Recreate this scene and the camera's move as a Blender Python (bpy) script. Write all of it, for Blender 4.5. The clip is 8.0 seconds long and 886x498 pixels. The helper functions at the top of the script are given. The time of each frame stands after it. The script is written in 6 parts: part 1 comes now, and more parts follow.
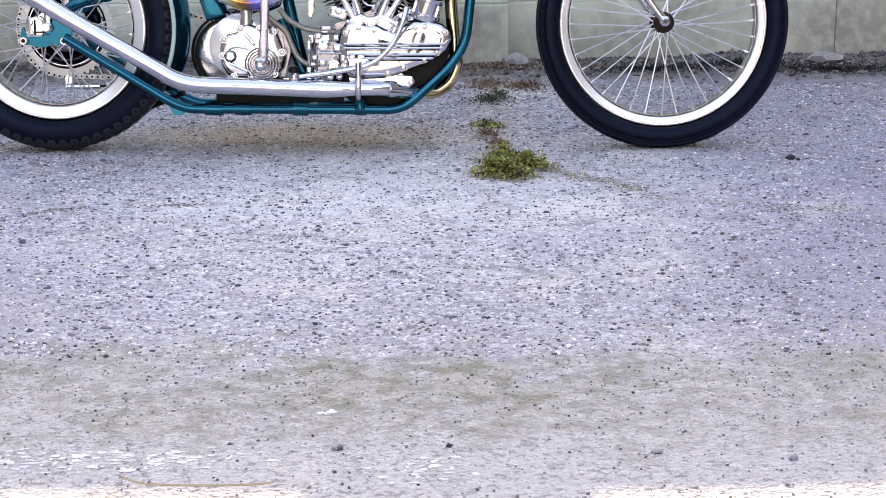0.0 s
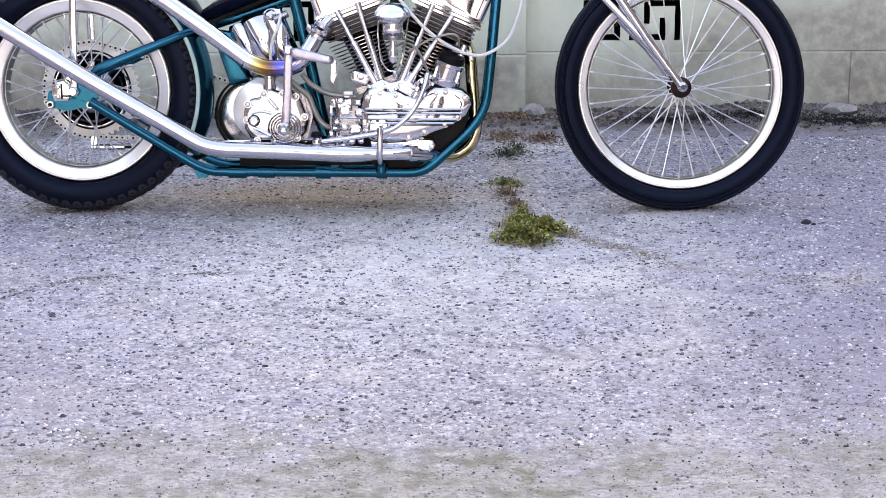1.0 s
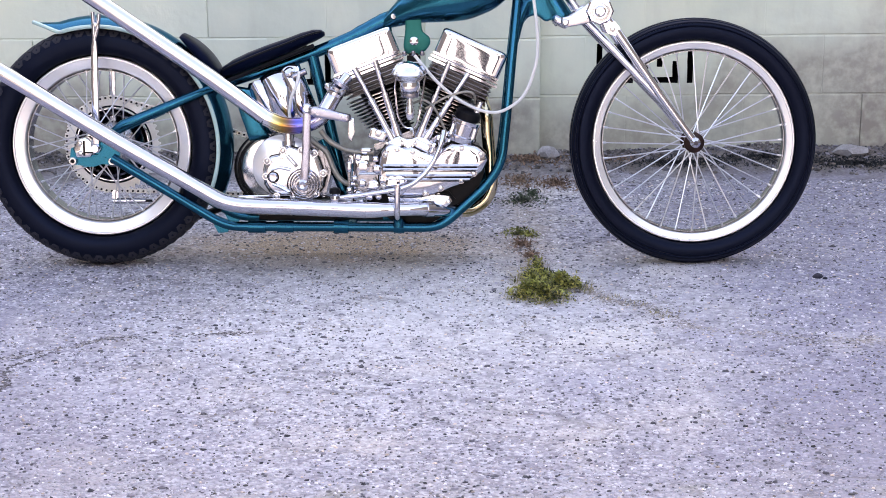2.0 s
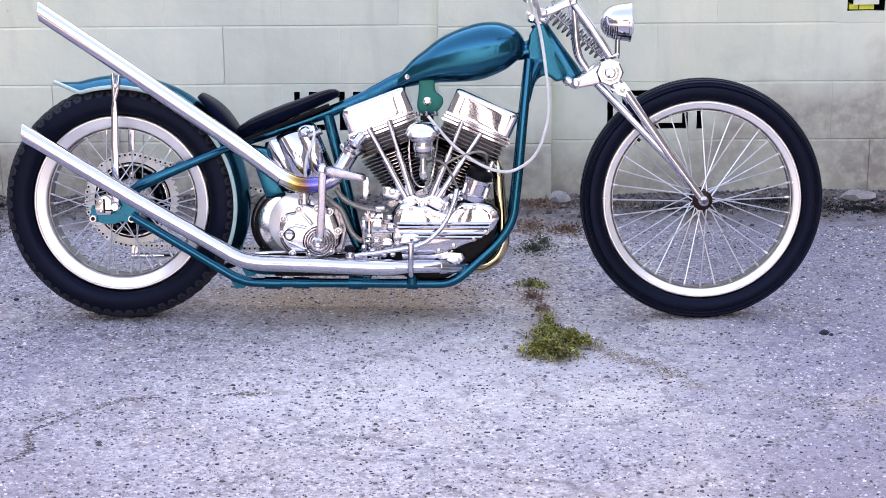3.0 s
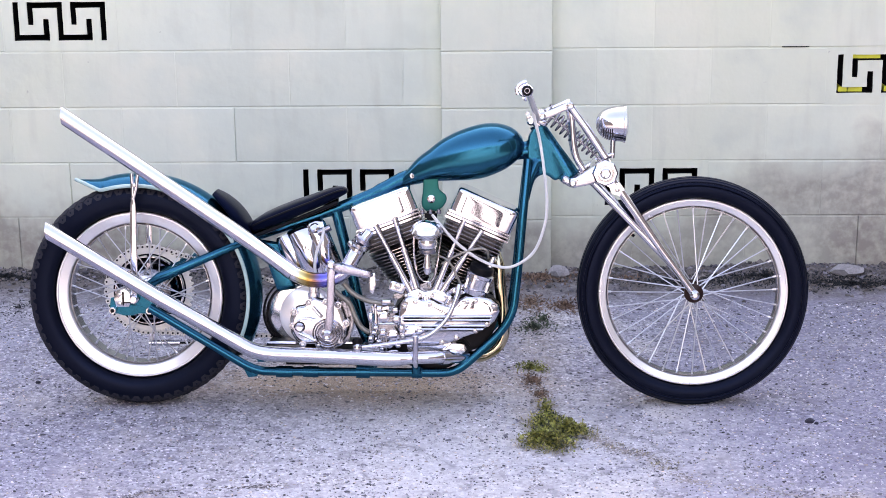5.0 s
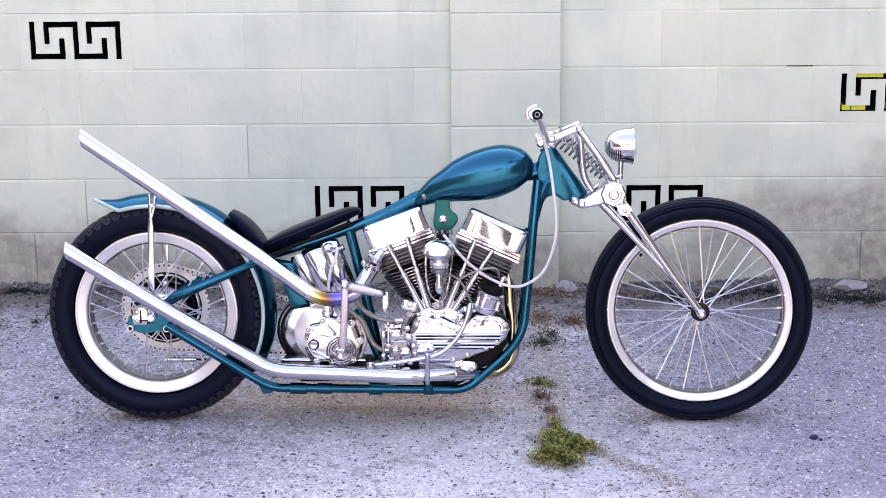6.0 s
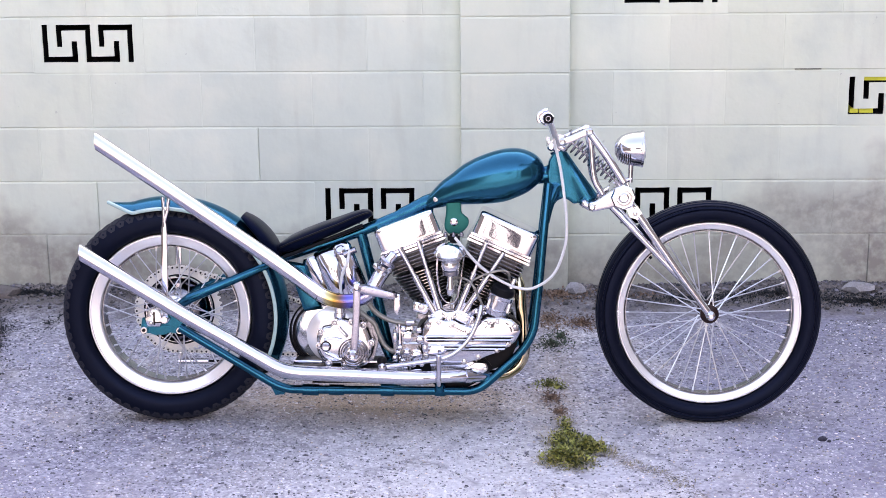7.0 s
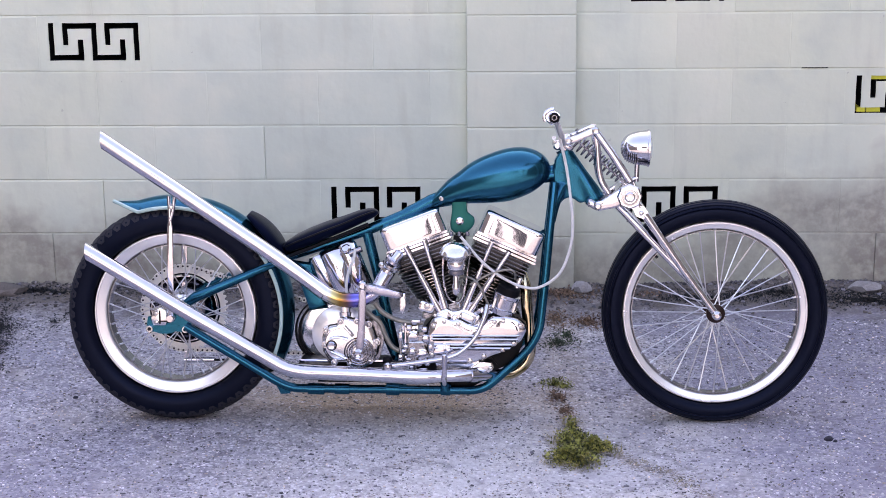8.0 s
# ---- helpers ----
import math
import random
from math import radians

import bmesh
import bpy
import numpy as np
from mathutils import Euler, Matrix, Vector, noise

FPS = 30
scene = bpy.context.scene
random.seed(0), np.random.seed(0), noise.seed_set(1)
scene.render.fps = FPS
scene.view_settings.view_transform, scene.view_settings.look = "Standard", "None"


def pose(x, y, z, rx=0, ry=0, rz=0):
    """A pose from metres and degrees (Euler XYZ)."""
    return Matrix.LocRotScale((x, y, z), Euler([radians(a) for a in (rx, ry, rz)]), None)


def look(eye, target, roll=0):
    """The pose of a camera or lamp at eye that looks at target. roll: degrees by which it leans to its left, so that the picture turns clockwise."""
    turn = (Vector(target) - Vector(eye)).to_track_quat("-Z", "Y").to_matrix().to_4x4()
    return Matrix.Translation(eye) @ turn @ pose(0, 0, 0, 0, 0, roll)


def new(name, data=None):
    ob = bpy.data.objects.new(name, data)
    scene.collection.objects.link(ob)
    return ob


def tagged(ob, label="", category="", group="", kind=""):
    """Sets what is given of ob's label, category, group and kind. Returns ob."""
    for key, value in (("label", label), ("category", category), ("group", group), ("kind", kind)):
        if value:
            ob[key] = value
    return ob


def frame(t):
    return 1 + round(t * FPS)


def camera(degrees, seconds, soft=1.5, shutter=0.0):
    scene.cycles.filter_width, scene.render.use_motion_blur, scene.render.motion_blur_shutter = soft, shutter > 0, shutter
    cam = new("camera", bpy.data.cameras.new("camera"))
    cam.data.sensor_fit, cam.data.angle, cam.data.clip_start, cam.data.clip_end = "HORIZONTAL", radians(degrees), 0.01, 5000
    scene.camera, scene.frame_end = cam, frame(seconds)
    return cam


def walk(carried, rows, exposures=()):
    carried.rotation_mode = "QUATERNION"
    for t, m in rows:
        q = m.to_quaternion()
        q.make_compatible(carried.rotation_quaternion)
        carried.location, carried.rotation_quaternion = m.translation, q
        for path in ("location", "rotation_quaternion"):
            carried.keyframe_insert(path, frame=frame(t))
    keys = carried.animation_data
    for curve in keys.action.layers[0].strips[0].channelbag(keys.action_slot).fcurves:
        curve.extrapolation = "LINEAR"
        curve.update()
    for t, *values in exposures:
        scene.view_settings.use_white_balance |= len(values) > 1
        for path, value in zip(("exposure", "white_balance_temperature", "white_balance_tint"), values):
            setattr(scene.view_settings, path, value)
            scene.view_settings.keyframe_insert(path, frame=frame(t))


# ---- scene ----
cam = camera(30.4, 8.0, soft=0.7)
PATH = [
    (0, (0.942, -4.292, 0.877), (0.928, -2.364, 0.347), -0.4),
    (0.5, (0.929, -4.306, 0.965), (0.912, -2.377, 0.438), -0.3),
    (1, (0.915, -4.309, 1.036), (0.89, -2.379, 0.511), -0.3),
    (1.5, (0.903, -4.319, 1.11), (0.87, -2.389, 0.585), -0.4),
    (3, (0.906, -4.374, 1.352), (0.851, -2.445, 0.829), -0.6),
    (3.5, (0.912, -4.402, 1.433), (0.848, -2.473, 0.912), -0.6),
    (4, (0.917, -4.43, 1.509), (0.854, -2.5, 0.989), -0.6),
    (4.5, (0.919, -4.473, 1.581), (0.859, -2.543, 1.063), -0.6),
    (6, (0.895, -4.592, 1.711), (0.831, -2.661, 1.197), -0.6),
    (6.5, (0.88, -4.62, 1.727), (0.814, -2.688, 1.213), -0.6),
    (7, (0.878, -4.624, 1.729), (0.808, -2.692, 1.214), -0.6),
    (7.5, (0.882, -4.623, 1.729), (0.807, -2.692, 1.213), -0.6),
    (8, (0.88, -4.618, 1.733), (0.802, -2.688, 1.215), -0.6),
]
walk(cam, [(t, look(eye, target, roll)) for t, eye, target, roll in PATH],
     exposures=[(0, 3.05, 9800, 20), (1.5, 3.06, 9700, 23), (3, 3.08, 9300, 28), (7.4, 3.15, 9200, 31), (8, 2.80, 9000, 32)])

# ---- light ----
world = bpy.data.worlds.new("world")
scene.world = world
world.use_nodes = True
wn = world.node_tree
sky = wn.nodes.new("ShaderNodeTexSky")
sky.sky_type = "NISHITA"
sky.sun_disc = False
sky.sun_elevation = radians(30)
sky.sun_rotation = 0.0
sky.altitude = 0
sky.air_density = 1.0
sky.dust_density = 0.8
sky.ozone_density = 1.0
wn.nodes["Background"].inputs["Strength"].default_value = 0.15
wn.links.new(sky.outputs["Color"], wn.nodes["Background"].inputs["Color"])
sun_data = bpy.data.lights.new("sun", "SUN")
sun_data.energy = 2.1
sun_data.angle = radians(0.53)
sun_data.color = (1.0, 0.95, 0.86)
sun = new("sun", sun_data)
# the sun stands behind the block wall, which keeps the machine in open shade
sun.matrix_world = look((0.7, 10.0, 5.78), (0.7, 0.0, 0.0))


# ---- materials ----
def node_mat(name):
    m = bpy.data.materials.new(name)
    m.use_nodes = True
    return m, m.node_tree.nodes, m.node_tree.links, m.node_tree.nodes["Principled BSDF"]


def surface(name, base, rough, metal=0.0, tint=None, amount=0.3, coarse=6.0, fine=60.0, bump=0.0, coat=0.0,
            rough_var=0.08, gloss=0.5, wave=0.0, per_object=0.0, per_island=0.0):
    """A principled surface with variation at two scales, wear in the gloss and fine relief."""
    m, n, l, p = node_mat(name)
    tint = tint or tuple(c * 0.6 for c in base)
    tc = n.new("ShaderNodeTexCoord")
    a, b = n.new("ShaderNodeTexNoise"), n.new("ShaderNodeTexNoise")
    a.inputs["Scale"].default_value, b.inputs["Scale"].default_value = coarse, fine
    a.inputs["Detail"].default_value, b.inputs["Detail"].default_value = 5, 4
    l.new(tc.outputs["Object"], a.inputs["Vector"])
    l.new(tc.outputs["Object"], b.inputs["Vector"])
    add = n.new("ShaderNodeMath")
    add.operation = "MULTIPLY_ADD"
    l.new(b.outputs["Fac"], add.inputs[0])
    add.inputs[1].default_value = 0.5
    l.new(a.outputs["Fac"], add.inputs[2])
    ramp = n.new("ShaderNodeMapRange")
    l.new(add.outputs[0], ramp.inputs["Value"])
    ramp.inputs["From Min"].default_value, ramp.inputs["From Max"].default_value = 0.5, 1.0
    ramp.inputs["To Max"].default_value = amount
    mix = n.new("ShaderNodeMix")
    mix.data_type = "RGBA"
    mix.inputs["A"].default_value, mix.inputs["B"].default_value = (*base, 1), (*tint, 1)
    l.new(ramp.outputs[0], mix.inputs["Factor"])
    colour = mix.outputs["Result"]
    for share, kind, out in ((per_object, "ShaderNodeObjectInfo", "Random"), (per_island, "ShaderNodeNewGeometry", "Random Per Island")):
        if share:
            src = n.new(kind)
            rng = n.new("ShaderNodeMapRange")
            rng.inputs["To Min"].default_value, rng.inputs["To Max"].default_value = 1 - share, 1 + share
            l.new(src.outputs[out], rng.inputs["Value"])
            hsv = n.new("ShaderNodeHueSaturation")
            l.new(rng.outputs[0], hsv.inputs["Value"])
            l.new(colour, hsv.inputs["Color"])
            colour = hsv.outputs["Color"]
    l.new(colour, p.inputs["Base Color"])
    p.inputs["Metallic"].default_value = metal
    p.inputs["Specular IOR Level"].default_value = gloss
    rr = n.new("ShaderNodeMapRange")
    rr.inputs["To Min"].default_value, rr.inputs["To Max"].default_value = max(rough - rough_var, 0.02), rough + rough_var
    l.new(a.outputs["Fac"], rr.inputs["Value"])
    l.new(rr.outputs[0], p.inputs["Roughness"])
    if coat:
        p.inputs["Coat Weight"].default_value = coat
        p.inputs["Coat Roughness"].default_value = 0.04
    last = None
    for src, far in ((a, wave), (b, bump)):
        if far:
            bp = n.new("ShaderNodeBump")
            bp.inputs["Strength"].default_value = 0.6
            bp.inputs["Distance"].default_value = far
            l.new(src.outputs["Fac"], bp.inputs["Height"])
            if last:
                l.new(last.outputs["Normal"], bp.inputs["Normal"])
            last = bp
    if last:
        l.new(last.outputs["Normal"], p.inputs["Normal"])
    return m


CHROME = surface("chrome", (0.66, 0.66, 0.71), 0.035, 1, (0.55, 0.55, 0.60), 0.4, 14, 60, rough_var=0.015, wave=0.00015)
POLISHED = surface("polished_alloy", (0.88, 0.88, 0.89), 0.14, 1, (0.62, 0.62, 0.66), 0.6, 26, 120, 0.0004, wave=0.0016)
CAST = surface("cast_alloy", (0.36, 0.36, 0.39), 0.24, 1, (0.16, 0.16, 0.19), 0.7, 30, 160, 0.0008, wave=0.0014)
SATIN = surface("satin_steel", (0.40, 0.41, 0.50), 0.27, 1, (0.30, 0.31, 0.39), 0.5, 24, 160)
RIM = surface("rim_alloy", (0.88, 0.88, 0.88), 0.25, 0.55, (0.74, 0.73, 0.72), 0.4, 9, 120, 0.0003)
FIN = surface("fin_alloy", (0.05, 0.047, 0.05), 0.34, 0.8, (0.02, 0.018, 0.02), 0.7, 18, 130, 0.001)
FINM = surface("bright_fin", (0.72, 0.70, 0.70), 0.2, 1, (0.4, 0.36, 0.34), 0.7, 60, 240, 0.0004)
STEEL = surface("bolt_steel", (0.7, 0.7, 0.7), 0.25, 1, (0.5, 0.5, 0.5), 0.5, 30, 200)
SPOKE = surface("spoke_steel", (0.8, 0.8, 0.82), 0.3, 1, (0.55, 0.55, 0.56), 0.4, 10, 80)
GALV = surface("sprocket_steel", (0.93, 0.91, 0.87), 0.4, 0.15, (0.74, 0.70, 0.64), 0.5, 20, 160, 0.0005)
TEAL = surface("teal_paint", (0.0, 0.104, 0.172), 0.17, 0.9, (0.0, 0.096, 0.148), 0.6, 3, 700, 0.00003, coat=0.1, rough_var=0.04)
TEAL.node_tree.nodes["Principled BSDF"].inputs["Specular Tint"].default_value = (0.12, 0.6, 0.8, 1)
MOUNT_TEAL = surface("bracket_teal", (0.0, 0.15, 0.125), 0.4, 0.3, (0.0, 0.12, 0.10), 0.6, 12, 120, gloss=0.15)
CREAM_EDGE = surface("pale_teal_paint", (0.42, 0.6, 0.56), 0.3, 0, (0.3, 0.48, 0.46), 0.5, 6, 80, coat=0.6)
RUBBER = surface("tyre_rubber", (0.0020, 0.0030, 0.0075), 0.40, 0, (0.0045, 0.005, 0.009), 0.7, 5, 90, 0.0005, rough_var=0.12, gloss=0.18)
TREAD = surface("tread_rubber", (0.036, 0.037, 0.048), 0.7, 0, (0.02, 0.021, 0.028), 0.7, 14, 90, 0.0006, gloss=0.1)
LEATHER = surface("black_leather", (0.0016, 0.0036, 0.0125), 0.3, 0, (0.0026, 0.005, 0.017), 0.6, 6, 240, 0.0005, gloss=0.045)
for dark in (RUBBER, LEATHER):
    dark.node_tree.nodes["Principled BSDF"].inputs["Specular Tint"].default_value = (0.4, 0.55, 1.0, 1)
BLACK = surface("black_satin", (0.004, 0.004, 0.006), 0.4, 0, (0.010, 0.010, 0.012), 0.6, 14, 120, gloss=0.1)
HOSE = surface("grey_hose", (0.3, 0.29, 0.26), 0.42, 0.5, (0.2, 0.19, 0.17), 0.6, 20, 160, 0.0004)
CABLE = surface("pale_cable", (0.72, 0.72, 0.7), 0.35, 0, (0.56, 0.56, 0.55), 0.5, 14, 120)
BRASS = surface("heat_tinted_steel", (0.72, 0.64, 0.45), 0.1, 1, (0.36, 0.27, 0.16), 0.8, 7, 60)
RUST = surface("brown_hub", (0.05, 0.02, 0.014), 0.35, 0.6, (0.02, 0.012, 0.01), 0.7, 30, 140)
LENS = surface("headlamp_lens", (0.85, 0.87, 0.88), 0.08, 0.4, (0.7, 0.72, 0.74), 0.3, 12, 60)


def wall_material(name, fine, relief):
    """Old pale paint on concrete: broad drifts of cream, green-grey and dust, runs below the joints, pores and chips."""
    m, n, l, p = node_mat(name)
    geo, info = n.new("ShaderNodeNewGeometry"), n.new("ShaderNodeObjectInfo")

    def tex(scale, detail, stretch=(1, 1, 1)):
        mp, t = n.new("ShaderNodeMapping"), n.new("ShaderNodeTexNoise")
        mp.inputs["Scale"].default_value = stretch
        l.new(geo.outputs["Position"], mp.inputs["Vector"])
        l.new(mp.outputs[0], t.inputs["Vector"])
        t.inputs["Scale"].default_value, t.inputs["Detail"].default_value = scale, detail
        return t.outputs["Fac"]

    def rng(src, a, b, c=0.0, d=1.0):
        r = n.new("ShaderNodeMapRange")
        for k, v in zip(("From Min", "From Max", "To Min", "To Max"), (a, b, c, d)):
            r.inputs[k].default_value = v
        l.new(src, r.inputs["Value"])
        return r.outputs[0]

    def mix(fac, a, b):
        x = n.new("ShaderNodeMix")
        x.data_type = "RGBA"
        for key, v in (("Factor", fac), ("A", a), ("B", b)):
            if isinstance(v, tuple):
                x.inputs[key].default_value = v
            else:
                l.new(v, x.inputs[key])
        return x.outputs["Result"]

    def times(a, b):
        t = n.new("ShaderNodeMath")
        t.operation = "MULTIPLY"
        l.new(a, t.inputs[0])
        l.new(b, t.inputs[1])
        return t.outputs[0]

    broad, patchy, runs, pores = tex(0.9, 3), tex(4.2, 5), tex(5, 4, (3.2, 1, 0.5)), tex(fine, 4)
    col = mix(rng(broad, 0.38, 0.62), (0.725, 0.75, 0.585, 1), (0.655, 0.70, 0.585, 1))
    col = mix(rng(patchy, 0.50, 0.68, 0, 0.55), col, (0.79, 0.785, 0.635, 1))
    col = mix(rng(patchy, 0.46, 0.30, 0, 0.45), col, (0.52, 0.575, 0.49, 1))
    col = mix(rng(runs, 0.55, 0.75, 0, 0.4), col, (0.55, 0.565, 0.46, 1))
    tone = n.new("ShaderNodeHueSaturation")
    l.new(rng(info.outputs["Random"], 0, 1, 0.955, 1.035), tone.inputs["Value"])
    l.new(col, tone.inputs["Color"])
    col = tone.outputs["Color"]
    # brown dust splashed up from the soil at the foot, with a ragged upper border
    # the weaker light at the foot is put into this brown as well
    sep, edge = n.new("ShaderNodeSeparateXYZ"), n.new("ShaderNodeMath")
    l.new(geo.outputs["Position"], sep.inputs[0])
    edge.operation = "MULTIPLY_ADD"
    l.new(patchy, edge.inputs[0])
    edge.inputs[1].default_value = -0.5
    l.new(sep.outputs["Z"], edge.inputs[2])
    ends, reach = n.new("ShaderNodeMath"), n.new("ShaderNodeMath")  # it climbs higher towards both ends of the wall, dimming them too
    ends.operation, reach.operation = "MAXIMUM", "SUBTRACT"
    l.new(rng(sep.outputs["X"], 1.35, 2.1, 0, 0.22), ends.inputs[0])
    l.new(rng(sep.outputs["X"], -0.3, -0.9, 0, 0.06), ends.inputs[1])
    l.new(edge.outputs[0], reach.inputs[0])
    l.new(ends.outputs[0], reach.inputs[1])
    splash_dim = times(rng(reach.outputs[0], 0.06, -0.12), rng(tex(2.1, 4), 0.34, 0.58, 0.65, 1.0))
    col = mix(times(splash_dim, rng(pores, 0.3, 0.6, 0.6, 0.95)), col, (0.28, 0.25, 0.215, 1))
    chips = tex(26, 5)
    col = mix(rng(chips, 0.745, 0.78, 0, 0.5), col, (0.38, 0.375, 0.31, 1))
    l.new(col, p.inputs["Base Color"])
    p.inputs["Specular IOR Level"].default_value = 0.3
    l.new(rng(patchy, 0.3, 0.7, 0.62, 0.82), p.inputs["Roughness"])
    last = None
    for src, far in ((patchy, 0.007), (pores, relief), (chips, 0.0012)):
        bp = n.new("ShaderNodeBump")
        bp.inputs["Strength"].default_value, bp.inputs["Distance"].default_value = 0.6, far
        l.new(src, bp.inputs["Height"])
        if last:
            l.new(last.outputs["Normal"], bp.inputs["Normal"])
        last = bp
    l.new(last.outputs["Normal"], p.inputs["Normal"])
    return m


WALL = wall_material("painted_block", 34, 0.0022)
MORTAR = wall_material("painted_mortar", 70, 0.003)
# near-black: the shade inside hollows is put into this colour
HOLLOW = surface("hollow_shade", (0.014, 0.013, 0.013), 0.95, 0, (0.008, 0.008, 0.008), 0.6, 8, 60, 0.004, gloss=0.1)
YELLOW = surface("yellow_glimpse", (0.75, 0.72, 0.06), 0.6, 0, (0.5, 0.5, 0.05), 0.6, 14, 90)
LEAF = surface("weed_leaf", (0.115, 0.14, 0.024), 0.55, 0, (0.32, 0.29, 0.08), 0.75, 34, 60, per_island=0.85)
DEEP_LEAF = surface("deep_leaf", (0.022, 0.036, 0.010), 0.6, 0, (0.05, 0.05, 0.015), 0.7, 34, 60, per_island=0.7)
DARK_LEAF = surface("dark_leaf", (0.06, 0.095, 0.05), 0.65, 0, (0.05, 0.05, 0.035), 0.8, 9, 60, per_island=0.5)
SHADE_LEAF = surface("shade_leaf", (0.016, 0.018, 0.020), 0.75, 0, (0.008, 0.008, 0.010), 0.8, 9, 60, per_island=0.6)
FRINGE = surface("yellow_leaf", (0.40, 0.35, 0.09), 0.65, 0, (0.24, 0.2, 0.06), 0.8, 20, 60, per_island=0.5)
RUBBLE = surface("brown_rubble", (0.19, 0.168, 0.158), 0.9, 0, (0.09, 0.075, 0.07), 0.9, 10, 160, 0.002, per_island=0.6)
DRY = surface("dry_litter", (0.27, 0.175, 0.12), 0.8, 0, (0.14, 0.08, 0.065), 0.8, 8, 70, per_island=0.5)
STRAW = surface("dry_grass", (0.36, 0.31, 0.17), 0.8, 0, (0.25, 0.2, 0.12), 0.8, 8, 70, per_island=0.4)
STONE = surface("loose_gravel", (0.36, 0.34, 0.34), 0.85, 0, (0.14, 0.13, 0.13), 0.9, 10, 160, 0.002, per_island=0.55)
GRIT = surface("dark_grit", (0.22, 0.205, 0.23), 0.85, 0, (0.10, 0.095, 0.11), 0.9, 10, 160, per_island=0.75)
DARK_SOIL = surface("dark_soil", (0.13, 0.115, 0.115), 0.95, 0, (0.07, 0.06, 0.065), 0.9, 14, 140, 0.004, per_island=0.6)
SOIL = surface("crack_soil", (0.38, 0.335, 0.31), 0.95, 0, (0.22, 0.19, 0.18), 0.9, 14, 140, 0.004, per_island=0.5)
AGGREGATE = surface("aggregate", (0.62, 0.60, 0.64), 0.85, 0, (0.10, 0.09, 0.12), 0.9, 10, 160, per_island=0.95)
PALE_AGGREGATE = surface("pale_aggregate", (0.48, 0.47, 0.47), 0.9, 0, (0.33, 0.315, 0.335), 0.9, 10, 160, per_island=0.9)
WARM_AGGREGATE = surface("warm_aggregate", (0.62, 0.53, 0.46), 0.85, 0, (0.30, 0.22, 0.17), 0.9, 10, 160, per_island=0.8)
CLOD = surface("dark_clod", (0.045, 0.042, 0.06), 0.9, 0, (0.02, 0.02, 0.03), 0.8, 60, 160, 0.002)
WHITE_STAIN = surface("worn_white_paint", (0.60, 0.605, 0.64), 0.85, 0, (0.46, 0.455, 0.46), 0.9, 60, 160, 0.0006, gloss=0.2)


def tinted_pipe():
    """Chrome that has gone gold and blue where the exhaust runs hottest."""
    m, n, l, p = node_mat("heat_blued_chrome")
    tc, sep, ramp = n.new("ShaderNodeTexCoord"), n.new("ShaderNodeSeparateXYZ"), n.new("ShaderNodeValToRGB")
    no = n.new("ShaderNodeTexNoise")
    no.inputs["Scale"].default_value = 20
    l.new(tc.outputs["Object"], no.inputs["Vector"])
    l.new(tc.outputs["Object"], sep.inputs[0])
    ma = n.new("ShaderNodeMath")
    ma.operation = "MULTIPLY_ADD"
    l.new(no.outputs["Fac"], ma.inputs[0])
    ma.inputs[1].default_value = 0.02
    l.new(sep.outputs["X"], ma.inputs[2])
    mr = n.new("ShaderNodeMapRange")
    mr.inputs["From Min"].default_value, mr.inputs["From Max"].default_value = 0.380, 0.566
    l.new(ma.outputs[0], mr.inputs["Value"])
    l.new(mr.outputs[0], ramp.inputs["Fac"])
    e = ramp.color_ramp.elements
    e[0].color, e[1].color = (0.76, 0.76, 0.78, 1), (0.62, 0.62, 0.68, 1)
    for at, col in ((0.08, (0.70, 0.56, 0.26, 1)), (0.2, (0.38, 0.21, 0.05, 1)), (0.3, (0.22, 0.11, 0.08, 1)), (0.4, (0.13, 0.13, 0.46, 1)), (0.58, (0.20, 0.20, 0.60, 1)), (0.72, (0.55, 0.55, 0.64, 1))):
        e.new(at).color = col
    l.new(ramp.outputs["Color"], p.inputs["Base Color"])
    p.inputs["Metallic"].default_value, p.inputs["Roughness"].default_value = 1, 0.09
    return m


BLUED = tinted_pipe()


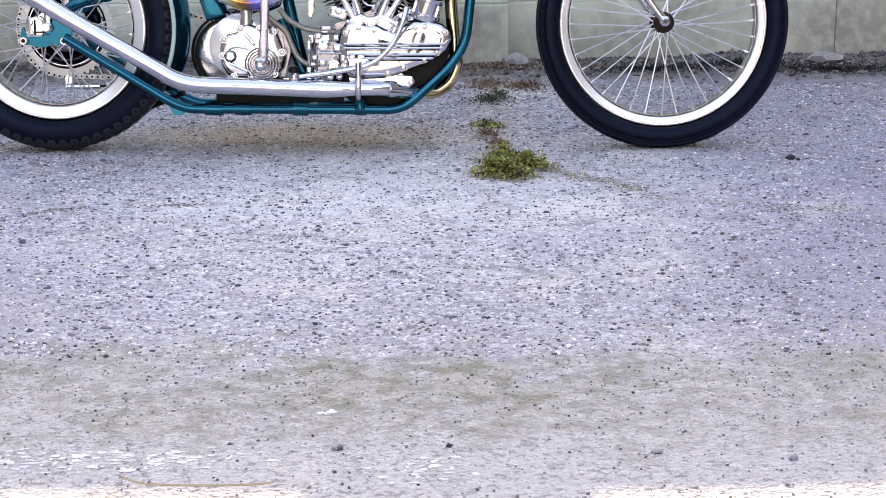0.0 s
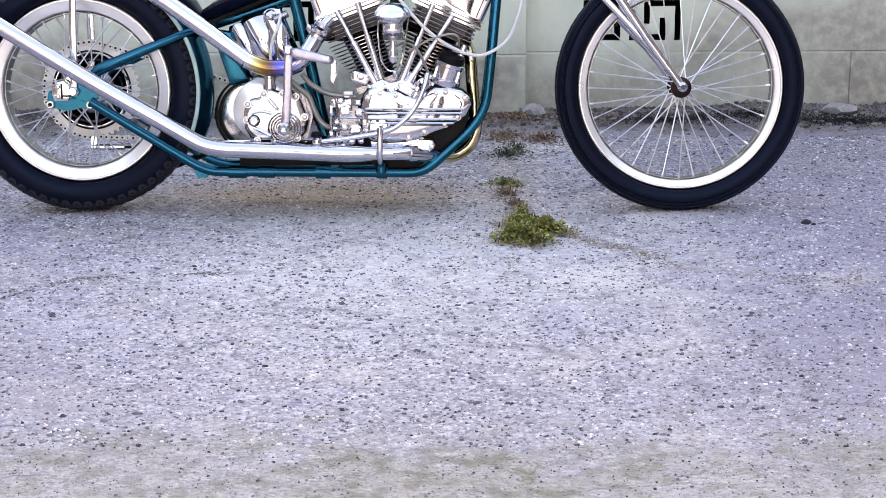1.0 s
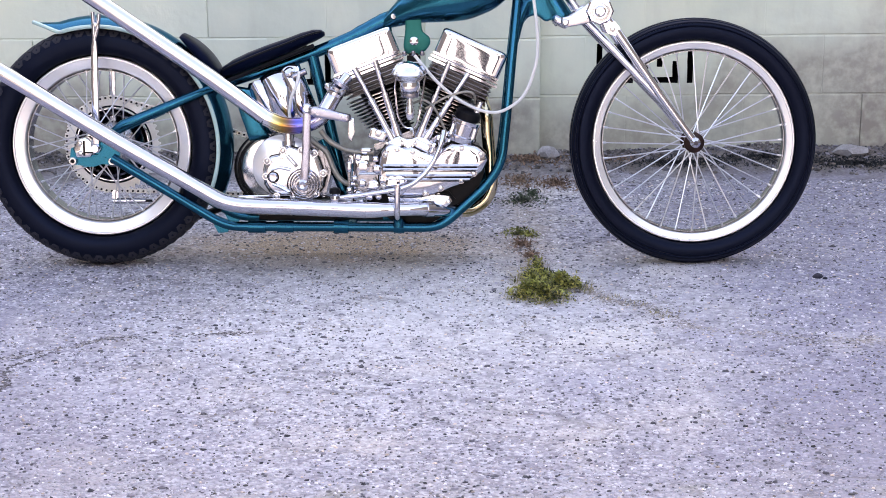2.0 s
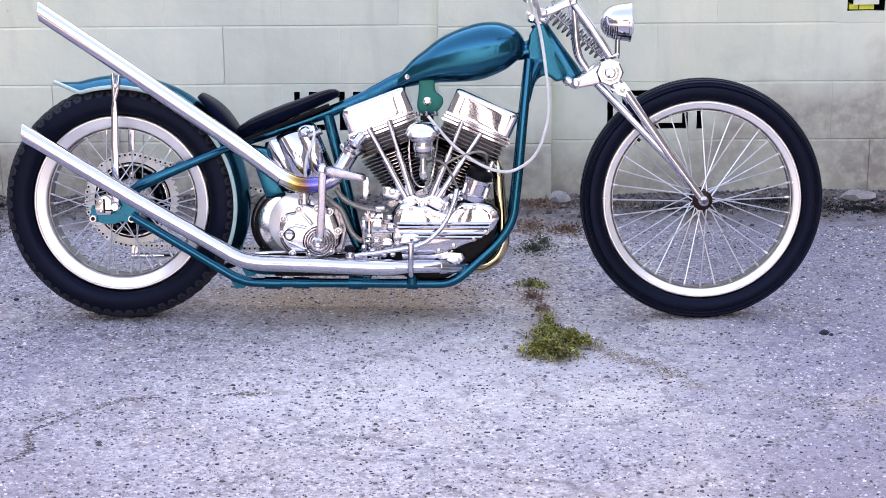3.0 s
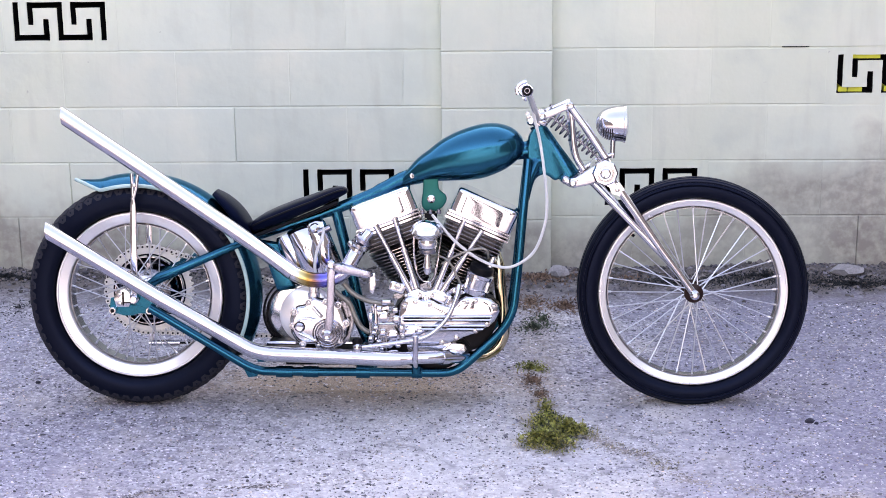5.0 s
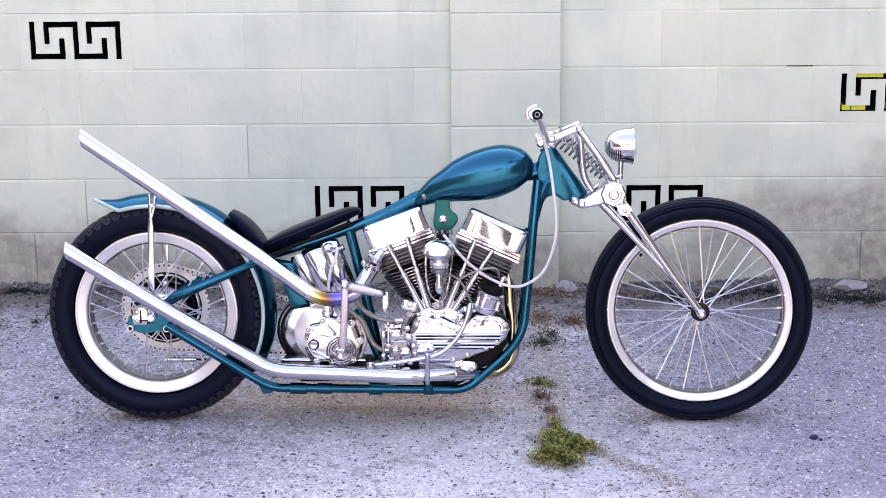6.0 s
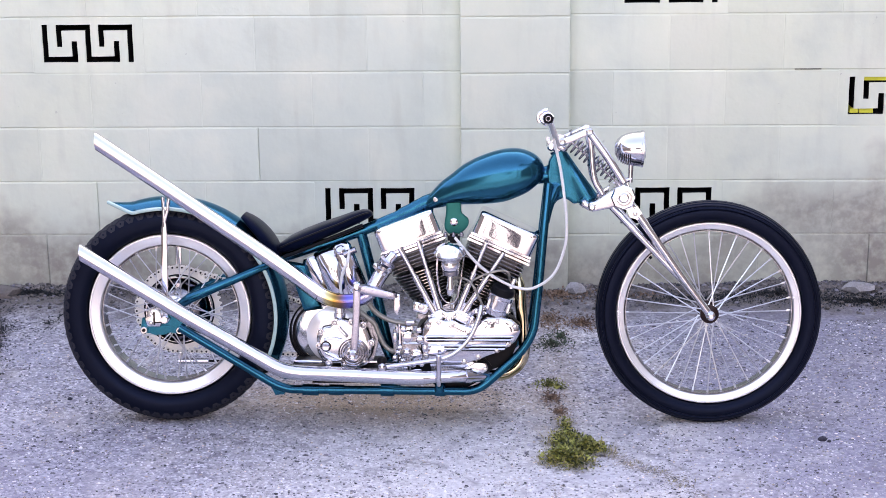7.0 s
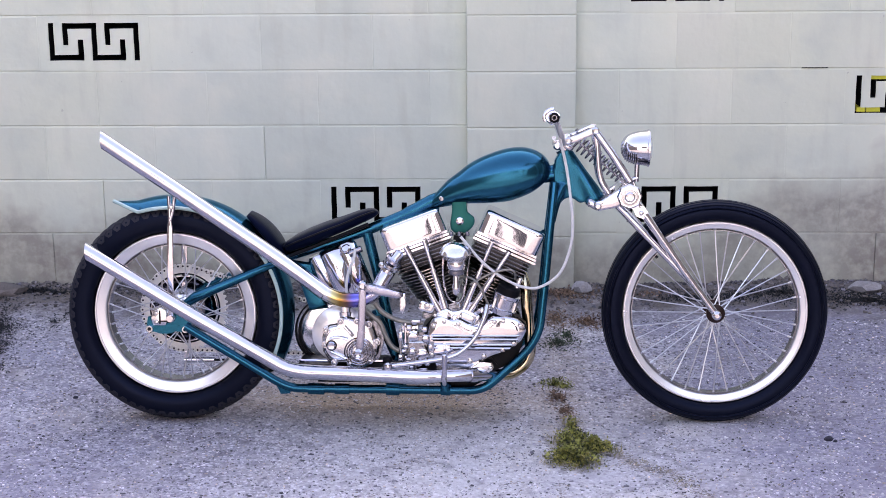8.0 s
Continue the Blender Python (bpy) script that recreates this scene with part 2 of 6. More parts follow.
def ground_material():
    """Worn pavement: pale aggregate in a grey binder, stains, hairline cracks, and a drift of pale sand along one edge."""
    m, n, l, p = node_mat("worn_pavement")
    tc = n.new("ShaderNodeTexCoord")
    co = tc.outputs["Object"]

    def tex(kind, scale, detail=4, vec=None):
        t = n.new(kind)
        t.inputs["Scale"].default_value = scale
        if "Detail" in t.inputs and kind == "ShaderNodeTexNoise":
            t.inputs["Detail"].default_value = detail
        l.new(vec or co, t.inputs["Vector"])
        return t

    def rng(src, a, b, c=0.0, d=1.0):
        r = n.new("ShaderNodeMapRange")
        for k, v in zip(("From Min", "From Max", "To Min", "To Max"), (a, b, c, d)):
            r.inputs[k].default_value = v
        l.new(src, r.inputs["Value"])
        return r.outputs[0]

    def mix(fac, a, b, blend="MIX"):
        x = n.new("ShaderNodeMix")
        x.data_type, x.blend_type = "RGBA", blend
        for key, v in (("Factor", fac), ("A", a), ("B", b)):
            if isinstance(v, (tuple, float)):
                x.inputs[key].default_value = v
            else:
                l.new(v, x.inputs[key])
        return x.outputs["Result"]

    def times(a, b):
        t = n.new("ShaderNodeMath")
        t.operation = "MULTIPLY"
        l.new(a, t.inputs[0])
        if isinstance(b, float):
            t.inputs[1].default_value = b
        else:
            l.new(b, t.inputs[1])
        return t.outputs[0]

    big, mid, small = tex("ShaderNodeTexNoise", 1.3, 5), tex("ShaderNodeTexNoise", 9, 5), tex("ShaderNodeTexNoise", 240, 3)
    stones = tex("ShaderNodeTexVoronoi", 120)
    warp = n.new("ShaderNodeVectorMath")
    warp.operation = "MULTIPLY_ADD"
    l.new(small.outputs["Color"], warp.inputs[0])
    warp.inputs[1].default_value = (0.012, 0.012, 0)
    l.new(co, warp.inputs[2])
    specks = tex("ShaderNodeTexVoronoi", 44, vec=warp.outputs[0])
    col = mix(rng(big.outputs["Fac"], 0.4, 0.62), (0.58, 0.565, 0.60, 1), (0.40, 0.39, 0.435, 1))
    col = mix(rng(mid.outputs["Fac"], 0.45, 0.75, 0, 0.55), col, (0.50, 0.475, 0.48, 1))
    pick = n.new("ShaderNodeSeparateColor")
    l.new(stones.outputs["Color"], pick.inputs[0])
    col = mix(rng(pick.outputs[0], 0.7, 0.95, 0, 0.8), col, (0.92, 0.91, 0.97, 1))
    col = mix(rng(pick.outputs[1], 0.72, 0.93, 0, 0.75), col, (0.15, 0.14, 0.18, 1))
    edge = rng(stones.outputs["Distance"], 0.35, 0.75, 0, 0.2)
    col = mix(edge, col, (0.22, 0.2, 0.22, 1))
    pick2 = n.new("ShaderNodeSeparateColor")
    l.new(specks.outputs["Color"], pick2.inputs[0])
    dark = times(rng(specks.outputs["Distance"], 0.3, 0.16), rng(pick2.outputs[0], 0.5, 0.7))
    col = mix(times(dark, 0.95), col, (0.05, 0.045, 0.065, 1))
    col = mix(rng(small.outputs["Fac"], 0.35, 0.75, 0, 0.3), col, (0.24, 0.22, 0.26, 1))
    # worn hollows where the binder has gone dark
    blot, fleck = tex("ShaderNodeTexNoise", 24, 6), tex("ShaderNodeTexNoise", 88, 5)
    col = mix(times(rng(blot.outputs["Fac"], 0.52, 0.66, 0, 0.8), rng(big.outputs["Fac"], 0.35, 0.55, 0.35, 1.0)), col, (0.24, 0.22, 0.27, 1))
    col = mix(rng(fleck.outputs["Fac"], 0.56, 0.62, 0, 0.6), col, (0.13, 0.115, 0.14, 1))
    col = mix(rng(fleck.outputs["Fac"], 0.42, 0.32, 0, 0.3), col, (0.86, 0.85, 0.90, 1))
    # cobble-grained aggregate and broad bluish and sandy patches
    coarse = tex("ShaderNodeTexVoronoi", 58, vec=warp.outputs[0])
    pick3 = n.new("ShaderNodeSeparateColor")
    l.new(coarse.outputs["Color"], pick3.inputs[0])
    core = rng(coarse.outputs["Distance"], 0.5, 0.3)
    col = mix(times(core, rng(pick3.outputs[0], 0.72, 0.8, 0, 0.5)), col, (0.88, 0.86, 0.91, 1))
    col = mix(times(core, rng(pick3.outputs[1], 0.80, 0.88, 0, 0.75)), col, (0.17, 0.15, 0.19, 1))
    patch = tex("ShaderNodeTexNoise", 3.4, 4)
    col = mix(rng(patch.outputs["Fac"], 0.52, 0.68, 0, 0.35), col, (0.48, 0.48, 0.60, 1))
    col = mix(rng(patch.outputs["Fac"], 0.46, 0.32, 0, 0.4), col, (0.74, 0.66, 0.58, 1))
    # darker to both sides, paler in the middle: lens falloff put into the colour
    sep0, sway = n.new("ShaderNodeSeparateXYZ"), n.new("ShaderNodeMath")
    l.new(co, sep0.inputs[0])
    sway.operation = "MULTIPLY_ADD"
    l.new(patch.outputs["Fac"], sway.inputs[0])
    sway.inputs[1].default_value = 0.9
    l.new(sep0.outputs["X"], sway.inputs[2])
    grain = rng(fleck.outputs["Fac"], 0.35, 0.6, 0.5, 1.0)
    col = mix(times(rng(sway.outputs[0], 1.5, 2.2, 0, 0.9), grain), col, (0.25, 0.235, 0.31, 1))
    col = mix(times(times(rng(sway.outputs[0], 0.75, -0.1, 0, 0.8), rng(sep0.outputs["Y"], 0.05, -0.5, 0.4, 1.0)), grain), col, (0.28, 0.265, 0.34, 1))
    pale = times(times(rng(sway.outputs[0], 0.35, 1.15), rng(sway.outputs[0], 2.3, 1.45)), times(rng(sep0.outputs["Y"], 0.2, -0.2, 0, 0.5), rng(sep0.outputs["Y"], -1.5, -0.7)))
    col = mix(pale, col, (0.80, 0.765, 0.735, 1))
    # the same falloff coloured in again, stronger in the foreground
    fore = rng(sep0.outputs["Y"], -0.7, -1.2)
    flank = n.new("ShaderNodeMath")
    flank.operation = "MAXIMUM"
    l.new(rng(sway.outputs[0], 1.65, 2.2, 0, 0.5), flank.inputs[0])
    l.new(rng(sway.outputs[0], 0.95, 0.3, 0, 0.4), flank.inputs[1])
    col = mix(times(times(fore, flank.outputs[0]), grain), col, (0.24, 0.225, 0.28, 1))
    # the foreground is darker, more so towards its near edge
    col = mix(times(rng(sep0.outputs["Y"], -0.7, -1.3, 0, 0.42), grain), col, (0.30, 0.28, 0.32, 1))
    # cracks: cell borders, bent by noise, broken up by a patchy mask
    bend = n.new("ShaderNodeVectorMath")
    bend.operation = "MULTIPLY_ADD"
    l.new(mid.outputs["Color"], bend.inputs[0])
    bend.inputs[1].default_value = (0.22, 0.22, 0)
    l.new(co, bend.inputs[2])
    cells = tex("ShaderNodeTexVoronoi", 3.3, vec=bend.outputs[0])
    cells.feature = "DISTANCE_TO_EDGE"
    where = tex("ShaderNodeTexNoise", 2.1, 2)
    crack = times(rng(cells.outputs["Distance"], 0.016, 0.004), rng(where.outputs["Fac"], 0.44, 0.6))
    finer = tex("ShaderNodeTexVoronoi", 8.5, vec=bend.outputs[0])
    finer.feature = "DISTANCE_TO_EDGE"
    hair = times(rng(finer.outputs["Distance"], 0.022, 0.006), rng(where.outputs["Fac"], 0.56, 0.42))
    # crumbled margins: dark hollows strung out along the cracks
    near_crack = times(rng(cells.outputs["Distance"], 0.10, 0.02), rng(where.outputs["Fac"], 0.42, 0.56))
    col = mix(times(near_crack, rng(blot.outputs["Fac"], 0.46, 0.60, 0, 0.42)), col, (0.19, 0.175, 0.21, 1))
    near_hair = times(rng(finer.outputs["Distance"], 0.16, 0.03), rng(where.outputs["Fac"], 0.58, 0.44))
    col = mix(times(near_hair, rng(blot.outputs["Fac"], 0.48, 0.60, 0, 0.35)), col, (0.20, 0.185, 0.22, 1))
    col = mix(times(hair, 0.22), col, (0.16, 0.145, 0.15, 1))
    col = mix(times(crack, 0.4), col, (0.15, 0.13, 0.125, 1))
    # sand drift on the near side, with its own uneven border
    sep = n.new("ShaderNodeSeparateXYZ")
    l.new(co, sep.inputs[0])
    shift = n.new("ShaderNodeMath")
    shift.operation = "MULTIPLY_ADD"
    l.new(mid.outputs["Fac"], shift.inputs[0])
    shift.inputs[1].default_value = 0.75
    l.new(sep.outputs["Y"], shift.inputs[2])
    sand = rng(shift.outputs[0], -1.0, -1.9)
    dirt = times(rng(shift.outputs[0], -1.28, -1.46), rng(shift.outputs[0], -1.85, -1.55))
    col = mix(times(sand, 0.85), col, mix(rng(small.outputs["Fac"], 0.3, 0.7), (0.47, 0.456, 0.456, 1), (0.33, 0.32, 0.32, 1)))
    tuft = rng(patch.outputs["Fac"], 0.40, 0.60, 0.45, 1.0)
    col = mix(times(times(dirt, tuft), 0.6), col, (0.30, 0.275, 0.215, 1))
    col = mix(times(sand, rng(fleck.outputs["Fac"], 0.55, 0.63, 0, 0.8)), col, (0.22, 0.205, 0.21, 1))
    col = mix(times(times(dirt, tuft), rng(blot.outputs["Fac"], 0.46, 0.60, 0, 0.9)), col, (0.20, 0.195, 0.155, 1))
    # near-black patch with a ragged border on the pavement beside the wall
    dark_patch = n.new("ShaderNodeVectorMath")
    dark_patch.operation = "MULTIPLY_ADD"
    l.new(co, dark_patch.inputs[0])
    dark_patch.inputs[1].default_value, dark_patch.inputs[2].default_value = (3.2, 1.9, 0), (3.75, -1.16, 0)
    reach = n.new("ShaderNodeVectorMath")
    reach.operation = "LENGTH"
    l.new(dark_patch.outputs[0], reach.inputs[0])
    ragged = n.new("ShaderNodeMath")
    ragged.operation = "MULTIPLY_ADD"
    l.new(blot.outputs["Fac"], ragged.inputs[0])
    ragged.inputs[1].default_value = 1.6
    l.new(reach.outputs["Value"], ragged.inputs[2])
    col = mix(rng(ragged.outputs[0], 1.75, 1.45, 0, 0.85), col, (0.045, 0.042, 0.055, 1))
    # soil washed along the crack that runs out from the wall
    side = n.new("ShaderNodeMath")
    side.operation = "MULTIPLY_ADD"
    l.new(mid.outputs["Fac"], side.inputs[0])
    side.inputs[1].default_value = 0.16
    l.new(sep.outputs["X"], side.inputs[2])
    trail = times(times(rng(side.outputs[0], 1.04, 1.10), rng(side.outputs[0], 1.24, 1.15)), rng(sep.outputs["Y"], -0.5, -0.3))
    col = mix(times(trail, 0.5), col, mix(rng(small.outputs["Fac"], 0.35, 0.65), (0.54, 0.46, 0.39, 1), (0.3, 0.24, 0.21, 1)))
    # brown speckled patch on the pavement under the machine
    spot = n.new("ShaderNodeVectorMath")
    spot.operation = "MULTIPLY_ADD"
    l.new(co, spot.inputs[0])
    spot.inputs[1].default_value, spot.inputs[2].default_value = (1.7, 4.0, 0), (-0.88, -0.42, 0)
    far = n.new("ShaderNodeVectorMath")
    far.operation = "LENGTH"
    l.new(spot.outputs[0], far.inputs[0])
    brown_edge = n.new("ShaderNodeMath")
    brown_edge.operation = "MULTIPLY_ADD"
    l.new(mid.outputs["Fac"], brown_edge.inputs[0])
    brown_edge.inputs[1].default_value = 0.7
    l.new(far.outputs["Value"], brown_edge.inputs[2])
    col = mix(rng(brown_edge.outputs[0], 1.4, 0.7, 0, 0.75), col, mix(rng(small.outputs["Fac"], 0.35, 0.65), (0.66, 0.47, 0.30, 1), (0.17, 0.115, 0.07, 1)))
    edge_y = n.new("ShaderNodeMath")
    edge_y.operation = "MULTIPLY_ADD"
    l.new(mid.outputs["Fac"], edge_y.inputs[0])
    edge_y.inputs[1].default_value = 0.45
    l.new(sep.outputs["Y"], edge_y.inputs[2])
    col = mix(rng(edge_y.outputs[0], 1.08, 1.3, 0, 0.92), col, (0.15, 0.13, 0.12, 1))
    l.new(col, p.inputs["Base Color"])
    p.inputs["Roughness"].default_value = 0.88
    p.inputs["Specular IOR Level"].default_value = 0.3
    h = n.new("ShaderNodeMath")
    h.operation = "MULTIPLY_ADD"
    l.new(small.outputs["Fac"], h.inputs[0])
    h.inputs[1].default_value = 0.5
    l.new(rng(stones.outputs["Distance"], 0.0, 0.7, 1, 0), h.inputs[2])
    h2 = n.new("ShaderNodeMath")
    h2.operation = "SUBTRACT"
    l.new(h.outputs[0], h2.inputs[0])
    l.new(times(crack, 0.8), h2.inputs[1])
    bp = n.new("ShaderNodeBump")
    bp.inputs["Strength"].default_value, bp.inputs["Distance"].default_value = 0.9, 0.0042
    l.new(h2.outputs[0], bp.inputs["Height"])
    l.new(bp.outputs["Normal"], p.inputs["Normal"])
    return m


PAVEMENT = ground_material()


# ---- mesh helpers ----
def finish(name, bm, material, angle=35):
    bmesh.ops.recalc_face_normals(bm, faces=bm.faces)
    me = bpy.data.meshes.new(name)
    bm.to_mesh(me)
    bm.free()
    me.materials.append(material)
    for f in me.polygons:
        f.use_smooth = True
    me.set_sharp_from_angle(angle=radians(angle))
    return me


def part(name, bm, material, parent, label="", angle=35):
    ob = new(name, finish(name, bm, material, angle))
    ob.parent = parent
    return tagged(ob, label)


def raw_mesh(name, verts, faces, material, smooth=False):
    me = bpy.data.meshes.new(name)
    me.from_pydata(verts, [], faces)
    me.materials.append(material)
    for f in me.polygons:
        f.use_smooth = smooth
    me.update()
    return me


def glide(pts, sub):
    """A smooth line through the given points."""
    p = [Vector(q) for q in pts]
    p = [p[0] * 2 - p[1]] + p + [p[-1] * 2 - p[-2]]
    out = []
    for i in range(1, len(p) - 2):
        for k in range(sub):
            t = k / sub
            a, b, c, d = p[i - 1 : i + 3]
            out.append(0.5 * (2 * b + (c - a) * t + (2 * a - 5 * b + 4 * c - d) * t * t + (3 * b - a - 3 * c + d) * t ** 3))
    return out + [p[-2]]


def rounded(pts, r, sub=5):
    """A line of straight runs with the corners rounded by r."""
    p = [Vector(q) for q in pts]
    out = [p[0]]
    for a, b, c in zip(p, p[1:], p[2:]):
        d = min(r, (a - b).length * 0.49, (c - b).length * 0.49)
        s, e = b + (a - b).normalized() * d, b + (c - b).normalized() * d
        out += [s * (1 - t) ** 2 + b * 2 * t * (1 - t) + e * t * t for t in [k / sub for k in range(sub + 1)]]
    return out + [p[-1]]


def tube(pts, r, n=14, bm=None, hollow=0.0):
    """A tube along a line; r is one radius or one for each point. hollow: the wall of an open end at the first point."""
    bm = bm or bmesh.new()
    p = [Vector(q) for q in pts]
    rs = r if isinstance(r, (list, tuple)) else [r] * len(p)
    up, rings = None, []
    for i, q in enumerate(p):
        d = (p[min(i + 1, len(p) - 1)] - p[max(i - 1, 0)]).normalized()
        side = (up.cross(d) if up else d.orthogonal()).normalized()
        up = d.cross(side).normalized()
        rings.append([bm.verts.new(q + (side * math.cos(a) + up * math.sin(a)) * rs[i]) for a in [2 * math.pi * k / n for k in range(n)]])
    for a, b in zip(rings, rings[1:]):
        for k in range(n):
            bm.faces.new((a[k], a[(k + 1) % n], b[(k + 1) % n], b[k]))
    bm.faces.new(rings[-1])
    if hollow:
        inner = []
        for v in rings[0]:
            inner.append(bm.verts.new(p[0] + (v.co - p[0]) * (1 - hollow / rs[0])))
        deep = [bm.verts.new(v.co + (p[1] - p[0]).normalized() * 0.12) for v in inner]
        for k in range(n):
            j = (k + 1) % n
            bm.faces.new((rings[0][k], inner[k], inner[j], rings[0][j]))
            bm.faces.new((inner[k], deep[k], deep[j], inner[j]))
        bm.faces.new(deep)
    else:
        bm.faces.new(rings[0][::-1])
    return bm


def lathe(profile, centre, axis=(0, 1, 0), n=48, closed=False, bm=None):
    """Turns a profile of (radius, height) about an axis."""
    bm = bm or bmesh.new()
    turn = Vector((0, 0, 1)).rotation_difference(Vector(axis).normalized()).to_matrix()
    c, rows = Vector(centre), []
    for r, h in profile:
        rows.append([bm.verts.new(c + turn @ Vector((r * math.cos(a), r * math.sin(a), h))) for a in [2 * math.pi * k / n for k in range(n)]])
    pairs = list(zip(rows, rows[1:])) + ([(rows[-1], rows[0])] if closed else [])
    for a, b in pairs:
        for k in range(n):
            bm.faces.new((a[k], a[(k + 1) % n], b[(k + 1) % n], b[k]))
    if not closed:
        bm.faces.new(rows[0]), bm.faces.new(rows[-1])
    return bm


def plate(outline, y0, y1, bevel=0.0, bm=None, dome=0.0):
    """A plate in the bike's side plane: an outline of (x, z), from y0 to y1; dome: how far its face swells towards -y."""
    made = bmesh.new()
    if dome:
        mx, mz = sum(q[0] for q in outline) / len(outline), sum(q[1] for q in outline) / len(outline)
        rows = [[made.verts.new((x, y1, z)) for x, z in outline]]
        for k, rise in ((1.0, 0.0), (0.975, 0.45), (0.93, 0.72), (0.8, 0.86), (0.6, 0.95), (0.3, 1.0)):
            rows.append([made.verts.new((mx + (x - mx) * k, y0 - dome * rise, mz + (z - mz) * k)) for x, z in outline])
        for p, q in zip(rows, rows[1:]):
            for k in range(len(p)):
                j = (k + 1) % len(p)
                made.faces.new((p[k], p[j], q[j], q[k]))
        made.faces.new(rows[0]), made.faces.new(rows[-1])
        return join(bm, made)
    a = [made.verts.new((x, y0, z)) for x, z in outline]
    b = [made.verts.new((x, y1, z)) for x, z in outline]
    made.faces.new(a), made.faces.new(b)
    for k in range(len(a)):
        j = (k + 1) % len(a)
        made.faces.new((a[k], a[j], b[j], b[k]))
    if bevel:
        bmesh.ops.recalc_face_normals(made, faces=made.faces)
        ed = [e for e in made.edges if abs(e.verts[0].co.y - e.verts[1].co.y) < 1e-6]
        bmesh.ops.bevel(made, geom=ed, offset=bevel, segments=2, affect="EDGES", clamp_overlap=True)
    return join(bm, made)


def join(bm, made):
    if bm is None:
        return made
    me = bpy.data.meshes.new("join")
    made.to_mesh(me)
    made.free()
    bm.from_mesh(me)
    bpy.data.meshes.remove(me)
    return bm


def box(centre, size, m=None, bevel=0.0, bm=None, seg=2):
    made = bmesh.new()
    bmesh.ops.create_cube(made, size=1, matrix=Matrix.Translation(centre) @ (m or Matrix()) @ Matrix.Diagonal((*size, 1)))
    if bevel:
        bmesh.ops.bevel(made, geom=made.edges[:], offset=bevel, segments=seg, affect="EDGES", clamp_overlap=True)
    return join(bm, made)


def pillow(centre, size, m=None, power=6.0, n=14, bm=None):
    """A box whose faces all swell a little and run round into one another."""
    made = bmesh.new()
    bmesh.ops.create_cube(made, size=2)
    bmesh.ops.subdivide_edges(made, edges=made.edges[:], cuts=n, use_grid_fill=True)
    at = Matrix.Translation(centre) @ (m or Matrix())
    for v in made.verts:
        k = sum(abs(c) ** power for c in v.co) ** (-1 / power)
        v.co = at @ Vector((v.co.x * k * size[0] / 2, v.co.y * k * size[1] / 2, v.co.z * k * size[2] / 2))
    return join(bm, made)


def bolt(centre, r=0.006, h=0.006, axis=(0, -1, 0), bm=None):
    """A domed screw head."""
    return lathe([(r, 0), (r, h * 0.5), (r * 0.8, h * 0.9), (r * 0.35, h), (r * 0.3, h * 0.75)], centre, axis, 10, bm=bm)


def arc(cx, cz, r, a0, a1, n):
    return [(cx + r * math.cos(radians(a0 + (a1 - a0) * k / n)), cz + r * math.sin(radians(a0 + (a1 - a0) * k / n))) for k in range(n + 1)]


# ---- ground and wall ----
WALL_Y, COURSE, BLOCK = 1.25, 0.2032, 0.4064
LOW = 0.0172 - COURSE  # the foot of the lowest course, under the ground
PIL_X0, PIL_X1, PIL_Y = 0.736, 1.129, 1.19
WALL_TOP = LOW + 11 * COURSE


def ground_height(x, y):
    h = -0.005 + 0.004 * (noise.noise(Vector((x * 1.1, y * 1.1, 3))) + 0.5 * noise.noise(Vector((x * 3.1, y * 3.1, 7))))
    if y > 0.85:  # loose soil banked against the wall
        k = min((y - 0.85) / 0.4, 1.0)
        h += k * k * (0.03 + 0.016 * min(max((x - 1.3) / 0.6, 0.0), 1.0) + 0.016 * noise.noise(Vector((x * 5, y * 5, 1))))
    return h


def make_ground():
    xs = sorted({-600, -150, -40, -12, -5, *[round(-2.2 + 0.04 * k, 3) for k in range(150)], 5, 8, 20, 60, 200, 600})
    ys = sorted({-600, -150, -40, -14, -7, *[round(-4.8 + 0.04 * k, 3) for k in range(161)], 3, 6, 15, 60, 200, 600})
    fine = lambda x, y: -2.3 < x < 3.9 and -4.9 < y < 1.7
    verts = [(x, y, ground_height(x, y) if fine(x, y) else -0.005) for y in ys for x in xs]
    w = len(xs)
    faces = [(r * w + c, r * w + c + 1, (r + 1) * w + c + 1, (r + 1) * w + c) for r in range(len(ys) - 1) for c in range(w - 1)]
    g = new("ground", raw_mesh("ground", verts, faces, PAVEMENT, True))
    return tagged(g, "worn grey pavement with coarse aggregate, cracks and sand", "ground", kind="structure")


ground = make_ground()


def make_wall():
    bm = box((-5.2, WALL_Y + 0.1, (LOW + WALL_TOP) / 2), (7.4, 0.2, WALL_TOP - LOW))
    box((6.4, WALL_Y + 0.1, (LOW + WALL_TOP) / 2), (7.4, 0.2, WALL_TOP - LOW), bm=bm)
    box((0.6, WALL_Y + 0.21, (LOW + WALL_TOP) / 2), (4.3, 0.02, WALL_TOP - LOW), bm=bm)
    w = new("wall_back", finish("wall_back", bm, WALL))
    return tagged(w, "painted pale grey concrete block wall with pilaster", "wall", kind="structure")


wall = make_wall()



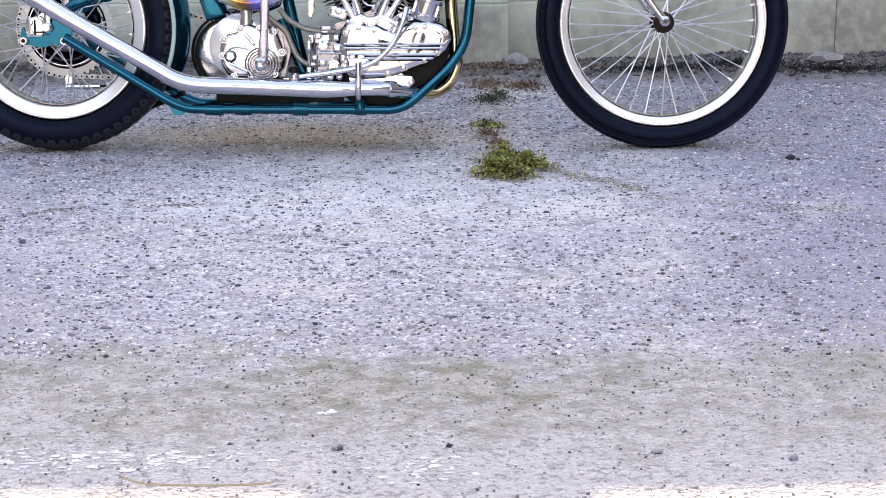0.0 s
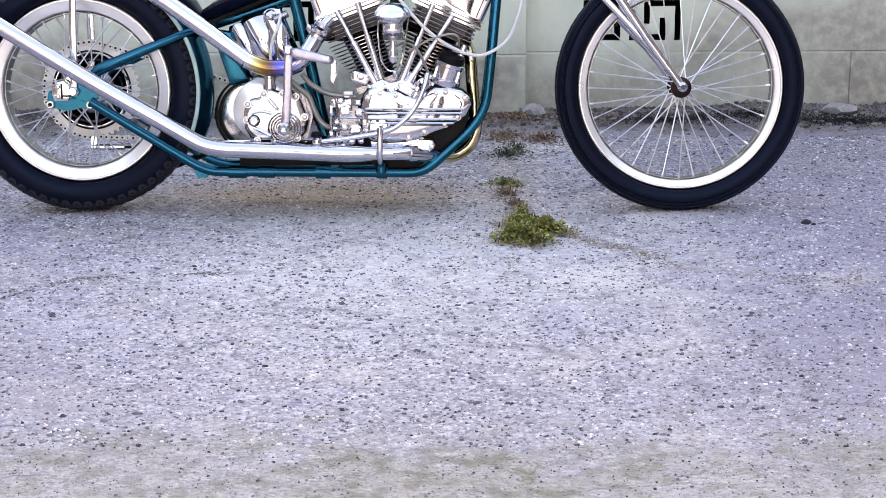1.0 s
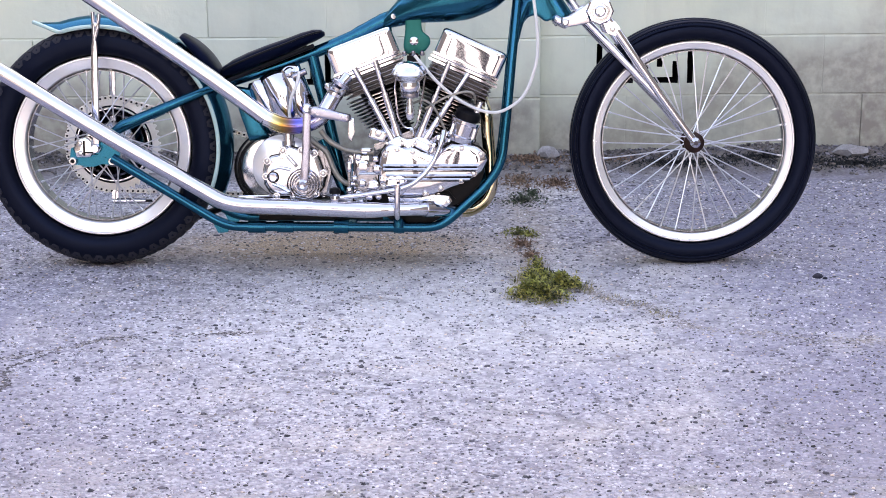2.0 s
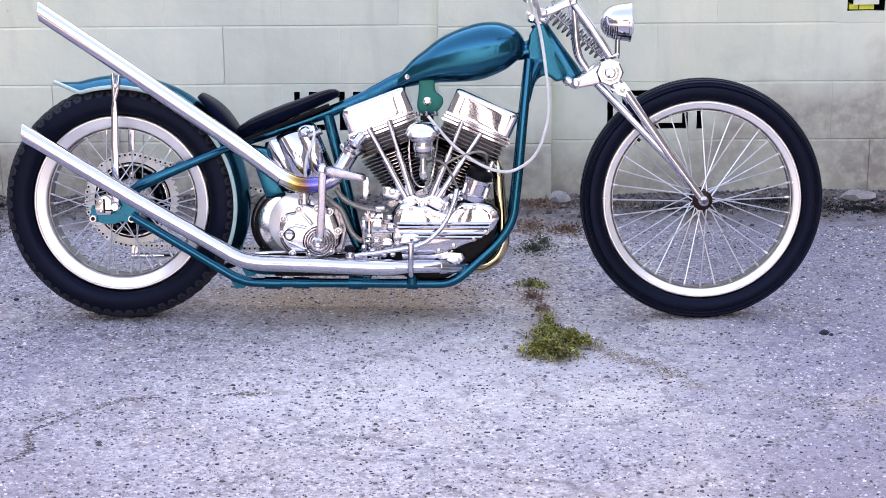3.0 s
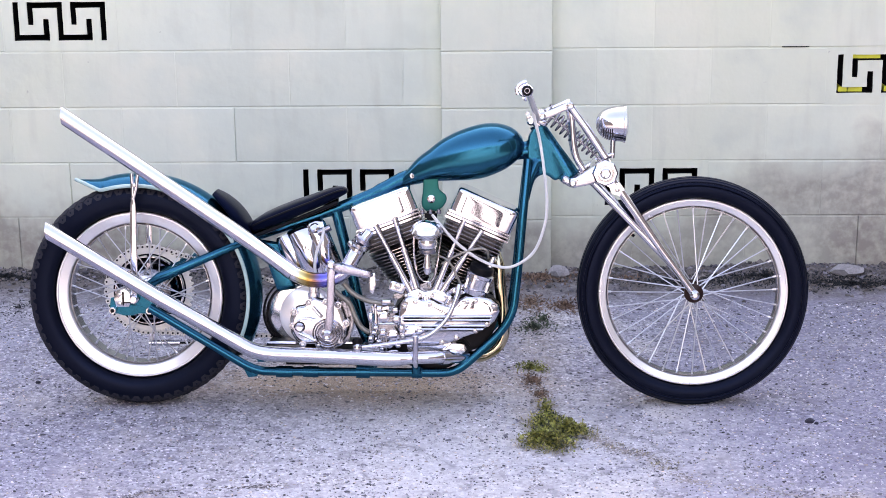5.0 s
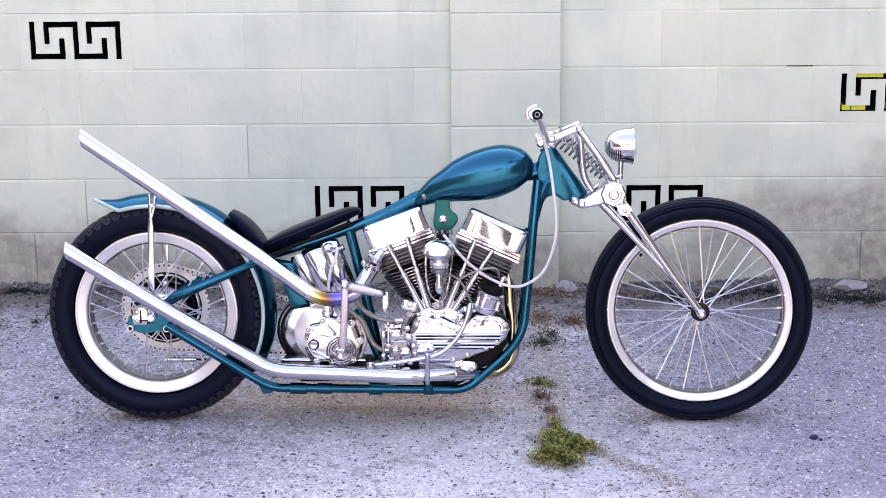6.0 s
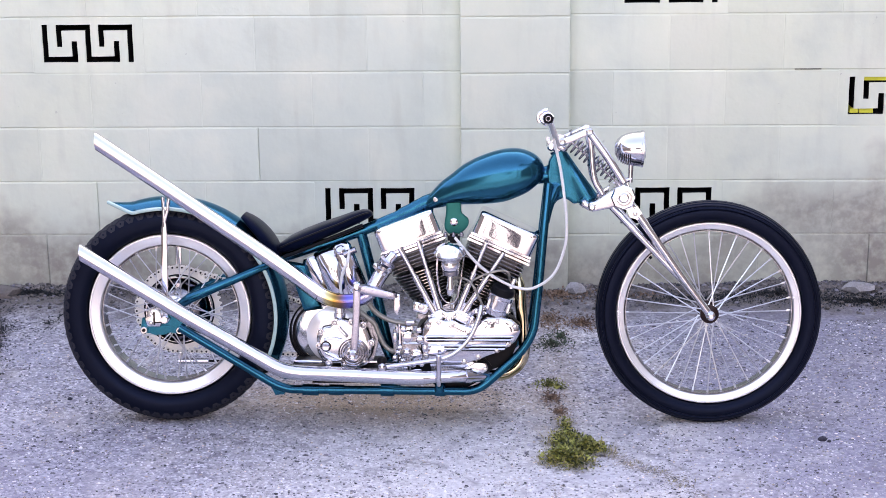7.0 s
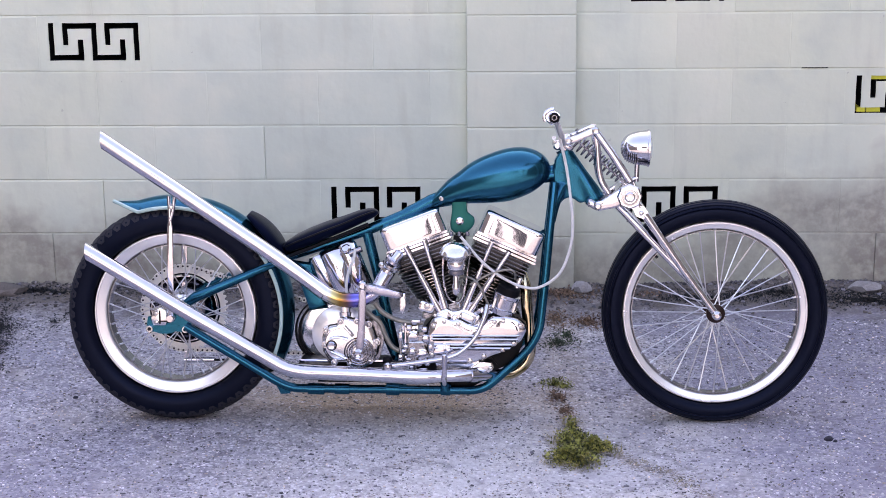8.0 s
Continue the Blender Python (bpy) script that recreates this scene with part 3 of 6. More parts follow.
def make_far_side():
    """Added unseen front across the yard: sunlit wall and dark openings for the reflections."""
    pale = surface("pale_plaster", (0.34, 0.385, 0.46), 0.85, 0, (0.28, 0.32, 0.39), 0.7, 1.5, 30, 0.004)
    holes = [(-17, -15.6), (-12.5, -10.4), (-7.5, -6.2), (-4.6, -3.9), (0.04, 0.2), (0.70, 0.82), (0.96, 1.16), (3.0, 4.1), (6.4, 8.6), (12, 13.2), (17, 18.4)]
    bm, x = bmesh.new(), -24.0
    for a, b in holes + [(24.0, 24.0)]:
        box(((x + a) / 2, -13.0, 1.2), (a - x, 0.3, 2.6), bm=bm)
        x = b
    box((0, -13.0, 2.9), (48, 0.3, 0.8), bm=bm)
    for k in range(12):
        box((-24 + 4 * k + 1.25, -13.0, 4.1), (2.5, 0.3, 1.6), bm=bm)
    box((24.1, -13.0, 4.1), (0.2, 0.3, 1.6), bm=bm)
    box((0, -13.0, 5.2), (48, 0.3, 0.6), bm=bm)
    w = new("unseen_front", finish("unseen_front", bm, pale))
    tagged(w, "added pale plastered front across the yard, for reflections", "wall", kind="structure")
    part("opening_back", box((0, -14.2, 2.75), (48, 0.2, 5.7)), surface("dark_backing", (0.014, 0.018, 0.032), 0.7, 0, (0.010, 0.012, 0.02), 0.6, 2, 30, gloss=0.1), w)
    part("opening_roof", box((0, -13.7, 5.6), (48, 1.2, 0.2)), HOLLOW, w)


make_far_side()


def make_side_walls():
    """Added unseen brown walls on both sides, out of the sun, to darken the edges."""
    brown = surface("brown_render", (0.16, 0.145, 0.135), 0.9, 0, (0.11, 0.10, 0.095), 0.7, 1.5, 30, 0.004)
    for name, x in (("added_wall_left", -4.6), ("added_wall_right", 5.4)):
        w = new(name, finish(name, box((x, -5.8, 2.0), (0.3, 14.1, 4.6)), brown))
        tagged(w, "added brown rendered wall that dims the yard's side", "wall", kind="structure")


make_side_walls()


# ---- motorcycle ----
# The machine is built upright about its own middle plane (y = 0) and then leans over on its far side stand.
bike = new("motorcycle")
bike.matrix_basis = pose(0, -0.08, 0, -6.5, 0, 0)
tagged(bike, "teal custom chopper motorcycle with chrome engine, leaning on stand", "motorcycle")
REAR, FRONT = (-0.09, 0, 0.318), (1.484, 0, 0.320)


def tyre_profile(r_out, r_bead, half, ribs, square):
    mid, rise = (r_out + r_bead) / 2, (r_out - r_bead) / 2
    out, n = [], 56
    for k in range(n + 1):
        a = math.radians(-128 + 256 * k / n)
        c, s = math.cos(a), math.sin(a)
        r = mid + rise * math.copysign(abs(c) ** square, c)
        y = half * math.copysign(abs(s) ** (square if c > 0 else 1), s)
        if ribs and c > 0.15 and k % 4 == 0:
            r -= 0.0035 * c
            y -= 0.003 * s
        out.append((r, y))
    return out + [(r_bead + 0.008, half * 0.35), (r_bead + 0.008, -half * 0.35)]


def make_wheel(kind, centre, r_out, half, rim_r, rim_half, rim_deep, hub_r, hub_half, spokes, lace):
    cx, _, cz = centre
    hub = lathe([(0.008, -hub_half - 0.012), (0.012, -hub_half - 0.01), (hub_r * 0.72, -hub_half - 0.006), (hub_r, -hub_half), (hub_r, -hub_half + 0.006),
                 (hub_r * 0.62, -hub_half + 0.012), (hub_r * 0.55, 0), (hub_r * 0.62, hub_half - 0.012), (hub_r, hub_half - 0.006), (hub_r, hub_half),
                 (hub_r * 0.7, hub_half + 0.006), (0.012, hub_half + 0.01)], centre, n=36)
    wheel = part("wheel", hub, RUST if kind == "front" else POLISHED, bike, kind + " wire-spoked wheel")
    part("tyre", lathe(tyre_profile(r_out, rim_r - 0.006, half, kind == "front", 0.75 if kind == "rear" else 0.86), centre, n=112, closed=True), RUBBER, wheel,
         "black rubber tyre, " + ("ribbed" if kind == "front" else "block-treaded"))
    d, h = rim_deep, rim_half
    flank = [(rim_r + 0.001, h - 0.005), (rim_r + 0.0015, h), (rim_r - 0.001, h + 0.0035), (rim_r - 0.004, h + 0.0035), (rim_r - 0.0055, h + 0.0005),
             (rim_r - 0.007, h), (rim_r - d * 0.6, h * 0.95), (rim_r - d * 0.93, h * 0.86), (rim_r - d, h * 0.78), (rim_r - d - 0.001, h * 0.66)]
    section = [(r, -y) for r, y in flank] + [(rim_r - d - 0.004, 0)] + flank[::-1] + [(rim_r - d * 0.5, h * 0.4), (rim_r - d * 0.5, -h * 0.4)]
    rim = part("rim", lathe(section, centre, n=96, closed=True), RIM, wheel, "polished alloy rim")
    w = rim_r - d - 0.0062
    part("rim_well", lathe([(w, -h * 0.62), (w - 0.0006, 0), (w, h * 0.62), (w + 0.002, h * 0.62), (w + 0.002, -h * 0.62)], centre, n=96, closed=True), CAST, rim, "dull inner face of the rim")
    for k in range(spokes):
        side = -1 if k % 2 else 1
        turn = lace if (k // 2) % 2 else -lace
        a = 2 * math.pi * (k + (0.06 if kind == "front" else 0.25)) / spokes
        b = a + radians(turn)
        p0 = Vector((cx + hub_r * 0.9 * math.cos(b), side * (hub_half - 0.003), cz + hub_r * 0.9 * math.sin(b)))
        p1 = Vector((cx + (rim_r - d - 0.001) * math.cos(a), side * h * 0.25, cz + (rim_r - d - 0.001) * math.sin(a)))
        q = p1 + (p0 - p1).normalized() * 0.016
        bm = tube([p0, q], 0.0019, 6)
        tube([q, q + (p1 - q) * 0.6, p1], [0.0029, 0.0031, 0.0062], 7, bm=bm)
        part("spoke", bm, SPOKE, wheel)
    return wheel


front_wheel = make_wheel("front", FRONT, 0.3275, 0.046, 0.266, 0.028, 0.020, 0.027, 0.042, 36, 28)
rear_wheel = make_wheel("rear", REAR, 0.3185, 0.063, 0.237, 0.042, 0.031, 0.042, 0.05, 40, 80)


def rear_tread():
    """House-shaped shoulder blocks with a pit in each, and rows of hexagons between them across the crown."""
    cx, _, cz = REAR
    r_out, r_bead, half, square, n = 0.3185, 0.231, 0.063, 0.75, 62
    mid, rise = (r_out + r_bead) / 2, (r_out - r_bead) / 2

    def on_tyre(u, deg, lift):
        a, t = radians(deg), 2 * math.pi * u / n
        c, s = math.cos(a), math.sin(a)
        r = mid + rise * math.copysign(abs(c) ** square, c) + lift * c
        y = half * math.copysign(abs(s) ** (square if c > 0 else 1), s) + lift * s
        return (cx + r * math.cos(t), y, cz + r * math.sin(t))

    def block(verts, faces, u, side, outer, inner=None):
        k = len(verts)
        m = len(outer)
        verts += [on_tyre(u + a, side * b, 0.0018) for a, b in outer] + [on_tyre(u + a, side * b, -0.001) for a, b in outer]
        if inner:
            verts += [on_tyre(u + a, side * b, 0.0018) for a, b in inner] + [on_tyre(u + a, side * b, 0.0004) for a, b in inner]
        else:
            faces.append(tuple(range(k, k + m)))
        for i in range(m):
            h = (i + 1) % m
            faces.append((k + i, k + m + i, k + m + h, k + h))
            if inner:
                faces.append((k + i, k + h, k + 2 * m + h, k + 2 * m + i))
                faces.append((k + 2 * m + i, k + 2 * m + h, k + 3 * m + h, k + 3 * m + i))

    house = [(-0.22, 73), (0.22, 73), (0.31, 67), (0.45, 54), (0.0, 42), (-0.45, 54), (-0.31, 67)]
    pit = [(-0.07, 64), (0.07, 64), (0.09, 61), (0.08, 56), (0.0, 53), (-0.08, 56), (-0.09, 61)]
    hexagon = [(0.0, 51), (0.44, 39), (0.44, 22), (0.0, 10), (-0.44, 22), (-0.44, 39)]
    shoes, crown = ([], []), ([], [])
    for k in range(n):
        for side in (-1, 1):
            u = k + (0.5 if side > 0 else 0)
            block(*shoes, u, side, house, pit)
            block(*crown, u + 0.5, side, hexagon)
    for name, (verts, faces), label in (("tread", crown, "dusty black hexagonal tread blocks"), ("tread_edge", shoes, "grey house-shaped shoulder blocks of the tread")):
        bm = bmesh.new()
        bm.from_mesh(raw_mesh(name, verts, faces, TREAD))
        tagged(part(name, bm, TREAD, rear_wheel, label, 25), kind="stuff")


rear_tread()

# valve stem of the front rim
part("valve", tube([(1.30, -0.004, 0.495), (1.318, -0.006, 0.478)], 0.0045, 8), BLACK, front_wheel)


def make_sprocket():
    cx, cz, y = -0.085, 0.312, 0.082
    pts = []
    n = 48
    for k in range(n * 4):
        a = 2 * math.pi * k / (n * 4)
        r = 0.122 + (0.0075 if k % 4 < 2 else 0.0)
        pts.append((cx + r * math.cos(a), cz + r * math.sin(a)))
    bm = bmesh.new()
    inner = [(cx + 0.106 * math.cos(2 * math.pi * k / (n * 4)), cz + 0.106 * math.sin(2 * math.pi * k / (n * 4))) for k in range(n * 4)]
    for yy in (y - 0.003, y + 0.003):
        o = [bm.verts.new((x, yy, z)) for x, z in pts]
        i = [bm.verts.new((x, yy, z)) for x, z in inner]
        for k in range(len(o)):
            j = (k + 1) % len(o)
            bm.faces.new((o[k], o[j], i[j], i[k]))
        rings = (o, i) if yy < y else rings + (o, i)
    for a, b in ((rings[0], rings[2]), (rings[1], rings[3])):
        for k in range(len(a)):
            j = (k + 1) % len(a)
            bm.faces.new((a[k], a[j], b[j], b[k]))
    sprocket = part("sprocket", bm, GALV, rear_wheel, "pale chain sprocket")
    part("sprocket_rim", lathe([(0.1025, -0.004), (0.107, -0.005), (0.107, 0.005), (0.1025, 0.004)], (cx, y, cz), (0, 1, 0), 64, True), BLACK, rear_wheel)
    part("hub_plate", lathe([(0.026, -0.030), (0.036, -0.026), (0.040, -0.014), (0.058, -0.010), (0.062, -0.004), (0.05, 0.004)], (cx, y - 0.006, cz), (0, -1, 0), 48), CAST, rear_wheel, "dull alloy hub plate")
    for k in range(8):
        a = radians(45 * k + 8)
        part("plate_bolt", bolt((cx + 0.05 * math.cos(a), y - 0.017, cz + 0.05 * math.sin(a)), 0.0055, 0.006), STEEL, rear_wheel)
    part("hub_drum", lathe([(0.030, -0.036), (0.052, -0.038), (0.072, -0.033), (0.086, -0.022), (0.094, -0.008), (0.0975, 0.002), (0.0995, 0.002), (0.0995, -0.044), (0.03, -0.048)], (cx, y - 0.012, cz), (0, -1, 0), 64), CHROME, rear_wheel, "hollow mirror-bright hub drum", 40)
    return sprocket


make_sprocket()


def make_chain():
    """Side plates and rollers along both runs and round the sprocket."""
    bm, pins = bmesh.new(), bmesh.new()
    cx, cz, r, y = -0.085, 0.312, 0.128, 0.082
    line = [Vector((0.40, y, 0.30))]
    line += [Vector((x, y, z)) for x, z in arc(cx, cz, r, 82, 278, 40)]
    line.append(Vector((0.40, y, 0.17)))
    step, links, left = 0.0145, [], 0.0
    for a, b in zip(line, line[1:]):
        d, at = (b - a).length, left
        while at < d:
            links.append((a + (b - a) * (at / d), (b - a).normalized()))
            at += step
        left = at - d
    for k, (q, d) in enumerate(links):
        turn = Matrix.Rotation(math.atan2(-d.z, d.x), 4, "Y")
        off = 0.0075 if k % 2 else 0.0055
        for s in (-1, 1):
            box(q + Vector((0, s * off, 0)), (0.0128, 0.0016, 0.0130 if k % 2 else 0.0100), turn, 0.0009, bm=bm, seg=1)
        lathe([(0.0030, -0.0098), (0.0030, 0.0098)], q, n=7, bm=pins)
    chain = tagged(part("drive_chain", bm, GALV, bike, "pale metal drive chain"), kind="stuff")
    tagged(part("chain_pin", pins, BLACK, chain), kind="stuff")


make_chain()

# disc brake on the near side of the rear hub
disc = lathe([(0.030, -0.0582), (0.044, -0.0595), (0.044, -0.0555), (0.030, -0.0545)], REAR, n=64, closed=True)
part("brake_disc", disc, POLISHED, rear_wheel, "dull steel hub flange")
caliper = part("brake_caliper", plate([(-0.142, 0.340), (-0.120, 0.346), (-0.105, 0.335), (-0.102, 0.305), (-0.108, 0.292), (-0.146, 0.292), (-0.152, 0.315)], -0.090, -0.07, dome=0.008), POLISHED, bike, "polished alloy brake caliper")
for x, z in ((-0.134, 0.330), (-0.134, 0.304)):
    part("caliper_bolt", bolt((x, -0.097, z), 0.0065, 0.006), STEEL, caliper)
part("caliper_slot", box((-0.124, -0.094, 0.318), (0.005, 0.012, 0.040), None, 0.001), BLACK, caliper)
part("caliper_slot", box((-0.112, -0.094, 0.306), (0.024, 0.012, 0.004), None, 0.001), BLACK, caliper)
bracket = part("caliper_bracket", plate([(-0.160, 0.318), (-0.153, 0.320), (-0.148, 0.310), (-0.138, 0.303), (-0.120, 0.299), (-0.075, 0.299), (-0.062, 0.306), (-0.056, 0.320), (-0.045, 0.318), (-0.039, 0.300), (-0.040, 0.280), (-0.050, 0.272), (-0.080, 0.275), (-0.100, 0.268), (-0.125, 0.268), (-0.140, 0.273), (-0.160, 0.274), (-0.166, 0.284), (-0.163, 0.30)], -0.094, -0.080, 0.003), TEAL, bike, "teal painted axle bracket")
for x, z in ((-0.154, 0.284), (-0.050, 0.283)):
    part("bolt", lathe([(0.0105, -0.004), (0.0105, 0.010), (0.009, 0.012), (0.0062, 0.012), (0.0058, 0.009)], (x, -0.094, z), (0, -1, 0), 18), STEEL, bracket)
    part("bolt_socket", lathe([(0.0055, 0.0), (0.0055, 0.0105), (0.002, 0.0105)], (x, -0.094, z), (0, -1, 0), 6), BLACK, bracket)
part("axle", tube([(-0.09, -0.125, 0.318), (-0.09, 0.12, 0.318)], 0.0095, 16), CHROME, bike)
part("axle_nut", lathe([(0.0135, 0), (0.0135, 0.008), (0.010, 0.010), (0.008, 0.014)], (-0.09, -0.10, 0.318), (0, -1, 0), 6), CHROME, bike)
rod = part("brake_rod", tube([(-0.085, 0.05, 0.16), (0.005, 0.05, 0.16)], 0.0088, 14), CHROME, bike)
part("rod_end", tube([(0.0, 0.05, 0.16), (0.06, 0.05, 0.16)], 0.0035, 10), BLACK, rod)
part("rod_clevis", box((-0.078, 0.05, 0.172), (0.016, 0.012, 0.034), None, 0.003), CHROME, rod)


# frame
def mirror_tube(name, pts, r, label="", n=14):
    for s in (1, -1):
        part(name, tube([(x, s * y, z) for x, y, z in pts], r, n), TEAL, frame_body, label)


frame_body = part("frame", tube(glide([(0.225, 0, 0.476), (0.456, 0, 0.553), (0.60, 0, 0.612), (0.66, 0, 0.642), (0.76, 0, 0.672), (0.90, 0, 0.70), (1.03, 0, 0.722)], 6), [0.0145] * 6 + [0.0155] * 6 + [0.019] * 6 + [0.021] * 6 + [0.019] * 13, 18),
                  TEAL, bike, "teal painted rigid steel frame")
low_rail = rounded([(-0.05, -0.1, 0.292), (0.222, -0.1, 0.124), (0.262, -0.1, 0.109), (0.812, -0.1, 0.104), (0.875, -0.1, 0.160), (0.936, -0.1, 0.216), (0.974, -0.098, 0.275), (0.988, -0.085, 0.40), (1.003, -0.06, 0.56), (1.018, -0.03, 0.70)], 0.04)
mirror_tube("frame_rail", low_rail, 0.0125)
mirror_tube("seat_stay", [(-0.055, -0.09, 0.352), (-0.02, -0.09, 0.376), (0.09, -0.088, 0.422), (0.20, -0.07, 0.467), (0.262, -0.03, 0.49)], [0.011, 0.0155, 0.013, 0.0115, 0.0115])
part("seat_tube", tube([(0.473, 0.0, 0.552), (0.505, 0.0, 0.42), (0.557, 0.0, 0.175)], 0.0155, 16), TEAL, frame_body)
for x0, x1, r in ((0.305, 0.352, 0.0165), (0.382, 0.425, 0.0158), (0.532, 0.57, 0.0185), (0.690, 0.718, 0.0185)):
    part("frame_collar", tube([(x0, -0.1, 0.108), (x1, -0.1, 0.107)], r, 14), TEAL, frame_body)
for s in (-1, 1):
    part("axle_plate", plate([(-0.100, 0.326), (-0.055, 0.360), (-0.036, 0.352), (-0.030, 0.300), (-0.043, 0.280), (-0.066, 0.290), (-0.100, 0.306)], s * 0.092 - 0.004, s * 0.092 + 0.004, 0.002), TEAL, frame_body)
    part("cross_gusset", plate([(0.212, 0.118), (0.232, 0.135), (0.262, 0.118), (0.25, 0.094), (0.225, 0.092)], s * 0.1 - 0.004, s * 0.1 + 0.004, 0.002), TEAL, frame_body)
part("frame_cross", tube([(0.575, -0.1, 0.108), (0.575, 0.1, 0.108)], 0.012, 12), TEAL, frame_body)


def make_neck():
    """The forged steering head: a fat raked tube with webs that run into the downtubes and the top tube."""
    a, b = Vector((1.050, 0, 0.792)), Vector((1.136, 0, 0.648))
    d = (b - a)
    bm = tube([a - d * 0.03, a + d * 0.1, a + d * 0.45, a + d * 0.8, b + d * 0.02], [0.0185, 0.0175, 0.0215, 0.0275, 0.030], 28)
    web = [(1.036, 0.795), (1.060, 0.795), (1.072, 0.757), (1.090, 0.718), (1.112, 0.688), (1.130, 0.668), (1.100, 0.640), (1.089, 0.640), (1.074, 0.652), (1.060, 0.656),
           (1.045, 0.650), (1.033, 0.634), (1.026, 0.614), (1.021, 0.588), (1.005, 0.588), (1.014, 0.689), (1.016, 0.726), (1.018, 0.763)]
    plate(web, -0.020, 0.020, bm=bm)
    tube([(0.985, 0, 0.729), (1.01, 0, 0.731), (1.045, 0, 0.735)], [0.0165, 0.0175, 0.022], 18, bm)
    for s in (-1, 1):
        tube([(1.040, s * 0.008, 0.69), (1.022, s * 0.026, 0.65), (1.0155, s * 0.034, 0.625), (1.0075, s * 0.05, 0.585)], [0.018, 0.0165, 0.0145, 0.0125], 18, bm)
    neck = part("steering_head", bm, TEAL, frame_body, "", 180)
    melt = neck.modifiers.new("melt", "REMESH")
    melt.mode, melt.voxel_size, melt.use_smooth_shade = "VOXEL", 0.0022, True
    even = neck.modifiers.new("even", "SMOOTH")
    even.factor, even.iterations = 0.5, 34
    for q, t in ((a, -1), (b, 1)):
        part("bearing_cup", lathe([(0.0245, 0), (0.0275, 0.002), (0.0275, 0.009), (0.024, 0.011)], q, d * t, 28), CHROME, neck)


make_neck()


def make_tank():
    """A slim teardrop, lofted from rounded sections along the top tube."""
    rows = [(0.650, 0.632, 0.006, 0.010), (0.672, 0.645, 0.020, 0.026), (0.705, 0.665, 0.036, 0.044), (0.74, 0.682, 0.046, 0.056), (0.771, 0.695, 0.057, 0.064), (0.81, 0.706, 0.067, 0.072),
            (0.853, 0.715, 0.074, 0.079), (0.89, 0.722, 0.076, 0.083), (0.925, 0.729, 0.071, 0.084), (0.955, 0.733, 0.061, 0.078), (0.98, 0.736, 0.046, 0.064), (0.998, 0.736, 0.028, 0.042), (1.007, 0.735, 0.010, 0.016)]
    bm, n, loops = bmesh.new(), 48, []
    lens = [q.x for q in glide([(hw, 0, 0) for x, zc, hh, hw in rows], 5)]
    for (x, zc, hh), hw in zip(glide([row[:3] for row in rows], 5), lens):
        loop = []
        for k in range(n):
            a = 2 * math.pi * k / n
            c, s = math.cos(a), math.sin(a)
            e = 0.9 if s > 0 else 0.72
            loop.append(bm.verts.new((x, hw * math.copysign(abs(c) ** 0.85, c), zc + hh * (math.copysign(abs(s) ** e, s)))))
        loops.append(loop)
    for a, b in zip(loops, loops[1:]):
        for k in range(n):
            bm.faces.new((a[k], a[(k + 1) % n], b[(k + 1) % n], b[k]))
    bm.faces.new(loops[0]), bm.faces.new(loops[-1])
    bmesh.ops.recalc_face_normals(bm, faces=bm.faces)
    tank = part("fuel_tank", bm, TEAL, bike, "glossy teal teardrop fuel tank", 70)
    part("tank_bolt", lathe([(0.0085, 0), (0.0085, 0.004), (0.006, 0.008), (0.003, 0.008)], (0.692, -0.034, 0.655), (0, -1, 0), 16), CHROME, tank)


make_tank()


def make_fender():
    cx, cz, r, half = -0.09, 0.318, 0.346, 0.072
    bm, n, m = bmesh.new(), 110, 12
    outer, inner = [], []
    for k in range(n + 1):
        t = k / n
        a = radians(-27 + t * 145.5)
        rr = r
        flick = max(0.0, (t - 0.925) / 0.075)
        lift = 0.027 * flick ** 1.5
        w = half * (1 - 0.9 * max(0.0, (t - 0.83) / 0.17) ** 2.4)
        ro, ri = [], []
        for j in range(m + 1):
            s = -1 + 2 * j / m
            drop = 0.030 * abs(s) ** 2.6 * (1 - flick)
            for lst, th in ((ro, 0.0), (ri, 0.003)):
                q = rr + lift - drop - th
                lst.append(bm.verts.new((cx + q * math.cos(a), s * (w - th), cz + q * math.sin(a))))
        outer.append(ro), inner.append(ri)
    for k in range(n):
        for j in range(m):
            bm.faces.new((outer[k][j], outer[k + 1][j], outer[k + 1][j + 1], outer[k][j + 1]))
            bm.faces.new((inner[k][j], inner[k][j + 1], inner[k + 1][j + 1], inner[k + 1][j]))
        for j in (0, m):
            bm.faces.new((outer[k][j], inner[k][j], inner[k + 1][j], outer[k + 1][j]))
    for k in (0, n):
        for j in range(m):
            bm.faces.new((outer[k][j], outer[k][j + 1], inner[k][j + 1], inner[k][j]))
    edge = [outer[k][0].co.copy() for k in range(n + 1)]
    fender = part("rear_fender", bm, TEAL, bike, "teal rear fender with a flicked-up tail", 60)
    part("fender_edge", tube(edge, 0.0056, 8), CREAM_EDGE, fender, "pale teal rolled edge")


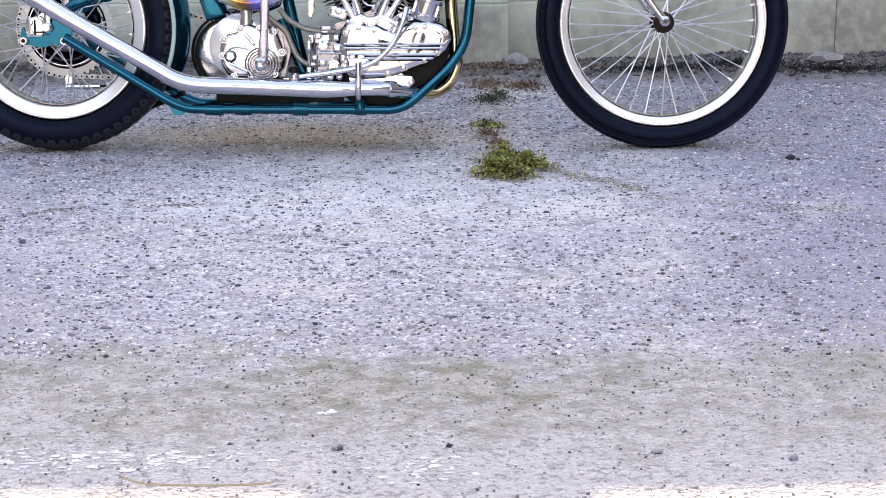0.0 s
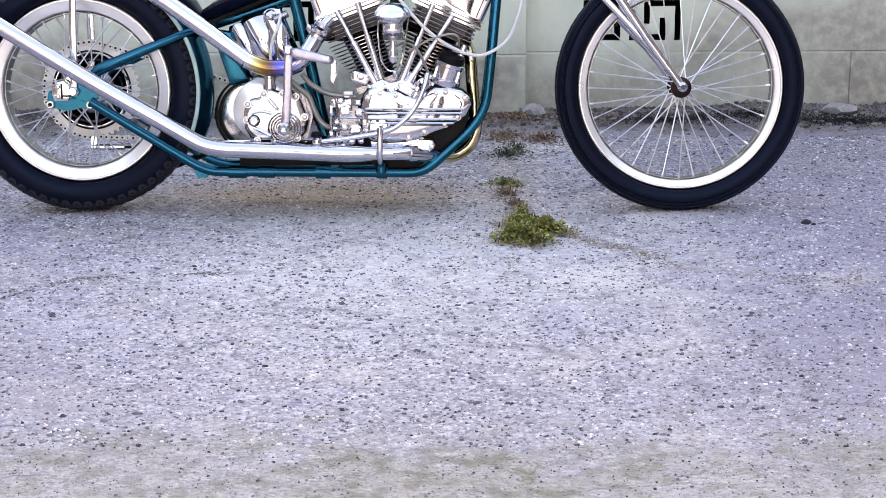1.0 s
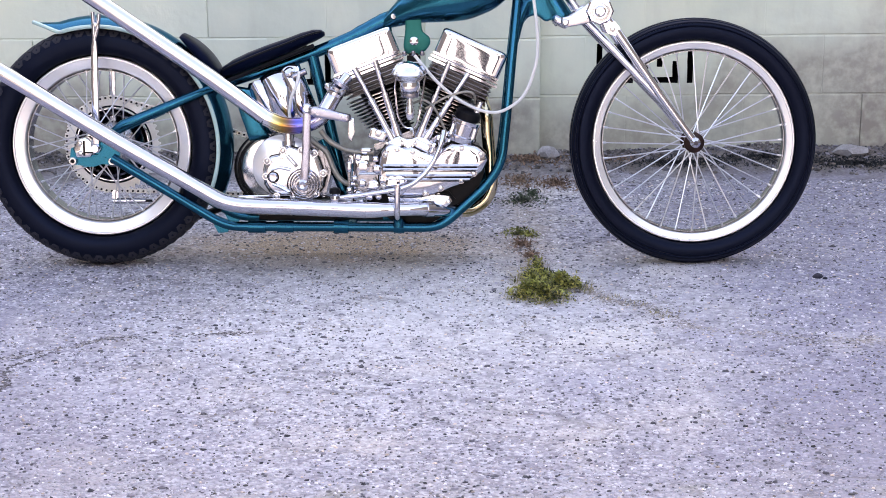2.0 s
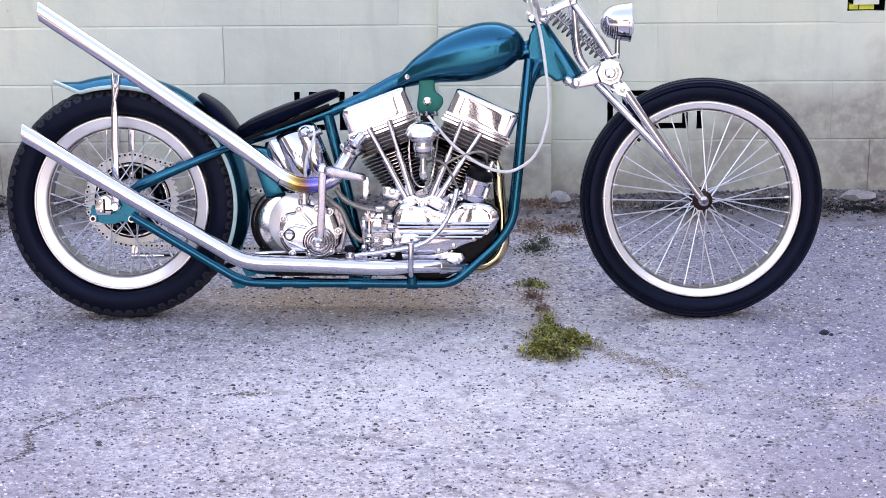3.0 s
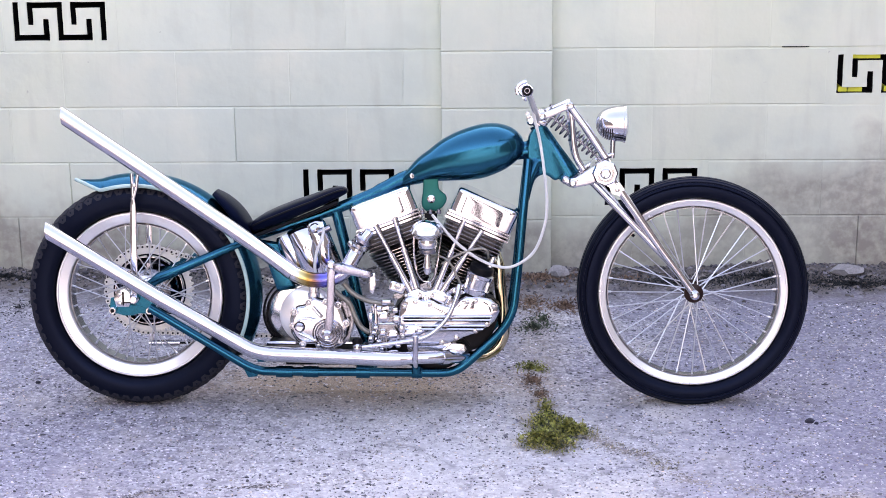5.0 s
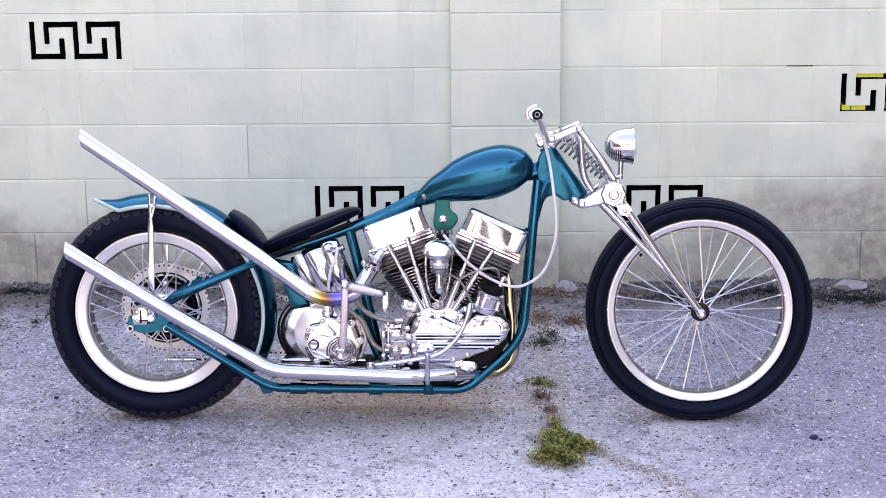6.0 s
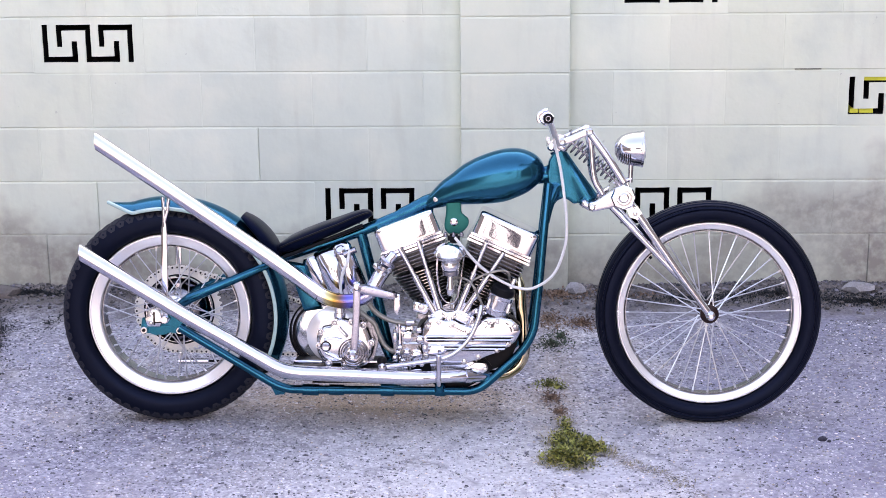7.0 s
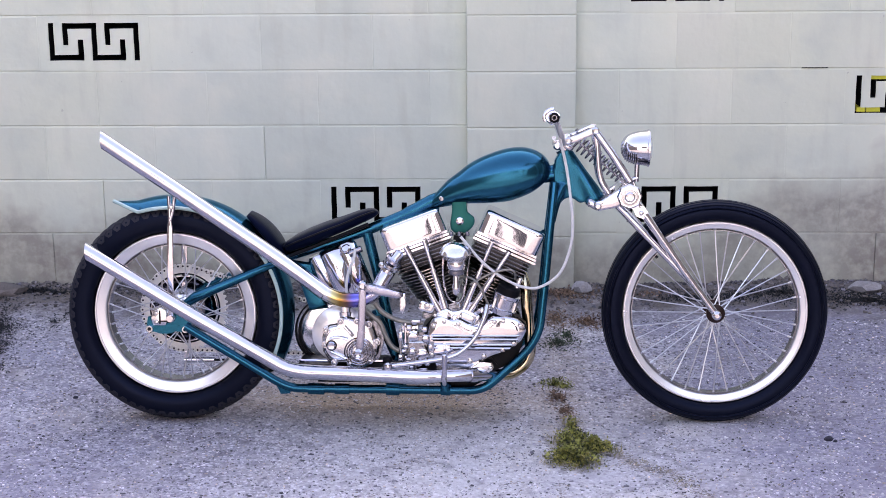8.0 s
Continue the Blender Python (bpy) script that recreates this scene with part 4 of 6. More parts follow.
make_fender()
for s_ in (-1, 1):
    yy = s_ * 0.104
    flat = [(-0.0875, 0.612), (-0.0800, 0.612), (-0.0765, 0.585), (-0.0785, 0.50), (-0.0800, 0.345), (-0.083, 0.318), (-0.096, 0.318), (-0.0985, 0.345), (-0.0965, 0.50), (-0.093, 0.585)]
    strut = part("fender_strut", plate(flat, yy - 0.002, yy + 0.003, dome=0.003), CHROME, bike, "flat chrome fender strut with two prongs")
    part("strut_prong", tube([(-0.070, s_ * 0.100, 0.668), (-0.076, s_ * 0.102, 0.63), (-0.085, s_ * 0.104, 0.600)], [0.0058, 0.0062, 0.0068], 12), CHROME, strut)
    part("strut_prong", tube([(-0.087, s_ * 0.100, 0.672), (-0.085, s_ * 0.102, 0.63), (-0.084, s_ * 0.104, 0.600)], [0.0058, 0.0062, 0.0068], 12), CHROME, strut)
    part("strut_bolt", bolt((-0.079, s_ * 0.112, 0.640), 0.0065, 0.006, (0, s_, 0)), STEEL, strut)


def make_seat():
    """A thin padded solo seat along the top tube, and a pad that hugs the fender."""
    def pad(line, name, label, flat):
        bm, n, loops = bmesh.new(), 24, []
        for x, z, w, h, tilt in line:
            loop = []
            for k in range(n):
                a = 2 * math.pi * k / n
                c, s = math.cos(a), math.sin(a)
                u = h * math.copysign(abs(s) ** 0.8, s) * (1 if s > 0 else flat)
                loop.append(bm.verts.new((x - u * math.sin(radians(tilt)), w * math.copysign(abs(c) ** 0.6, c), z + u * math.cos(radians(tilt)))))
            loops.append(loop)
        for a, b in zip(loops, loops[1:]):
            for k in range(n):
                bm.faces.new((a[k], a[(k + 1) % n], b[(k + 1) % n], b[k]))
        bm.faces.new(loops[0]), bm.faces.new(loops[-1])
        ob = part(name, bm, LEATHER, bike, label, 60)
        return ob

    # x, z, half width, half height, tilt
    line = [(0.226, 0.499, 0.03, 0.008, 20), (0.240, 0.508, 0.075, 0.016, 21), (0.272, 0.524, 0.1, 0.021, 22), (0.31, 0.540, 0.112, 0.023, 21), (0.36, 0.560, 0.112, 0.022, 20), (0.41, 0.578, 0.1, 0.02, 19),
            (0.45, 0.594, 0.08, 0.0185, 18), (0.48, 0.604, 0.058, 0.0155, 15), (0.497, 0.607, 0.036, 0.011, 12), (0.506, 0.606, 0.014, 0.005, 10)]
    line = [(x, z + 0.006, w * 0.68, h * 0.8, tilt) for x, z, w, h, tilt in line]
    seat = pad(line, "seat", "thin black leather solo seat", 1.45)
    part("piping", tube(glide([(x, -w * 0.985, z + 0.003) for x, z, w, h, tilt in line[1:-1]], 3), 0.0028, 7), BLACK, seat)
    part("seat_base", tube([(0.245, -0.045, 0.487), (0.33, -0.05, 0.521), (0.42, -0.045, 0.557), (0.48, -0.03, 0.58)], 0.006, 8), BLACK, seat)
    line = []
    for k in range(11):
        t = k / 10
        a = radians(53 - 27 * t)
        swell = math.sin(math.pi * min(max(0.06 + 0.88 * t, 0), 1)) ** 0.6
        line.append((-0.09 + 0.362 * math.cos(a), 0.318 + 0.362 * math.sin(a), 0.02 + 0.055 * swell, 0.004 + 0.014 * swell, math.degrees(a) - 90))
    pad(line, "passenger_pad", "black leather pad on the fender", 0.8)


make_seat()

# exhaust pipes
def slash(bm, x):
    """Cuts the open end of a pipe upright at x by sliding its end rings along the pipe."""
    bm.verts.ensure_lookup_table()
    n = 24
    way = (bm.verts[n].co - bm.verts[0].co).normalized()
    for v in bm.verts[:n]:
        v.co += way * ((x - v.co.x) / way.x)
    for v in bm.verts[-2 * n : -n]:
        v.co += way * ((x - v.co.x) / way.x)
    return bm


up_line = [(-0.256, -0.15, 0.833), (-0.058, -0.15, 0.698), (0.215, -0.15, 0.509), (0.30, -0.15, 0.447), (0.362, -0.15, 0.399)]
upper = part("exhaust_pipe", slash(tube(rounded(up_line, 0.05), 0.0215, 24, hollow=0.002), -0.262), CHROME, bike, "long upswept chrome exhaust pipe")
header = glide([(0.362, -0.15, 0.399), (0.41, -0.15, 0.380), (0.462, -0.148, 0.380), (0.506, -0.14, 0.401), (0.535, -0.125, 0.446), (0.556, -0.10, 0.482)], 6)
part("exhaust_header", tube(header, 0.0212, 24), BLUED, upper, "chrome header tinted gold and blue by heat")
for a, r, metal in ((0.0, 0.0245, CHROME), (0.38, 0.027, CAST), (0.8, 0.025, SATIN)):
    q = Vector((0.538, -0.121, 0.456)) + Vector((0.020, -0.0, 0.030)) * a
    part("exhaust_flange", tube([q, q + Vector((0.0045, 0, 0.0068))], r, 22), metal, upper)
part("flange_bolt", tube([(0.523, -0.140, 0.478), (0.566, -0.140, 0.462)], 0.0052, 8), STEEL, upper)
part("flange_nut", lathe([(0.0085, 0), (0.0085, 0.008), (0.005, 0.010)], (0.560, -0.143, 0.466), (0.5, -0.5, -0.2), 6), STEEL, upper)
part("flange_nut", lathe([(0.0085, 0), (0.0085, 0.008), (0.005, 0.010)], (0.527, -0.143, 0.478), (-0.4, -0.6, 0.2), 6), STEEL, upper)
lo_line = rounded([(-0.31, -0.17, 0.52), (-0.025, -0.17, 0.343), (0.165, -0.17, 0.232), (0.248, -0.17, 0.183), (0.30, -0.17, 0.173), (0.426, -0.17, 0.169), (0.62, -0.17, 0.160)], 0.05)
lower = part("exhaust_pipe", slash(tube(lo_line, 0.0215, 24, hollow=0.002), -0.313), CHROME, bike, "low chrome exhaust pipe with an upswept tail")
part("pipe_reducer", tube([(0.62, -0.17, 0.160), (0.66, -0.17, 0.160), (0.70, -0.165, 0.161)], [0.0215, 0.0195, 0.0165], 22), CHROME, lower)
part("front_pipe", tube(glide([(0.69, -0.165, 0.161), (0.772, -0.145, 0.159), (0.835, -0.09, 0.148), (0.864, -0.07, 0.143)], 6), 0.0178, 22), CHROME, lower)
part("exhaust_header", tube(glide([(0.860, -0.072, 0.143), (0.895, -0.055, 0.146), (0.932, -0.05, 0.172), (0.949, -0.05, 0.214), (0.945, -0.05, 0.272), (0.938, -0.05, 0.348), (0.934, -0.045, 0.40), (0.920, -0.03, 0.442)], 6), 0.0167, 22), BRASS, lower, "straw-coloured heat-tinted header")
part("pipe_clamp", tube([(0.772, -0.145, 0.159), (0.790, -0.131, 0.157)], 0.0215, 22), CHROME, lower)
part("pipe_seam", tube([(0.426, -0.17, 0.169), (0.4285, -0.17, 0.169)], 0.0219, 22), STEEL, lower)

# ---- engine ----
CRANK = Vector((0.742, 0, 0.215))
# black puts the shade of the gaps round the covers into the case
case = plate(arc(0.742, 0.222, 0.118, 35, 325, 28) + [(0.86, 0.165), (0.905, 0.18), (0.93, 0.25), (0.92, 0.30), (0.86, 0.33)], -0.085, 0.085, 0.01)
engine = part("engine", case, BLACK, bike, "V-twin engine with chrome covers, its case blackened as gap shade")


def make_cylinder(lean):
    """One barrel with fins, head and rocker cover, leaning from the vertical."""
    up = Vector((math.sin(radians(lean)), 0, math.cos(radians(lean))))
    turn = Matrix.Rotation(radians(lean), 4, "Y")

    def at(d, y=0.0, along=0.0):
        return CRANK + up * d + Vector((math.cos(radians(lean)), 0, -math.sin(radians(lean)))) * along + Vector((0, y, 0))

    barrel = part("cylinder", lathe([(0.046, 0.11), (0.046, 0.20), (0.056, 0.30)], CRANK, up, 36), BLACK, engine, "finned cylinder barrel")
    for k in range(12):
        d = 0.150 + 0.0098 * k
        w = 0.061 + 0.0031 * k - (0.004 if k < 2 else 0)
        b = lathe([(0.045, d - 0.0018), (w - 0.0016, d - 0.0016), (w, d - 0.0009), (w, d + 0.0009), (w - 0.0016, d + 0.0016), (0.045, d + 0.0018)], CRANK, up, 44)
        fin = part("fin", b, FIN, barrel)
        fin.data.materials.append(FINM)  # polished rims
        for f in fin.data.polygons:
            q = f.center - CRANK
            if (q - up * q.dot(up)).length > w - 0.0022:
                f.material_index = 1
    part("base_flange", box(at(0.128), (0.135, 0.13, 0.016), turn, 0.006), CAST, barrel)
    head = part("cylinder_head", box(at(0.300), (0.160, 0.15, 0.055), turn, 0.014, seg=3), FIN, engine, "finned alloy cylinder head")
    for k in range(5):
        grow = 0.006 * math.sin(math.pi * k / 4)
        part("fin", box(at(0.272 + 0.0105 * k), (0.168 + grow, 0.158 + grow, 0.0036), turn, 0.0014, seg=1), FIN, head)
        part("fin_rim", box(at(0.272 + 0.0105 * k), (0.172 + grow, 0.162 + grow, 0.0018), turn, 0.0007, seg=1), CAST, head)
    cover = pillow(at(0.372), (0.184, 0.156, 0.082), turn, 11.0, 18)
    cov = part("rocker_cover", cover, CHROME, engine, "bright chrome rocker cover")
    for d, w in ((0.322, 0.198), (0.332, 0.194), (0.341, 0.190)):
        part("cover_rim", box(at(d), (w, 0.162, 0.0068), turn, 0.003), CHROME, cov)


make_cylinder(-20.5)
make_cylinder(24.0)


def pushrod(a, b):
    a, b = Vector(a), Vector(b)
    d = b - a
    ob = part("pushrod_tube", tube([a, a + d * 0.46, a + d * 0.47, a + d * 0.96], [0.0072, 0.0072, 0.0096, 0.0096], 14), CHROME, engine, "chrome pushrod cover tube")
    part("tube_collar", tube([a + d * 0.43, a + d * 0.47], 0.0112, 14), CHROME, ob)
    part("tube_collar", tube([a + d * 0.86, a + d], 0.0122, 14), CHROME, ob)


for top, foot in (((0.590, 0.522), (0.690, 0.334)), ((0.644, 0.542), (0.704, 0.347)), ((0.838, 0.537), (0.756, 0.341)), ((0.888, 0.508), (0.772, 0.334))):
    pushrod((top[0], -0.09, top[1]), (foot[0], -0.1, foot[1]))
for x, z, t in ((0.695, 0.322, 27), (0.768, 0.320, -27)):
    part("tappet_block", pillow((x, -0.098, z), (0.054, 0.036, 0.026), Matrix.Rotation(radians(-t), 4, "Y"), 5.0, 7), POLISHED, engine)
    for k in (-1, 1):
        part("tappet_screw", bolt((x + 0.02 * k, -0.117, z + 0.006), 0.0052, 0.005), STEEL, engine)
    part("tappet_gasket", box((x, -0.096, z - 0.014), (0.058, 0.04, 0.004), Matrix.Rotation(radians(-t), 4, "Y"), 0.001), BLACK, engine)

# black inner primary on the far side, behind gearbox and crankcase, filling gaps with shade
primary = part("primary_backing", plate([(0.660, 0.30), (0.68, 0.33), (0.70, 0.33), (0.84, 0.335), (0.915, 0.31), (0.935, 0.25), (0.905, 0.18), (0.85, 0.135), (0.67, 0.132), (0.66, 0.155)], 0.030, 0.10, 0.008), BLACK, engine, "black primary drive plate, added to darken the engine gaps")
# black filler standing for the shade below the crankcase
part("lower_gap_fill", plate([(0.62, 0.205), (0.835, 0.20), (0.853, 0.178), (0.842, 0.146), (0.80, 0.134), (0.66, 0.134), (0.605, 0.15)], -0.098, 0.03, 0.008), BLACK, engine)

# bright deck that carries the tappet blocks, with its nuts
deck = part("tappet_deck", plate([(0.664, 0.296), (0.668, 0.322), (0.682, 0.338), (0.706, 0.348), (0.722, 0.340), (0.742, 0.341), (0.758, 0.347), (0.784, 0.337), (0.806, 0.318), (0.815, 0.296)], -0.106, -0.05, dome=0.007), POLISHED, engine, "polished deck under the pushrod tubes")
for x, z, r in ((0.731, 0.322, 0.0085), (0.716, 0.306, 0.007), (0.752, 0.304, 0.007), (0.798, 0.322, 0.0075), (0.812, 0.342, 0.009), (0.828, 0.352, 0.007)):
    part("deck_nut", lathe([(r, -0.012), (r, 0.006), (r * 0.8, 0.009), (r * 0.3, 0.0095)], (x, -0.117, z), (0.1, -1, 0.15), 10), CHROME, deck)
part("drum_clamp", tube(glide([(0.792, -0.1, 0.330), (0.812, -0.112, 0.345), (0.832, -0.112, 0.352), (0.846, -0.105, 0.345)], 4), 0.0072, 10), POLISHED, deck)

# timing cover with ribs and screws
tc_out = [(0.660, 0.306), (0.672, 0.322), (0.690, 0.328), (0.715, 0.318), (0.739, 0.321), (0.765, 0.306), (0.797, 0.298), (0.822, 0.318), (0.848, 0.328), (0.885, 0.327), (0.912, 0.318), (0.932, 0.300), (0.936, 0.284),
          (0.924, 0.256), (0.900, 0.238), (0.874, 0.223), (0.848, 0.214), (0.822, 0.204), (0.792, 0.194), (0.764, 0.188), (0.72, 0.186), (0.676, 0.190), (0.660, 0.206), (0.653, 0.232), (0.652, 0.27)]
# slightly larger black plate paints the dark gap round the timing cover
part("gap_outline", plate([(0.795 + (x - 0.795) * 1.022, 0.257 + (z - 0.257) * 1.045) for x, z in tc_out], -0.112, -0.07, 0.002), BLACK, engine)
timing = part("timing_cover", plate(tc_out, -0.120, -0.08, dome=0.010), CHROME, engine, "polished timing cover with raised ribs")
for z, x0, x1 in ((0.272, 0.665, 0.915), (0.262, 0.665, 0.912), (0.246, 0.672, 0.90), (0.236, 0.672, 0.89)):
    part("cover_rib", tube([(x0, -0.128, z), (x0 + 0.01, -0.1295, z), (x1 - 0.01, -0.1295, z - 0.001), (x1, -0.128, z - 0.001)], 0.0036, 8), CHROME, timing)
    # black line below each rib, painted in for its shade
    part("rib_shade_line", tube([(x0 + 0.004, -0.1292, z - 0.0052), (x1 - 0.006, -0.1292, z - 0.0062)], 0.0015, 6), BLACK, timing)
for x, z in ((0.672, 0.300), (0.702, 0.312), (0.742, 0.306), (0.846, 0.312), (0.870, 0.314), (0.920, 0.300), (0.900, 0.250), (0.868, 0.232), (0.815, 0.212), (0.775, 0.198), (0.70, 0.197), (0.666, 0.216)):
    part("screw_recess", lathe([(0.0094, -0.004), (0.0094, 0.0012), (0.004, 0.0014)], (x, -0.1265, z), (0, -1, 0), 14), CAST, timing)
    part("cover_screw", bolt((x, -0.1275, z), 0.0066, 0.007), STEEL, timing)
part("points_bump", lathe([(0.03, 0), (0.028, 0.004), (0.02, 0.0055), (0.006, 0.006)], (0.70, -0.127, 0.222), (0, -1, 0), 28), CHROME, timing)
part("sump", plate([(0.665, 0.200), (0.80, 0.200), (0.82, 0.19), (0.832, 0.184), (0.838, 0.168), (0.825, 0.147), (0.78, 0.140), (0.70, 0.142), (0.672, 0.16)], -0.105, 0.08, 0.008), POLISHED, engine, "bright lower crankcase")
part("sump_plate", plate([(0.762, 0.1565), (0.779, 0.175), (0.804, 0.193), (0.838, 0.191), (0.845, 0.175), (0.828, 0.158), (0.809, 0.152)], -0.114, -0.104, dome=0.005), POLISHED, engine)
for x, z in ((0.70, 0.158), (0.742, 0.153), (0.834, 0.174), (0.80, 0.163)):
    part("case_bolt", bolt((x, -0.118 if x > 0.78 else -0.105, z), 0.0075, 0.009), STEEL, engine)

# generator in front, its end towards the viewer
GEN_AT, GEN_UP = (0.868, -0.088, 0.345), (0.32, -0.12, 0.95)
gen = part("generator", lathe([(0.034, -0.014), (0.0405, -0.012), (0.042, -0.005), (0.042, 0.004), (0.039, 0.006), (0.039, 0.036), (0.0405, 0.038), (0.0405, 0.046), (0.036, 0.049)], GEN_AT, GEN_UP, 36), CHROME, engine, "chrome drum of the ignition unit")
part("generator_cap", lathe([(0.034, 0.049), (0.035, 0.052), (0.0335, 0.066), (0.026, 0.072), (0.01, 0.074)], GEN_AT, GEN_UP, 32), BLACK, gen, "black cap")
for k in range(3):
    part("drum_clip", box((0.845 + 0.028 * k, -0.125, 0.366 - 0.007 * k), (0.006, 0.005, 0.03), Matrix.Rotation(radians(18), 4, "Y"), 0.002), STEEL, gen)
part("distributor", tube([(0.835, -0.09, 0.335), (0.83, -0.1, 0.362)], [0.015, 0.012], 18), POLISHED, engine)

# carburettor and horn
carb = part("carburettor", lathe([(0.006, -0.125), (0.010, -0.118), (0.012, -0.10), (0.009, -0.09), (0.008, -0.07), (0.011, -0.066), (0.011, -0.058), (0.0245, -0.05), (0.0265, -0.043), (0.0265, -0.022), (0.022, -0.014)], (0.736, -0.13, 0.515), (0, 0, 1), 28), POLISHED, engine, "polished carburettor under the air horn")
part("air_horn", lathe([(0.022, -0.026), (0.030, -0.020), (0.041, -0.008), (0.0465, 0.0005), (0.0468, 0.003), (0.043, 0.009), (0.034, 0.020), (0.022, 0.027), (0.006, 0.030)], (0.735, -0.13, 0.512), (0, -0.22, 1), 40), POLISHED, carb, "bright domed air horn")
part("intake_manifold", tube([(0.735, -0.13, 0.49), (0.735, -0.09, 0.488), (0.735, 0.0, 0.486)], 0.019, 16), BLACK, carb)
part("intake_manifold", tube([(0.655, 0, 0.480), (0.735, 0, 0.492), (0.825, 0, 0.480)], 0.019, 16), BLACK, carb)
part("float_bowl", lathe([(0.0235, -0.0), (0.0245, 0.006), (0.0245, 0.03), (0.020, 0.034)], (0.737, -0.118, 0.448), (0, 0, 1), 26), CAST, carb)
part("fuel_line", tube(glide([(0.700, -0.13, 0.505), (0.699, -0.128, 0.46), (0.706, -0.122, 0.40), (0.722, -0.12, 0.372), (0.74, -0.118, 0.368)], 5), 0.0026, 8), CHROME, carb)
part("rocker_line", tube(glide([(0.776, -0.112, 0.505), (0.768, -0.118, 0.45), (0.758, -0.12, 0.395), (0.748, -0.12, 0.372), (0.738, -0.118, 0.366)], 5), 0.0026, 8), CHROME, carb)
part("line_union", lathe([(0.0055, 0), (0.0055, 0.012), (0.004, 0.014)], (0.740, -0.118, 0.352), (0, 0, 1), 8), STEEL, carb)
part("line_union", lathe([(0.0055, 0), (0.0055, 0.010), (0.004, 0.012)], (0.700, -0.13, 0.503), (0, 0, 1), 8), STEEL, carb)
part("carb_top", box((0.745, -0.07, 0.548), (0.035, 0.03, 0.025), None, 0.006), BLACK, carb)
for x in (0.722, 0.745, 0.768):
    part("carb_screw", bolt((x, -0.09, 0.556), 0.006, 0.012, (0, -0.3, 1)), CAST, carb)

mount_line = [(0.722, 0.665), (0.722, 0.62), (0.717, 0.582), (0.722, 0.563), (0.738, 0.553), (0.758, 0.555), (0.775, 0.566), (0.787, 0.583), (0.786, 0.600), (0.775, 0.610), (0.766, 0.622), (0.764, 0.665)]
part("engine_mount", plate([(q.x, q.z) for q in glide([(x, 0, z) for x, z in mount_line], 3)], -0.036, -0.028, dome=0.006), MOUNT_TEAL, frame_body, "green-teal engine mounting bracket", 50)
part("mount_bolt", lathe([(0.0115, 0), (0.0115, 0.007), (0.007, 0.009), (0.003, 0.009)], (0.745, -0.040, 0.591), (0, -1, 0), 12), CHROME, bike)

# oil pump, fittings and feed lines
pump = part("oil_pump", box((0.625, -0.09, 0.235), (0.058, 0.05, 0.085), None, 0.01), CAST, engine, "clutter of polished oil pump fittings")
for x, z, r, h in ((0.612, 0.268, 0.016, 0.016), (0.638, 0.215, 0.017, 0.014), (0.610, 0.225, 0.011, 0.02), (0.648, 0.262, 0.012, 0.018), (0.628, 0.19, 0.01, 0.018), (0.652, 0.19, 0.0085, 0.018), (0.598, 0.195, 0.009, 0.014), (0.600, 0.292, 0.009, 0.014)):
    part("fitting", lathe([(r, 0), (r, h * 0.6), (r * 0.75, h * 0.7), (r * 0.7, h), (r * 0.25, h * 1.05)], (x, -0.115, z), (0, -1, 0), 14), CHROME, pump)
for x, z, w, h in ((0.576, 0.268, 0.012, 0.03), (0.662, 0.236, 0.014, 0.022), (0.620, 0.312, 0.03, 0.012), (0.645, 0.288, 0.016, 0.016), (0.590, 0.238, 0.016, 0.012), (0.575, 0.205, 0.014, 0.02), (0.640, 0.170, 0.026, 0.012), (0.606, 0.176, 0.014, 0.014)):
    part("fitting_block", pillow((x, -0.118, z), (w, 0.02, h), None, 5.0, 5), CHROME, pump)
for x0, z0, x1, z1 in ((0.575, 0.29, 0.575, 0.21), (0.60, 0.25, 0.655, 0.25), (0.618, 0.205, 0.618, 0.165), (0.64, 0.24, 0.66, 0.20)):
    part("pump_pipe", tube([(x0, -0.12, z0), (x1, -0.12, z1)], 0.0038, 8), STEEL, pump)
part("pump_body", box((0.600, -0.085, 0.285), (0.05, 0.04, 0.035), None, 0.008), POLISHED, pump)
part("pump_pipe", tube([(0.588, -0.1, 0.31), (0.588, -0.1, 0.175)], 0.0065, 10), CHROME, pump)
part("lifter_guide", pillow((0.650, -0.088, 0.350), (0.05, 0.05, 0.032), Matrix.Rotation(radians(18), 4, "Y"), 6.0, 7), POLISHED, pump)
part("guide_bolt", bolt((0.652, -0.112, 0.355), 0.010, 0.008), STEEL, pump)
part("oil_hose", tube(glide([(0.500, -0.1, 0.362), (0.522, -0.1, 0.335), (0.558, -0.1, 0.314), (0.600, -0.1, 0.304), (0.640, -0.1, 0.303)], 5), 0.0072, 12), HOSE, bike, "grey rubber oil hose")
part("oil_hose", tube(glide([(0.468, -0.1, 0.345), (0.490, -0.1, 0.325), (0.515, -0.1, 0.304), (0.530, -0.1, 0.268), (0.546, -0.1, 0.238), (0.568, -0.1, 0.222), (0.600, -0.1, 0.219)], 5), 0.0072, 12), HOSE, bike, "grey rubber oil hose")
for x in (0.608, 0.575):
    z = 0.304 if x > 0.6 else 0.221
    part("hose_clip", tube([(x, -0.1, z), (x + 0.014, -0.1, z)], 0.0095, 12), CHROME, bike)

